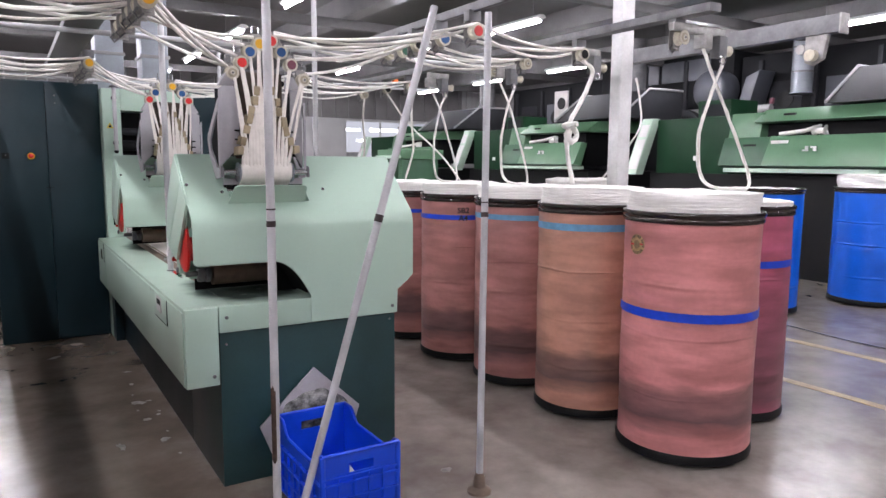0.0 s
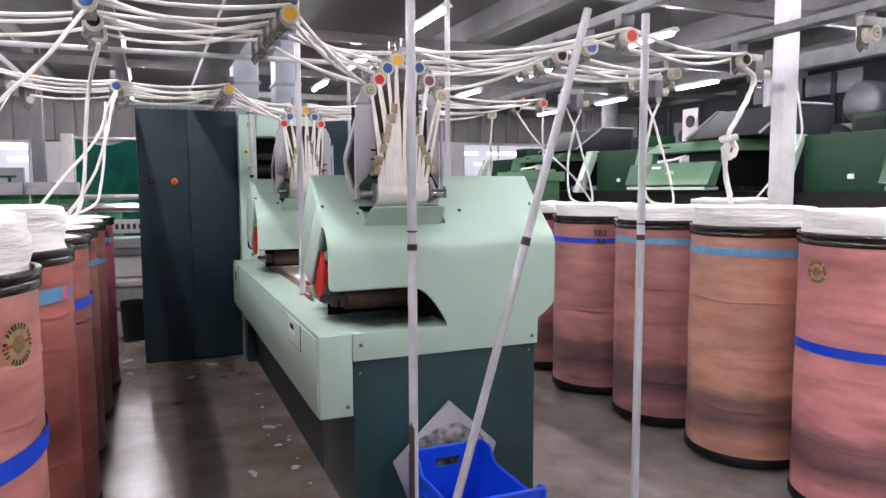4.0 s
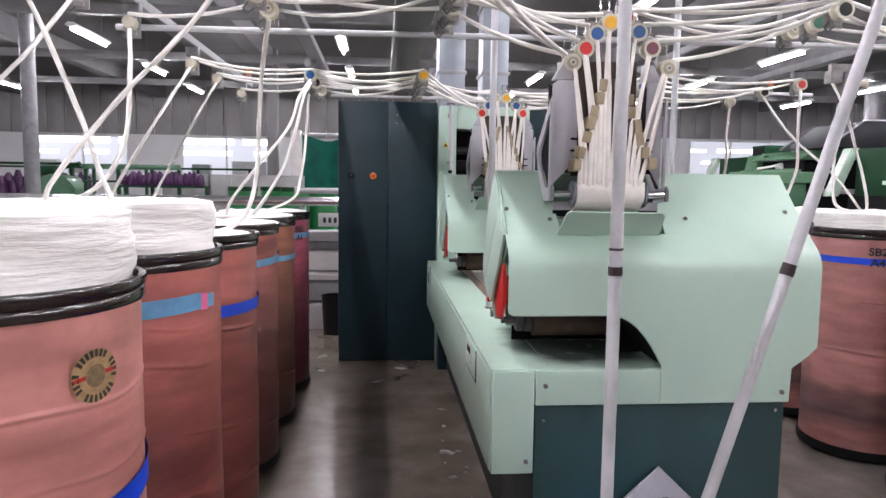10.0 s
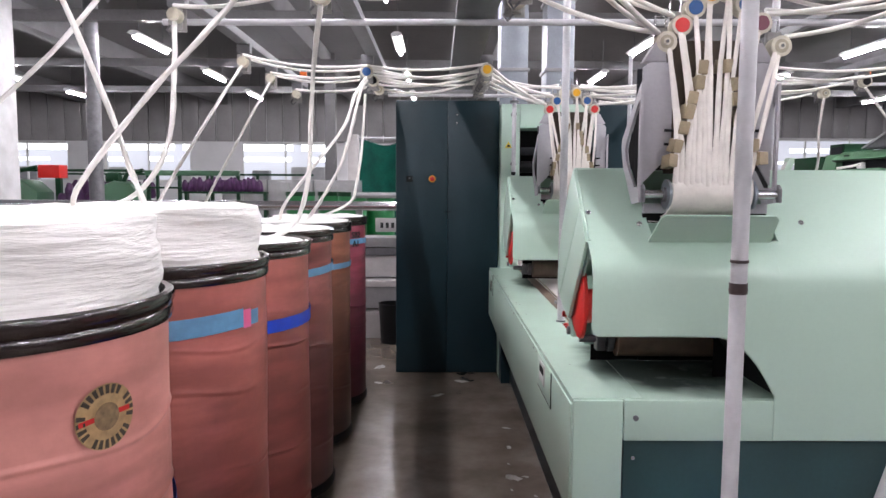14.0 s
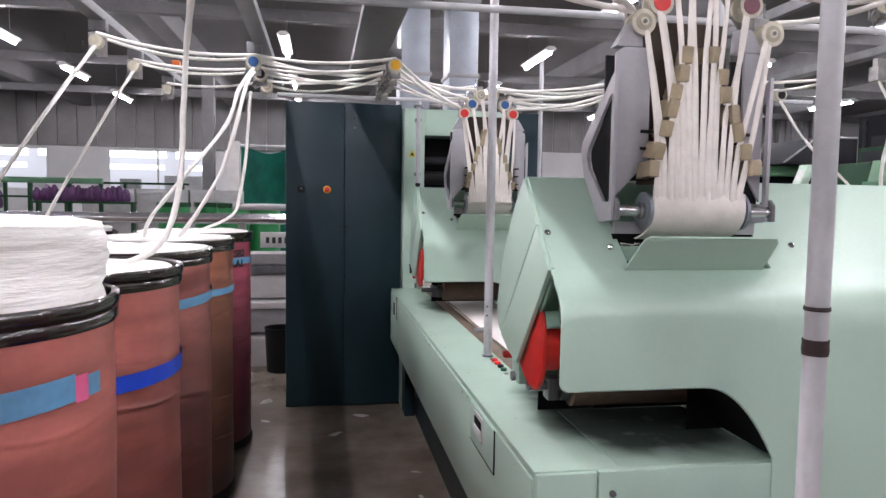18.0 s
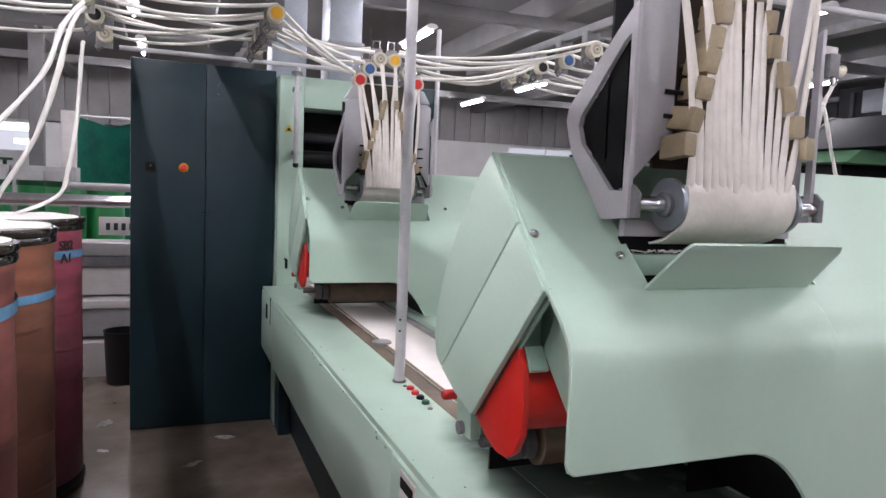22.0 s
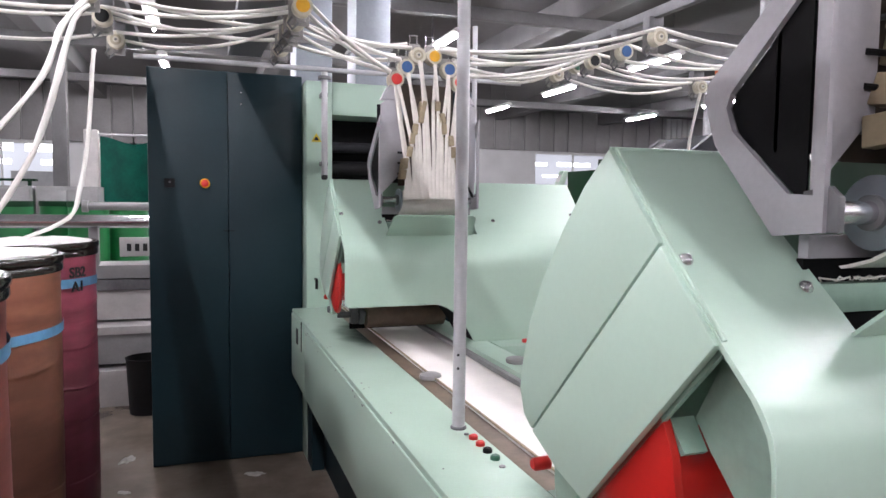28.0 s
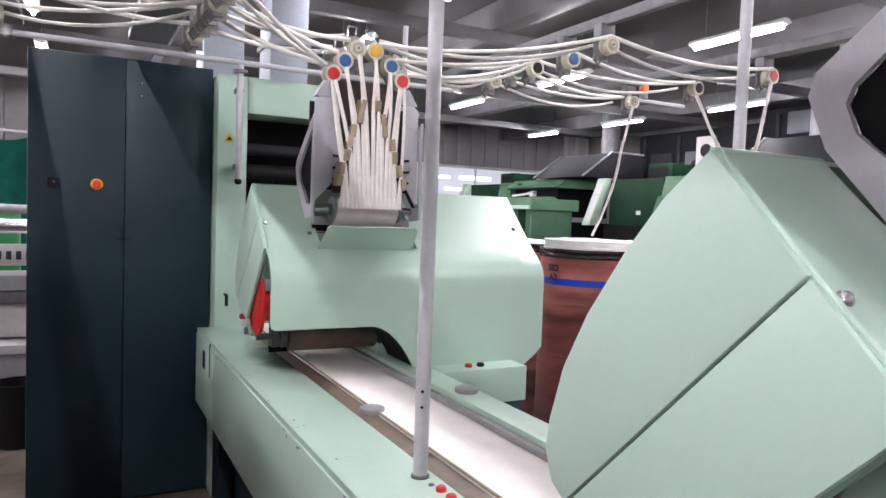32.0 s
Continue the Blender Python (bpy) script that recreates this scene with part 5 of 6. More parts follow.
def cotton_top(h, seed, r=0.299):
    rng = random.Random(seed)
    sh, rows, seg = Shape(), [], 56
    ph = [rng.uniform(0, 6.28) for _ in range(6)]
    levels = max(3, int(h / 0.009))
    for i in range(levels + 1):
        z = 1.14 + (h + 0.10) * i / levels
        row = []
        for j in range(seg + 1):
            a = 2 * math.pi * j / seg
            q = r + 0.006 * math.sin(3 * a + ph[0] + i * 0.7) + 0.005 * noise.noise(Vector((math.cos(a) * 3, math.sin(a) * 3, i * 0.9 + seed))) + 0.0028 * math.sin(i * 2.3 + 2.0 * noise.noise(Vector((math.cos(a) * 1.5, math.sin(a) * 1.5, i * 0.15 + seed))))
            zz = z + 0.007 * noise.noise(Vector((math.cos(a) * 2.2, math.sin(a) * 2.2, i * 0.4 + seed)))
            row.append((q * math.cos(a), q * math.sin(a), zz))
        rows.append(row)
    for k in range(1, 6):
        f = 1 - k / 5.0
        row = []
        for j in range(seg + 1):
            a = 2 * math.pi * j / seg
            q = (r - 0.012) * max(f, 0.02)
            zz = 1.14 + h + 0.106 + 0.012 * noise.noise(Vector((q * 12 * math.cos(a), q * 12 * math.sin(a), seed)))
            row.append((q * math.cos(a), q * math.sin(a), zz))
        rows.append(row)
    sh.sheet(rows)
    return sh


def sliver_can(x, y, wallm, cotton, label, face=0.0, tapes=(), text=None, sticker=None, group="row of sliver cans", big=1.0, seed=1):
    """Upright plastic can on castors. face: direction in degrees that marks are turned to."""
    c = thing("sliver_can", label, "can", group, at=pose(x, y, 0, 0, 0, face))
    if big != 1.0:
        c.scale = (big, big, 1.0)
    part("base_ring", shared("base_ring", lambda: Shape().lathe(CAN_PROF, 44), BLACK), None, c)
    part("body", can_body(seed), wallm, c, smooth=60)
    part("rim", shared("rim", lambda: Shape().lathe(RIM_PROF, 48, close=False), RIM), None, c, "dark brown ridged rim")
    part("bottom_plate", shared("can_inside", lambda: Shape().lathe([(0.30, 1.02), (0.30, 1.03)], 32), DARK), None, c)
    for a in (20, 110, 200, 290):
        cx, cy = 0.24 * math.cos(radians(a)), 0.24 * math.sin(radians(a))
        part("castor", shared("castor_%d" % a, lambda: Shape().tube([(cx - 0.012, cy, 0.025), (cx + 0.012, cy, 0.025)], 0.025, 12).box(cx - 0.015, cx + 0.015, cy - 0.01, cy + 0.01, 0.03, 0.06), BLACK), None, c)
    part("cotton", cotton_top(cotton, seed), COTTON, c, "coiled white cotton", smooth=70)
    for m, z0, z1, a0, a1, sl in tapes:
        part("tape", arc_band(RB + 0.0062, z0, z1, a0, a1, 18, sl), m, c, smooth=60)
    if text:
        me = letters(text, 0.056)
        for v in me.vertices:
            a = v.co.x / RB - math.pi / 2
            rr = RB + 0.0075 - v.co.y
            v.co = (rr * math.cos(a), rr * math.sin(a), v.co.z + 1.105)
        me.materials.append(INK)
        part("lettering", me, None, c, "stencilled black letters")
    if sticker:
        az, zz, r = sticker
        def on_can(u, w, o):
            t = radians(az) + u / RB
            return ((RB + o) * math.cos(t), (RB + o) * math.sin(t), zz + w)
        def disc(rr, o):
            return Shape().add([on_can(rr * math.cos(2 * math.pi * k / 28), rr * math.sin(2 * math.pi * k / 28), o) for k in range(28)], [tuple(range(28))[::-1]])
        st = part("sticker", disc(r, 0.0062), STICK_G, c, "round worn gold and black sticker")
        dash = Shape()
        for k in range(26):
            if k % 13 in (3, 11):
                continue
            a, b = 2 * math.pi * k / 26, 2 * math.pi * (k + 0.62) / 26
            dash.add([on_can(q * math.cos(e), q * math.sin(e), 0.0072) for q, e in ((r * 0.70, a), (r * 0.97, a), (r * 0.97, b), (r * 0.70, b))], [(3, 2, 1, 0)])
        part("sticker_letters", dash, STICK_D, st)
        part("sticker_core", disc(r * 0.42, 0.0072), STICK_M, st, "worn brown centre")
        part("sticker_bar", Shape().add([on_can(u, w, 0.0082) for u, w in ((-r * 0.9, -r * 0.12), (r * 0.8, 0.0), (r * 0.8, r * 0.16), (-r * 0.9, r * 0.04))], [(0, 1, 2, 3)]), RED, st, "faded red bar")
    return c


# marks are given for a can whose marked side looks to -y
right = [
    (3.160, 2.476, CAN_PINK, 0.10, "pink sliver can with a blue tape band, full of cotton", -35, ((TAPE_B, 0.728, 0.772, -190, 10, 0.0),), None, (-155, 1.083, 0.050)),
    (3.16, 3.20, CAN_ORANGE, 0.10, "faded orange sliver can wrapped in film, with a light blue tape", -32, ((TAPE_L, 1.10, 1.14, -180, 0, 0.0),), None, None),
    (3.172, 3.890, CAN_SALMON, 0.09, "salmon sliver can with light blue tape, full of cotton", -28, ((TAPE_L, 1.115, 1.15, -180, 0, -0.01),), None, None),
    (3.158, 4.60, CAN_SALMON, 0.085, "salmon sliver can lettered SB2 A4 with blue tape", -32, ((TAPE_B, 1.065, 1.10, -180, 0, 0.0),), "SB2\nA4", None),
    (3.15, 5.36, CAN_SALMON, 0.08, "salmon sliver can with cotton above the rim", -22, ((TAPE_B, 1.07, 1.10, -180, 0, 0.0),), None, None),
    (3.12, 6.37, CAN_DIRTY_SHADED, 0.06, "salmon sliver can lettered SB2 A2 with blue tape", -84, ((TAPE_B, 1.035, 1.075, -116, -28, 0.0),), "SB2\nA2", None),
    (3.12, 7.12, CAN_SALMON, 0.02, "salmon sliver can low on cotton", -30, (), None, None),
]
for i, (x, y, m, h, lab, face, tapes, text, st) in enumerate(right):
    sliver_can(x, y, m, h, lab, face, tapes, text, st, "cans beside the machine", big=1.065 if i == 0 else 1.0, seed=i + 3)
for i, (x, y, m, h, lab) in enumerate(((3.86, 2.72, CAN_MAGENTA, 0.03, "magenta pink sliver can with a blue tape band"), (3.95, 4.1, CAN_SALMON, 0.12, "salmon sliver can behind the column"), (3.83, 4.85, CAN_SALMON, 0.05, "salmon sliver can in the second row"), (3.83, 5.6, CAN_SALMON, 0.06, "salmon sliver can in the second row"), (3.84, 6.4, CAN_SALMON, 0.05, "salmon sliver can in the second row"))):
    sliver_can(x, y, m, h, lab, -40, ((TAPE_B, 0.905, 0.945, -150, 20, 0.0),), None, None, "second row of cans", seed=i + 31)
left = [
    (-0.405, 2.515, CAN_PEACH, 0.15, "salmon sliver can with a round gold sticker and blue tape", 28, ((TAPE_B, 0.72, 0.775, -110, 15, 0.07),), None, (-54, 1.073, 0.054)),
    (-0.39, 3.214, CAN_DIRTY_SHADED, 0.15, "salmon sliver can with light blue and pink tape", 25, ((TAPE_L, 1.055, 1.105, -150, -48, 0.02), (TAPE_P, 1.07, 1.12, -48, -42, 0.0), (TAPE_L, 1.075, 1.115, -42, -35, 0.0)), None, None),
    (-0.385, 3.853, CAN_DIRTY_SHADED, 0.0, "salmon sliver can with bright blue tape and level cotton", 22, ((TAPE_B, 0.935, 0.98, -110, 10, 0.015),), None, None),
    (-0.40, 4.53, CAN_SOOT_SHADED, 0.012, "salmon sliver can with a light blue tape", 18, ((TAPE_L, 1.035, 1.07, -90, 10, 0.03),), None, None),
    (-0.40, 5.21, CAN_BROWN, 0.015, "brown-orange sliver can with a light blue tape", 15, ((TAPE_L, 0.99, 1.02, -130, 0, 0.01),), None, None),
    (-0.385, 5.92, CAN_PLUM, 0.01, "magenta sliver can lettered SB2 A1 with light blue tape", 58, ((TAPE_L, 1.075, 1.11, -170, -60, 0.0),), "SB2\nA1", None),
]
for i, (x, y, m, h, lab, face, tapes, text, st) in enumerate(left):
    sliver_can(x, y, m, h, lab, face, tapes, text, st, "cans by the walkway", seed=i + 51)
for i, (x, y, h) in enumerate(((-1.12, 2.3, 0.14), (-1.12, 3.0, 0.15), (-1.11, 3.72, 0.12), (-1.12, 4.42, 0.05), (-1.11, 5.15, 0.03), (-1.12, 5.88, 0.03))):
    sliver_can(x, y, CAN_SALMON, h, "salmon sliver can in the back row, cotton above the rim", 20, (), None, None, "back row of cans by the walkway", seed=i + 71)

# ---- slivers in the air ----


def sliver(pts, r=0.011, sag=0.05, n=8):
    sh = Shape().tube(sliver_path(pts, sag, n), r, 7, flat=0.8, wob=0.25)
    return tagged(part("cotton_sliver", sh, SLIVER, smooth=70), "white cotton sliver drawn over the guide pulleys", "sliver", "slivers over the creel")


def near(bank, y):
    return min(PULL[bank], key=lambda q: abs(q[0] - y))


for hd, discs, dy, ys in ((0, DISCS_A, 0.0, (2.426, 3.15, 3.9)), (1, DISCS_B, 1.955, (4.6, 5.107, 5.75, 6.2))):
    inner = [q for q in PULL[2.06] if (q[0] < 4.4) == (hd == 0)]
    half = discs[len(discs) // 2:]
    for i, (y, z) in enumerate(inner):
        o = min([q for q in PULL[2.96] if (q[0] < 4.3) == (hd == 0)], key=lambda q: abs(q[0] - y))
        d = half[i % len(half)]
        top = Vector((d[0] + 0.02, 3.34 + dy, d[1] + 0.03))
        sliver([(2.96, o[0] + 0.02 * i, o[1] + 0.034), (2.06, y, z + 0.034), top], 0.0098, 0.045)
        if i % 2 == 0:
            sliver([(2.96, o[0] + 0.09 + 0.02 * i, o[1] + 0.02), (2.06, y + 0.05, z + 0.018), top + Vector((0.012, 0.03, 0.02))], 0.0088, 0.07)
    inner = [q for q in PULL[0.68] if (q[0] < 4.4) == (hd == 0)]
    outer = [q for q in PULL[0.02] if (q[0] < 4.4) == (hd == 0)]
    far = [q for q in PULL[-0.58] if (q[0] < 4.4) == (hd == 0)]
    half = discs[:len(discs) // 2]
    for i, (y, z) in enumerate(inner):
        o, f, d = outer[i % len(outer)], far[i % len(far)], half[i % len(half)]
        top = Vector((d[0] - 0.02, 3.34 + dy, d[1] + 0.03))
        if i < 3:
            sliver([(-0.58, f[0], f[1] + 0.034), (0.02, o[0], o[1] + 0.034), (0.68, y, z + 0.034), top], 0.0098, 0.045)
            sliver([(0.02, o[0] + 0.07, o[1] + 0.02), (0.68, y + 0.06, z + 0.02), top + Vector((-0.01, 0.03, 0.02))], 0.0088, 0.07)
        else:
            sliver([(0.02, o[0] + 0.02, o[1] + 0.03), (0.68, y, z + 0.034), top], 0.0098, 0.045)
            sliver([(-0.58, f[0] + 0.05, f[1] + 0.028), (0.02, o[0] + 0.04, o[1] + 0.026)], 0.0092, 0.06)
# rising from the cans, some in crossing pairs


def strand(way, r=0.0095, wob=0.45):
    """A sliver that runs smoothly through the given places."""
    way, cu = [Vector(p) for p in way], []
    for i in range(len(way) - 1):
        p0, p1, p2, p3 = (way[max(0, min(len(way) - 1, i + k))] for k in (-1, 0, 1, 2))
        for k in range(5):
            t = k / 5
            cu.append(0.5 * (2 * p1 + (p2 - p0) * t + (2 * p0 - 5 * p1 + 4 * p2 - p3) * t * t + (3 * p1 - p0 - 3 * p2 + p3) * t ** 3))
    cu.append(way[-1])
    return tagged(part("cotton_sliver", Shape().tube(cu, r, 7, flat=0.75, wob=wob), SLIVER, smooth=70), "white cotton sliver rising from a can to its pulley", "sliver", "rising slivers")


def crossing_loop(x, y, z, k=1.0):
    """Two strands that hang from neighbouring pulleys, cross and meet in a loop on the cotton."""
    strand([(x - 0.09, y + 0.02, 2.06), (x, y, 1.88), (x + 0.13 * k, y, 1.70), (x + 0.24 * k, y - 0.01, 1.52), (x + 0.29 * k, y - 0.02, z + 0.06), (x + 0.25 * k, y - 0.04, z + 0.005), (x + 0.12 * k, y - 0.06, z + 0.004), (x - 0.03 * k, y - 0.03, z + 0.02), (x - 0.08 * k, y, z + 0.09), (x - 0.10 * k, y, 1.62), (x - 0.05 * k, y, 1.76), (x + 0.005, y, 1.885), (x + 0.05, y, 1.99), (x + 0.03, y + 0.05, 2.06)])


crossing_loop(3.18, 2.40, 1.352)
crossing_loop(3.07, 3.925, 1.335, 0.55)
crossing_loop(2.98, 4.65, 1.33, 0.5)
strand([(2.97, 3.12, 2.05), (3.13, 3.20, 2.01), (3.06, 3.2, 1.86), (2.97, 3.2, 1.72), (2.945, 3.2, 1.63), (2.96, 3.2, 1.50), (3.0, 3.2, 1.36)], 0.014)
strand([(2.96, 3.13, 1.70), (2.93, 3.2, 1.69), (2.99, 3.22, 1.70), (3.03, 3.21, 1.64), (2.96, 3.19, 1.60), (2.95, 3.2, 1.66)], 0.022, 0.5)
strand([(4.25, 3.9, 2.12), (4.30, 3.9, 1.95), (4.33, 3.92, 1.75), (4.2, 4.0, 1.52), (4.08, 4.05, 1.36)])
strand([(2.96, 5.05, 2.05), (3.02, 5.15, 1.80), (3.12, 5.3, 1.58), (3.10, 5.40, 1.34)])
strand([(2.96, 5.90, 2.05), (2.99, 6.0, 1.85), (3.10, 6.2, 1.6), (3.08, 6.33, 1.33)])
strand([(2.96, 5.46, 2.05), (3.2, 5.5, 1.80), (3.55, 5.55, 1.55), (3.80, 5.6, 1.31)])
# left row
strand([(-0.58, 2.9, 2.06), (-0.50, 2.96, 1.94), (-0.40, 3.0, 1.66), (-0.36, 3.03, 1.50), (-0.33, 3.06, 1.385)])
strand([(0.02, 3.04, 2.05), (-0.10, 3.02, 1.88), (-0.28, 3.0, 1.68), (-0.46, 3.0, 1.46), (-0.50, 3.02, 1.385)])
strand([(-0.58, 3.96, 2.06), (-0.548, 3.86, 1.90), (-0.55, 3.8, 1.62), (-0.64, 3.78, 1.44), (-0.78, 3.75, 1.36), (-0.92, 3.72, 1.355)])
strand([(0.02, 3.66, 2.05), (-0.04, 3.86, 1.90), (-0.07, 3.95, 1.68), (-0.09, 3.98, 1.46), (-0.14, 3.95, 1.30), (-0.24, 3.90, 1.245)])
strand([(0.02, 5.16, 2.05), (-0.03, 5.02, 1.93), (-0.08, 4.96, 1.76), (-0.25, 4.95, 1.54), (-0.40, 4.97, 1.35), (-0.44, 5.02, 1.255)])
strand([(0.02, 5.16, 2.03), (0.0, 5.03, 1.95), (-0.03, 4.97, 1.80), (-0.10, 4.96, 1.56), (-0.22, 5.0, 1.36), (-0.31, 5.1, 1.26)])
strand([(-0.10, 6.25, 2.09), (-0.10, 6.20, 2.05), (-0.12, 6.15, 1.70), (-0.15, 6.10, 1.47), (-0.19, 6.05, 1.34), (-0.36, 5.95, 1.25)])
# back row
for y0, y1, x1, z1 in ((3.45, 3.05, -0.92, 1.385), (4.87, 4.45, -0.90, 1.29), (5.45, 5.15, -0.92, 1.275)):
    strand([(-0.58, y0, 2.06), (lerp(-0.58, x1, 0.3), lerp(y0, y1, 0.4), 1.82), (lerp(-0.58, x1, 0.8), lerp(y0, y1, 0.85), z1 + 0.16), (x1, y1, z1)])


def creel_bracket(x, y):
    """Zinc arm under the rail's end with a clamp, a small pulley and a wire eye, where strands turn down."""
    t = thing("creel_bracket", "grey zinc bracket with a clamp and a small pulley", "bracket", "creel brackets")
    part("arm", Shape().box(2.90, x + 0.10, y + 0.03, y + 0.06, 2.105, 2.145), BRACKET, t, bevel=0.004)
    part("clamp", Shape().box(x - 0.10, x - 0.03, y + 0.0, y + 0.06, 2.035, 2.104), BRACKET, t, bevel=0.006)
    part("clamp", Shape().box(x + 0.01, x + 0.07, y - 0.01, y + 0.05, 2.00, 2.104), GREY_DK, t, bevel=0.006)
    part("pulley", Shape().tube([(x + 0.07, y + 0.02, 2.04), (x + 0.095, y + 0.02, 2.04), (x + 0.12, y + 0.02, 2.04)], [0.026, 0.019, 0.026], 18), CREAM, t, smooth=40)
    part("eye", Shape().tube([(x + 0.035 + 0.02 * math.cos(k * 0.7), y - 0.012, 1.985 + 0.02 * math.sin(k * 0.7)) for k in range(10)], 0.004, 6), STEEL, t, smooth=40)


for x, y in ((3.18, 2.40), (3.07, 3.925), (2.98, 4.65), (3.12, 3.20)):
    creel_bracket(x, y)

rail("cross_rail", [(2.9, 6.48, 2.222), (3.95, 6.48, 2.222)], 0.013, "grey cross rail tube over the creel")
for x in (-0.58, 3.58):
    t = thing("orange_marker", "small orange marker box clamped on the creel rail", "marker", "creel markers")
    z = 2.205 if x < 0 else 2.234
    part("marker_clamp", Shape().box(x - 0.02, x + 0.02, 6.455, 6.50, z - 0.002, z + 0.05), GREY_DK, t, bevel=0.004)
    part("marker_box", Shape().box(x - 0.024, x + 0.024, 6.455, 6.50, z + 0.051, z + 0.10), ORANGE, t, bevel=0.008)

# ---- crate and tray at the machine's foot ----
crate = thing("plastic_crate", "bright blue plastic crate on the floor by the machine", "crate", at=pose(1.336, 2.84, 0, 0, 0, 0))
CW, CD, CH, LOW = 0.162, 0.262, 0.335, 0.275


def crate_top(y):
    """Height of a side wall's edge: full at the ends, dipping between them."""
    d = CD - abs(y)
    near_end = 0.025 if y < 0 else 0.075
    return lerp(CH, LOW, min(1.0, max(0.0, (d - near_end) / 0.055)) ** 0.8)


for s in (-1, 1):
    ys = [lerp(-CD, CD, k / 40) for k in range(41)]
    edge = [(y, crate_top(y)) for y in ys]
    part("side_wall", Shape().prism(edge + [(CD, 0.004), (-CD, 0.004)], "x", s * CW - 0.004, s * CW + 0.004), BLUE, crate)
    part("lip", Shape().tube([(s * (CW + 0.004), y, z) for y, z in edge], 0.0085, 8), BLUE, crate, smooth=50)
    part("end_wall", Shape().box(-CW, CW, s * CD - 0.004, s * CD + 0.004, 0.004, CH - 0.085), BLUE, crate)
    for a, b in ((-CW, -0.055), (0.055, CW)):
        part("end_wall", Shape().box(a, b, s * CD - 0.004, s * CD + 0.004, CH - 0.085, CH - 0.045), BLUE, crate)
    part("end_wall", Shape().box(-CW, CW, s * CD - 0.004, s * CD + 0.004, CH - 0.045, CH), BLUE, crate)
    part("lip", Shape().tube([(-CW - 0.006, s * (CD + 0.004), CH), (CW + 0.006, s * (CD + 0.004), CH)], 0.0085, 8), BLUE, crate, smooth=50)
    for x in (-CW - 0.004, CW + 0.004):
        part("corner_post", Shape().tube([(x, s * (CD + 0.003), 0.004), (x, s * (CD + 0.003), CH)], 0.012, 10), BLUE, crate, smooth=50)
    for k in range(1, 7):
        y = lerp(-CD, CD, k / 7)
        part("rib", Shape().box(s * (CW + 0.009) - 0.006, s * (CW + 0.009) + 0.006, y - 0.003, y + 0.003, 0.02, LOW - 0.05), BLUE, crate)
    for k in range(1, 5):
        x = lerp(-CW, CW, k / 5)
        part("rib", Shape().box(x - 0.003, x + 0.003, s * (CD + 0.009) - 0.006, s * (CD + 0.009) + 0.006, 0.02, CH - 0.10), BLUE, crate)
    for z in (0.02, 0.085, 0.15, 0.215):
        part("rib", Shape().box(s * (CW + 0.010) - 0.007, s * (CW + 0.010) + 0.007, -CD, CD, z - 0.0035, z + 0.0035), BLUE, crate)
        part("rib", Shape().box(-CW, CW, s * (CD + 0.010) - 0.007, s * (CD + 0.010) + 0.007, z - 0.0035, z + 0.0035), BLUE, crate)
    part("rib", Shape().box(-CW, CW, s * (CD + 0.008) - 0.005, s * (CD + 0.008) + 0.005, CH - 0.10, CH - 0.092), BLUE, crate)
part("slot_tag", Shape().prism([(-0.052, CH - 0.082), (-0.03, CH - 0.082), (-0.052, CH - 0.05)], "y", -CD - 0.0065, -CD - 0.0045), WHITE, crate, "torn white paper tag")
part("floor_plate", Shape().box(-CW, CW, -CD, CD, 0.002, 0.008), BLUE, crate)

pit = thing("lint_tray", "grey cardboard sheet leaning on the base, heaped with lint", "tray")
part("sheet", Shape().prism([(1.12, 0.26), (1.386, 0.505), (1.62, 0.28), (1.55, 0.05), (1.2, 0.05)], "y", 3.195, 3.208), GREY, pit, bevel=0.002)
rows = []
for i in range(15):
    r = i / 14
    row = []
    for j in range(41):
        a = 2 * math.pi * j / 40
        q = r * (1 + 0.16 * noise.noise(Vector((math.cos(a) * 2, math.sin(a) * 2, 3))))
        x, z = 1.385 + 0.17 * q * math.cos(a), 0.27 + 0.125 * q * math.sin(a)
        d = 0.035 * (1 - r ** 3) + 0.022 * abs(noise.noise(Vector((x * 26, z * 26, 1)))) + 0.012 * noise.noise(Vector((x * 70, z * 70, 2)))
        row.append((x, 3.194 - max(0.0, d) * (r < 1), z))
    rows.append(row)
tagged(part("lint", Shape().sheet(rows), LINTG, pit, "grey fluffy lint", smooth=60), kind="stuff")

# ---- green machines beyond the cans ----


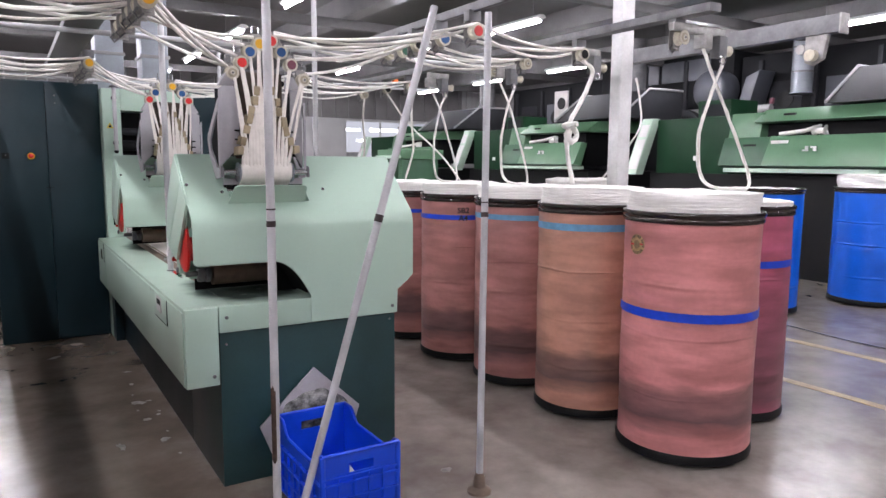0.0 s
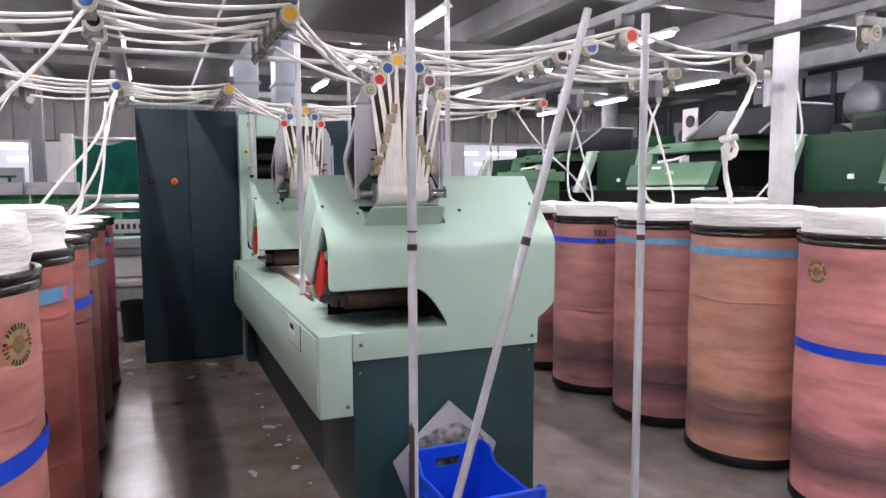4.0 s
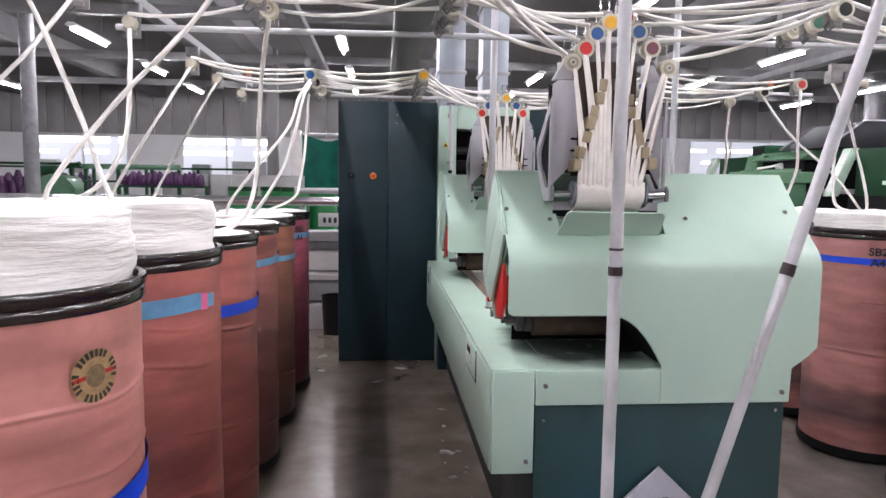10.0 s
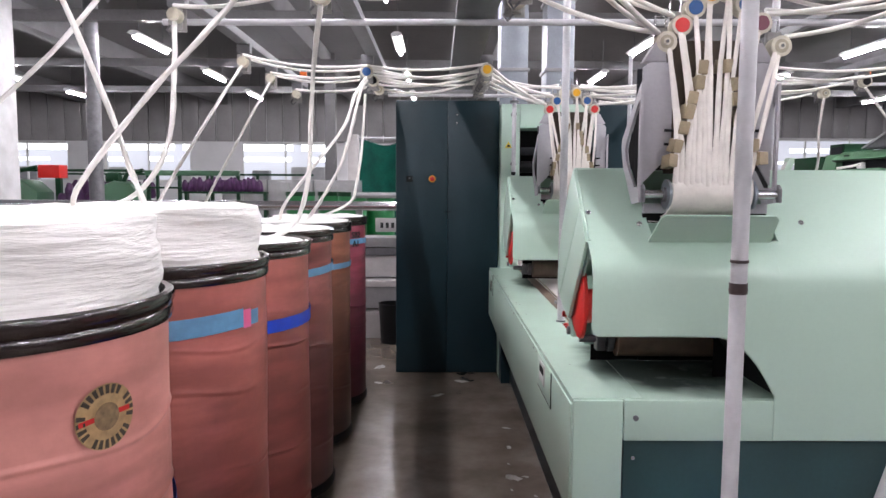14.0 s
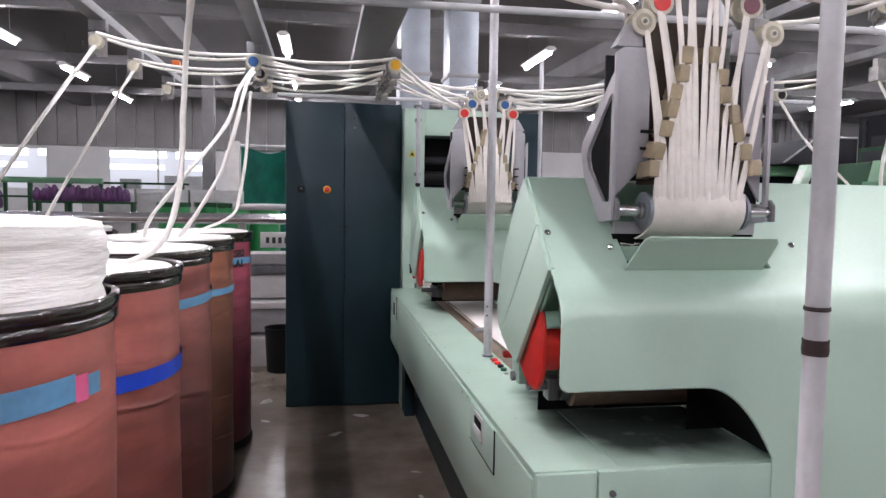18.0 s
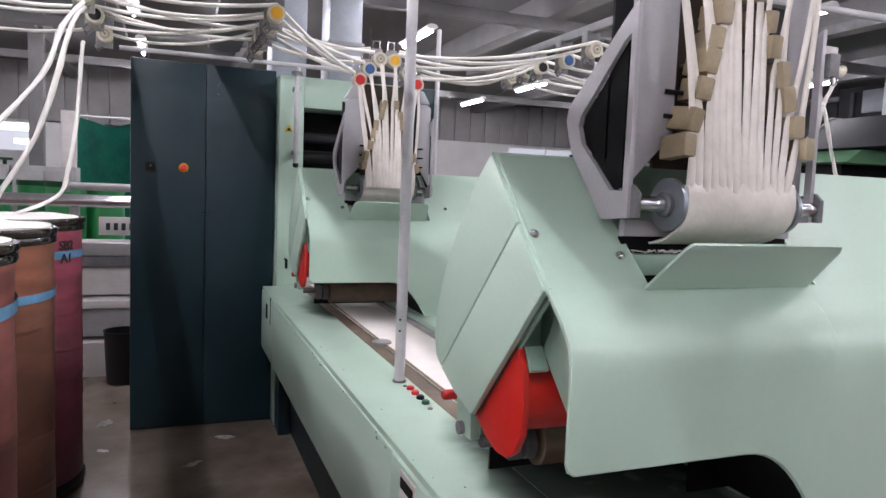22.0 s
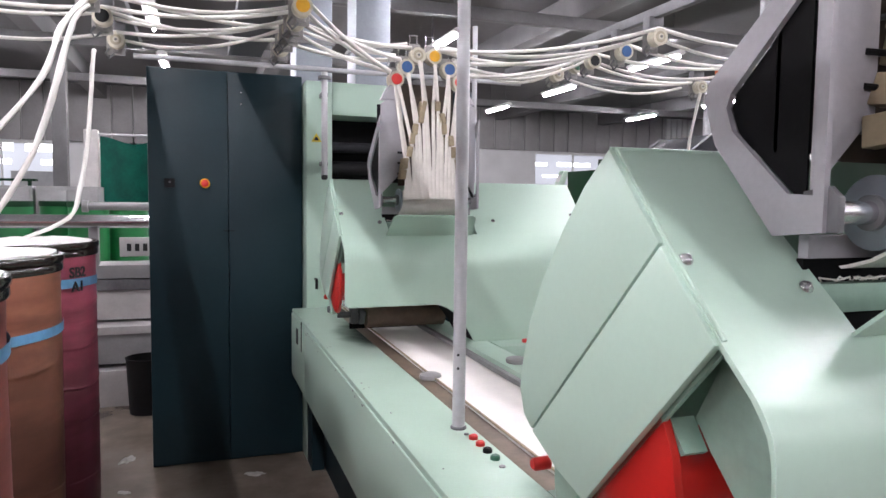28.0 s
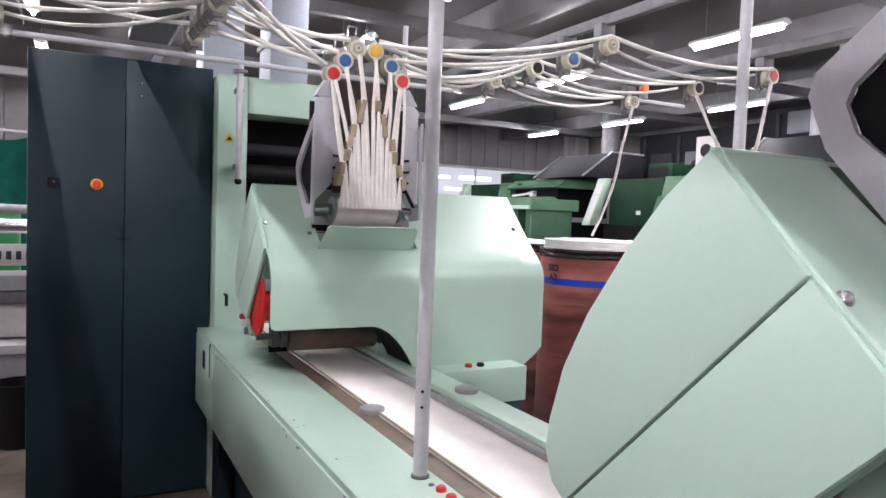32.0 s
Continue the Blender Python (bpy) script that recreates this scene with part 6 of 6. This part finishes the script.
def card_machine(y0):
    """Green spinning preparation machine: slanted front flap, dark mouth, side walls, grey hood."""
    c = thing("green_machine", "green textile machine with a slanted front flap and grey hood", "machine", "green machines in a row", at=pose(8.67, y0, 0))

    def piece(name, shape, material, label="", bevel=0.0, smooth=None):
        """The machine is drawn at a smaller size and enlarged here."""
        shape.v = [(1.366 * x, 1.366 * y, max(0.0, 1.366 * z - 0.5406)) for x, y, z in shape.v]
        return part(name, shape, material, c, label, bevel, smooth)

    A, B = -2.72, -1.02
    piece("base", Shape().box(0.18, 1.6, A, 0.0, 0.0, 1.38), BLACK, "dark lower machine frame")
    piece("front_flap", Shape().prism([(-0.08, 1.47), (0.06, 1.45), (0.16, 1.74), (0.06, 1.755)], "y", A, B - 0.55), GREEN_LT, "light green slanted flap", bevel=0.012)
    piece("front_flap", Shape().prism([(0.02, 1.47), (0.16, 1.45), (0.24, 1.74), (0.12, 1.752)], "y", B - 0.545, B), GREEN, "green flap", bevel=0.012)
    piece("sill", Shape().box(-0.02, 0.2, A + 0.1, B - 0.1, 1.405, 1.445), PALE, bevel=0.004)
    piece("mouth", Shape().box(0.32, 1.3, A + 0.2, B - 0.35, 1.46, 1.92), DARK)
    piece("upper_front", Shape().prism([(0.14, 1.90), (0.34, 2.03), (1.2, 2.06), (1.2, 1.90), (0.22, 1.885)], "y", A, B - 0.3), GREEN_LT, bevel=0.012)
    piece("upper_side", Shape().prism([(0.20, 1.745), (0.34, 1.745), (0.40, 2.0), (0.26, 2.0)], "y", B - 0.34, B + 0.02), GREEN_LT, bevel=0.01)
    piece("side_wall", Shape().box(0.24, 1.6, B + 0.03, -0.03, 1.36, 1.985), GREEN_DK, "dark green side wall", bevel=0.014)
    piece("side_strip", Shape().prism([(-0.10, 1.36), (0.02, 1.36), (0.28, 2.0), (0.16, 2.0)], "y", -0.03, 0.13), PALE, "pale green edge strip", bevel=0.006)
    piece("strip_inset", Shape().prism([(-0.085, 1.42), (-0.075, 1.42), (0.06, 1.76), (0.05, 1.76)], "y", -0.02, 0.10), WHITE)
    piece("wall_badge", Shape().box(0.232, 0.239, -0.62, -0.55, 1.52, 1.57), WHITE)
    piece("top_block", Shape().box(0.8, 1.3, -0.58, -0.14, 1.985, 2.22), GREEN_DK, bevel=0.014)
    piece("top_window", Shape().box(0.79, 0.799, -0.52, -0.20, 2.04, 2.17), HOOD)
    piece("hood", Shape().prism([(0.26, 2.05), (1.4, 2.05), (1.4, 2.42), (0.78, 2.42)], "y", A - 0.45, B - 0.95), HOOD, "dark grey sloping hood", bevel=0.01)
    piece("duct", Shape().tube([(1.75, A + 0.7, 2.0), (1.75, A + 0.7, 3.6)], 0.15, 18), GREY_DK, smooth=40)
    for k, q in enumerate((0.0, 0.075)):
        piece("badge", Shape().box(-0.036, -0.022, B - 0.98 - q, B - 0.955 - q, 1.605, 1.65), WHITE)
        piece("badge", Shape().box(-0.036, -0.022, B - 0.955 - q, B - 0.93 - q, 1.605 + 0.03 * k, 1.62 + 0.03 * k), WHITE)
    for z0, z1 in ((1.45, 1.64), (1.70, 1.73), (1.79, 1.93)):
        u = 0.26 / 0.64
        piece("strip_label", Shape().prism([(-0.106 + (z0 - 1.36) * u, z0), (-0.098 + (z0 - 1.36) * u, z0), (-0.098 + (z1 - 1.36) * u, z1), (-0.106 + (z1 - 1.36) * u, z1)], "y", -0.01, 0.10), WHITE, "white label on the edge strip")
    piece("reel", Shape().tube([(0.30, B - 0.95, 1.80), (0.30, B - 0.93, 1.80), (0.30, B - 0.86, 1.80), (0.30, B - 0.84, 1.80)], [0.055, 0.03, 0.03, 0.055], 16), COTTON, "white trumpet reel", smooth=40)
    piece("reel_leg", Shape().tube([(0.30, B - 0.95, 1.80), (0.28, B - 1.0, 1.70)], 0.014, 8), WHITE)
    for ya in (A - 0.45, B - 0.95):
        piece("hood_edge", Shape().tube([(0.25, ya, 2.06), (0.77, ya, 2.43), (1.4, ya, 2.43)], 0.014, 8), BENCH)
    piece("name_plate", Shape().box(0.02, 0.035, B - 0.75, B - 0.58, 1.68, 1.71), WHITE)
    for z in (1.54, 1.66):
        piece("grip", Shape().box(0.085, 0.10, B - 0.38, B - 0.24, z, z + 0.02), BLACK)
    piece("grip", Shape().box(0.20, 0.215, B - 0.7, B - 0.58, 1.955, 1.975), BLACK)
    piece("cotton_feed", Shape().tube([(0.36, B - 0.9, 1.86), (0.2, B - 0.8, 1.80), (0.08, B - 0.62, 1.77)], 0.02, 8), SLIVER, smooth=60)
    return c


cm = card_machine(7.84)
for y0 in (12.97, 18.1):
    copy_thing(cm, pose(8.67, y0, 0))
low = thing("low_green_machine", "low light green machine with open bays", "machine")
part("top", Shape().box(6.9, 7.9, 12.45, 13.5, 1.55, 1.74), GREEN_LT, low, bevel=0.015)
for y in (12.5, 12.9, 13.3):
    part("post", Shape().box(6.95, 7.8, y, y + 0.16, 0.0, 1.55), GREEN, low, bevel=0.01)
part("back", Shape().box(7.5, 7.6, 12.66, 13.3, 0.0, 1.549), DARK, low)
part("rim", Shape().box(6.86, 6.9, 12.45, 13.5, 1.56, 1.62), PALE, low, bevel=0.004)
# tall grey plant behind them
for x, y, w, d, h in ((11.9, -2.0, 1.6, 3.4, 3.5), (11.8, 1.5, 1.7, 3.3, 3.6), (11.9, 4.9, 1.6, 3.5, 3.45), (11.8, 8.5, 1.7, 3.4, 3.6), (11.9, 12.0, 1.6, 3.3, 3.4)):
    t = thing("tall_plant_unit", "dark grey tall machine unit behind the green machines", "machine", "tall grey units")
    part("body", Shape().box(x, x + w, y, y + d, 0, h), UNIT, t, bevel=0.02)
    for k in range(3):
        ya = y + 0.25 + 1.02 * k
        part("panel", Shape().box(x - 0.02, x, ya, ya + 0.62, 2.35, 2.95), HOOD if k != 1 else PANEL_B, t, bevel=0.01)
        part("dial", Shape().tube([(x - 0.02, ya + 0.3, 2.62), (x - 0.035, ya + 0.3, 2.62)], 0.15, 20), BLACK, t, smooth=40)
        part("rib", Shape().box(x - 0.06, x, ya + 0.75, ya + 0.83, 1.2, h - 0.1), HOOD, t, bevel=0.01)
    part("fan_casing", Shape().tube([(x - 0.5, y + 0.7, 2.1), (x - 0.02, y + 0.7, 2.1)], 0.42, 26), HOOD, t, smooth=40)
t = thing("plant_pipework", "grey ducts, fan casing and pipes before dark plant units", "pipework")
part("round_duct", Shape().tube([(11.5, 6.98, 2.66), (11.5, 6.98, 2.70), (11.5, 6.98, TOP)], [0.19, 0.165, 0.165], 24), DUCT, t, "blue-grey round sheet duct", smooth=40)
for z in (3.0, 3.4):
    part("duct_band", Shape().tube([(11.5, 6.98, z), (11.5, 6.98, z + 0.03)], 0.172, 24), GREY_DK, t, smooth=40)
part("duct_valve", Shape().tube([(11.30, 6.86, 3.33), (11.18, 6.86, 3.33)], 0.075, 18), BENCH_W, t, smooth=40)
part("tank", Shape().tube([(11.35, 8.72, 2.86), (11.42, 8.72, 2.86), (11.82, 8.72, 2.86)], [0.30, 0.36, 0.36], 28), PANEL_B, t, "round grey fan casing", smooth=50)
part("chute", Shape().prism([(7.66, 3.12), (7.92, 3.02), (8.10, 2.45), (7.86, 2.45)], "x", 11.35, 11.82), PANEL_B, t, "sloping grey chute", bevel=0.02)
part("pipe", Shape().tube([(11.5, 7.5, 2.46), (11.5, 9.3, 2.46)], 0.07, 14), BENCH, t, smooth=40)
part("pipe", Shape().tube([(11.55, 7.5, 2.30), (11.55, 9.3, 2.30)], 0.04, 12), PANEL_B, t, smooth=40)
for y in (7.6, 9.2):
    part("pipe_stand", Shape().box(11.46, 11.60, y - 0.04, y + 0.04, 0.0, 2.40), UNIT, t)
part("valve", Shape().box(11.46, 11.52, 7.46, 7.52, 2.53, 2.63), CAPPURPLE, t, bevel=0.01)
for y in (9.0, 9.62, 10.24, 10.86):
    part("wall_panel", Shape().box(11.77, 11.80, y, y + 0.54, 3.12, 3.52), PANEL_B, t, "blue-grey panel", bevel=0.01)
part("wall_panel", Shape().box(11.84, 11.87, 13.02, 13.56, 2.50, 3.24), BENCH_W, t, "white panel with a black dial", bevel=0.01)
part("panel_dial", Shape().tube([(11.84, 13.29, 2.94), (11.82, 13.29, 2.94)], 0.14, 22), BLACK, t, smooth=40)
sliver_can(6.72, 4.42, BLUE_CAN, 0.0, "bright blue plastic can with a dark rim", 0, (), None, None, "blue cans", big=1.2, seed=21)
sliver_can(8.12, 4.0, BLUE_CAN, 0.14, "bright blue plastic can full of cotton", 0, (), None, None, "blue cans", big=1.3, seed=22)

# ---- draw frame line beyond the cabinet ----
df = thing("draw_frame", "long grey and white draw frame with a polished rod", "machine")
part("rod", Shape().tube([(-4.5, 7.95, 1.262), (0.6, 7.95, 1.262)], 0.045, 20), CHROME, df, "long polished metal rod", smooth=40)
part("feed_roller", Shape().tube([(-0.46, 8.3, 1.36), (-0.42, 8.3, 1.36), (-0.419, 8.3, 1.36), (0.6, 8.3, 1.36)], [0.045, 0.045, 0.03, 0.03], 18), BENCH, df, "grey roller with an end cap", smooth=40)
part("upper_beam", Shape().box(-4.6, 0.6, 8.0, 8.35, 0.86, 0.955), BENCH, df, bevel=0.008)
part("middle_beam", Shape().box(-4.6, 0.6, 8.02, 8.35, 0.775, 0.855), GREY_DK, df, bevel=0.008)
part("white_panel", Shape().box(-4.6, 0.6, 8.06, 8.4, 0.56, 0.77), BENCH_W, df, bevel=0.006)
part("lower_shelf", Shape().box(-4.6, 0.6, 7.86, 8.4, 0.49, 0.545), BENCH_W, df, bevel=0.006)
part("lower_panel", Shape().box(-4.6, 0.6, 7.9, 8.4, 0.28, 0.488), BENCH, df, bevel=0.006)
part("foot_plate", Shape().box(-4.6, 0.6, 7.82, 8.4, 0.0, 0.25), BENCH_W, df, bevel=0.006)
part("name_plate", Shape().box(-0.22, 0.3, 8.3, 8.34, 0.99, 1.13), BENCH_W, df, bevel=0.004)
for k in range(6):
    part("plate_mark", Shape().box(-0.17 + 0.055 * k, -0.14 + 0.055 * k, 8.296, 8.299, 1.03, 1.085), INK, df)
for x in (-4.2, -2.9, -1.6, -0.35):
    part("rod_holder", Shape().box(x - 0.03, x + 0.03, 7.97, 8.06, 0.95, 1.24), BENCH, df, bevel=0.006)
bx = thing("waste_bin", "black round waste bin on the floor", "bin")
part("bin_body", Shape().lathe([(0.115, 0.0), (0.133, 0.36), (0.137, 0.37), (0.129, 0.37), (0.11, 0.02)], 28, (0.0, 7.66, 0), close=False), BLACK, bx, smooth=40)
part("bin_bottom", Shape().lathe([(0.114, 0.0), (0.114, 0.01)], 28, (0.0, 7.66, 0)), BLACK, bx)

# ---- far left: curtain, green cans, tables of purple bobbins ----
rows = []
for i in range(25):
    v = i / 24
    row = []
    for j in range(41):
        u = j / 40
        fold = 0.09 * math.sin(7 * (u + 0.8 * v) + 1.5 * math.sin(3 * v)) + 0.03 * math.sin(17 * (u - 0.3 * v)) + 0.03 * noise.noise(Vector((u * 3, v * 5, 0)))
        row.append((-0.97 + 1.44 * u, 13.6 + fold, 2.27 * v - 0.09 * v * math.sin(u * 5.2) ** 2))
    rows.append(row)
tagged(part("green_curtain", Shape().sheet(rows, (0, 0.008, 0)), CURTAIN, smooth=60), "dark green hanging tarpaulin curtain", "curtain")
post = setting("column_post", Shape().box(-1.18, -1.0, 13.56, 13.74, 0, 2.36), BENCH_W, "white post beside the green curtain", "post", bevel=0.008)
rail("curtain_rail", [(-1.0, 13.65, 2.30), (0.6, 13.65, 2.30)], 0.02, "grey rail over the curtain")
for i, (x, y) in enumerate(((-1.55, 11.2), (-0.80, 11.1), (-0.42, 11.3), (-1.18, 11.7))):
    t = thing("green_can", "bright green plastic can with a dark rim", "can", "green cans", at=(x, y, 0))
    part("can_body", shared("green_body", lambda: Shape().lathe([(0.2, 0.0), (0.205, 0.3), (0.2, 0.34), (0.205, 0.7), (0.2, 1.33)], 32), GCAN), None, t)
    part("can_rim", shared("green_rim", lambda: Shape().lathe([(0.205, 1.31), (0.212, 1.33), (0.208, 1.37), (0.19, 1.37)], 32), GREEN_DK), None, t)
for i, x in enumerate((-3.1, -2.35, -1.6)):
    t = thing("grey_cabinet", "grey steel cabinet with two doors", "cabinet", "grey cabinets")
    part("body", Shape().box(x, x + 0.72, 12.6, 13.1, 0, 1.55), BENCH, t, bevel=0.008)
    for k in (0, 1):
        part("door", Shape().box(x + 0.03 + 0.34 * k, x + 0.35 + 0.34 * k, 12.575, 12.6, 0.1, 1.5), BENCH, t, bevel=0.006)


def long_frame(x, y, w, n):
    t = thing("spinning_frame", "long green spinning frame with purple bobbins", "machine", "far spinning frames")
    part("bed", Shape().box(x, x + w, y, y + 0.5, 0.0, 1.0), GREEN_DK, t, bevel=0.01)
    part("top_rail", Shape().box(x, x + w, y + 0.1, y + 0.3, 1.66, 1.70), GREEN_DK, t, bevel=0.006)
    for k in range(n):
        xx = lerp(x + 0.1, x + w - 0.1, k / (n - 1))
        part("stand", Shape().box(xx - 0.025, xx + 0.025, y + 0.15, y + 0.22, 1.0, 1.66), GREEN_DK, t)
    sh = Shape()
    for k in range(int(w / 0.14)):
        if (k // 7) % 4 == 1:
            for q in range(3):
                u = 0.04 * math.sin(k * 2.1 + q * 4)
                sh.lathe([(0.06, 0), (0.075, 0.06), (0.07, 0.28), (0.03, 0.36 + u)], 8, (x + 0.1 + 0.14 * k + 0.05 * q, y + 0.05 + 0.12 * q, 1.0 + 0.09 * q))
    tagged(part("bobbin_stock", sh, PURPLE, t, "rows of dark purple bobbins", smooth=50), kind="stuff")


def frame_end(x, y, w, h, arm):
    """Gear end of a spinning frame: rounded green casing, a short arm and a motor."""
    t = thing("frame_gear_end", "green rounded gear end of a spinning frame", "machine", "gear ends of the frames")
    part("casing", Shape().prism([(x, 0), (x + w, 0), (x + w, h * 0.86), (x + w * 0.8, h * 0.97), (x + w * 0.4, h), (x, h * 0.93)], "y", y, y + 0.5), GREEN, t, bevel=0.03)
    part("arm", Shape().tube([(x + w * 0.5, y + 0.2, h - 0.02), (x + w * 0.6, y + 0.2, h + 0.10), (x + w * 0.6 + arm, y + 0.2, h + 0.16)], 0.035, 10), GREEN_DK, t, smooth=40)
    part("motor", Shape().tube([(x + w * 0.2, y + 0.1, h + 0.05), (x + w * 0.5, y + 0.1, h + 0.05)], 0.075, 16), GREEN_DK, t, smooth=40)


frame_end(-6.7, 11.9, 1.0, 1.56, 0.3)
frame_end(-4.78, 11.9, 0.62, 1.52, 0.25)
t = thing("bobbin_creel", "green bobbin creel rail with purple bobbins", "machine")
part("rail", Shape().box(-4.1, -2.65, 12.0, 12.08, 1.60, 1.68), GREEN, t, bevel=0.01)
part("lower_rail", Shape().box(-4.1, -2.65, 12.0, 12.08, 1.40, 1.43), GREEN_DK, t, bevel=0.008)
for x in (-4.08, -3.6, -3.1, -2.7):
    part("post", Shape().box(x, x + 0.05, 12.02, 12.07, 0.0, 1.60), GREEN_DK, t)
for k in range(34):
    x, q = -3.44 + 0.070 * (k % 17), k // 17
    me = shared("bobbin_%d" % (k % 4), lambda: Shape().lathe([(0.028, 0), (0.046, 0.02), (0.044, 0.12 + 0.015 * (k % 4)), (0.018, 0.16 + 0.02 * (k % 4))], 10), PURPLE, 50)
    part("bobbin", me, None, t, at=pose(x + rng.uniform(-0.015, 0.015), 11.90 + 0.06 * q, 1.36, rng.uniform(-9, 9), rng.uniform(-12, 12), 0))
part("bobbin_shelf", Shape().box(-3.5, -2.2, 11.86, 12.0, 1.33, 1.36), GREEN_DK, t)
for x in (-3.45, -2.25):
    part("shelf_leg", Shape().box(x, x + 0.04, 11.88, 11.98, 0.0, 1.33), GREEN_DK, t)
long_frame(-10.5, 12.2, 6.2, 6)
long_frame(-7.6, 15.6, 5.4, 6)
t = thing("red_box", "red box on the far spinning frame", "box")
part("box_body", Shape().box(-5.70, -5.37, 11.95, 12.2, 1.555, 1.755), RED, t, bevel=0.01)
t = thing("notice", "yellow notice board with black writing on a column", "sign")
part("board", Shape().box(-5.27, -4.86, 9.575, 9.597, 2.12, 2.52), WARN, t)
for k in range(4):
    part("writing", Shape().box(-5.22, -4.92 - 0.05 * (k % 2), 9.571, 9.574, 2.44 - 0.05 * k, 2.455 - 0.05 * k), INK, t)
part("pictogram", Shape().prism([(-5.18, 2.15), (-5.10, 2.15), (-5.08, 2.20), (-5.0, 2.23), (-5.02, 2.25), (-5.12, 2.24), (-5.17, 2.21)], "y", 9.571, 9.574), INK, t)
# air ducts high up
for x in (0.95, 1.35):
    t = thing("air_duct", "grey upright sheet metal air duct behind the cabinet", "duct", "air ducts")
    part("duct_body", Shape().box(x, x + 0.24, 7.4, 7.7, 2.0, TOP - 0.01), DUCT, t, bevel=0.01)
    for z in (2.45, 3.05, 3.65):
        part("duct_flange", Shape().box(x - 0.015, x + 0.255, 7.385, 7.715, z, z + 0.03), BENCH, t, bevel=0.004)

# ---- worn paint lines and a cable in the aisle beyond the cans ----
for x, w, y0, y1 in ((4.69, 0.04, -1.0, 3.1), (5.77, 0.045, -1.0, 3.7)):
    setting("floor_line", Shape().box(x - w, x + w, y0, y1, 0.0, 0.002), LINE, "worn pale yellow line painted on the floor", "floor line")
t = thing("floor_cable", "thin grey-green cable lying on the floor", "cable")
part("wire", Shape().tube([(6.2 + 0.05 * math.sin(k * 0.9), 4.4 - 0.25 * k, 0.008) for k in range(16)], 0.007, 6), GREY_DK, t, smooth=50)

# ---- upright sheets above the windows ----
panels = {z: Shape().box(-0.214, 0.214, -0.05, -0.004, z + 0.03, TOP - 0.01).mesh("sheet_panel", WALLP, 0.006) for z in (WZ1, 2.80)}
for k in range(66):
    x = X0 + 0.23 + 0.452 * k
    part("sheet_panel", panels[WZ1 if x < 5 else 2.80], None, wall_north, at=(x, Y1, 0))
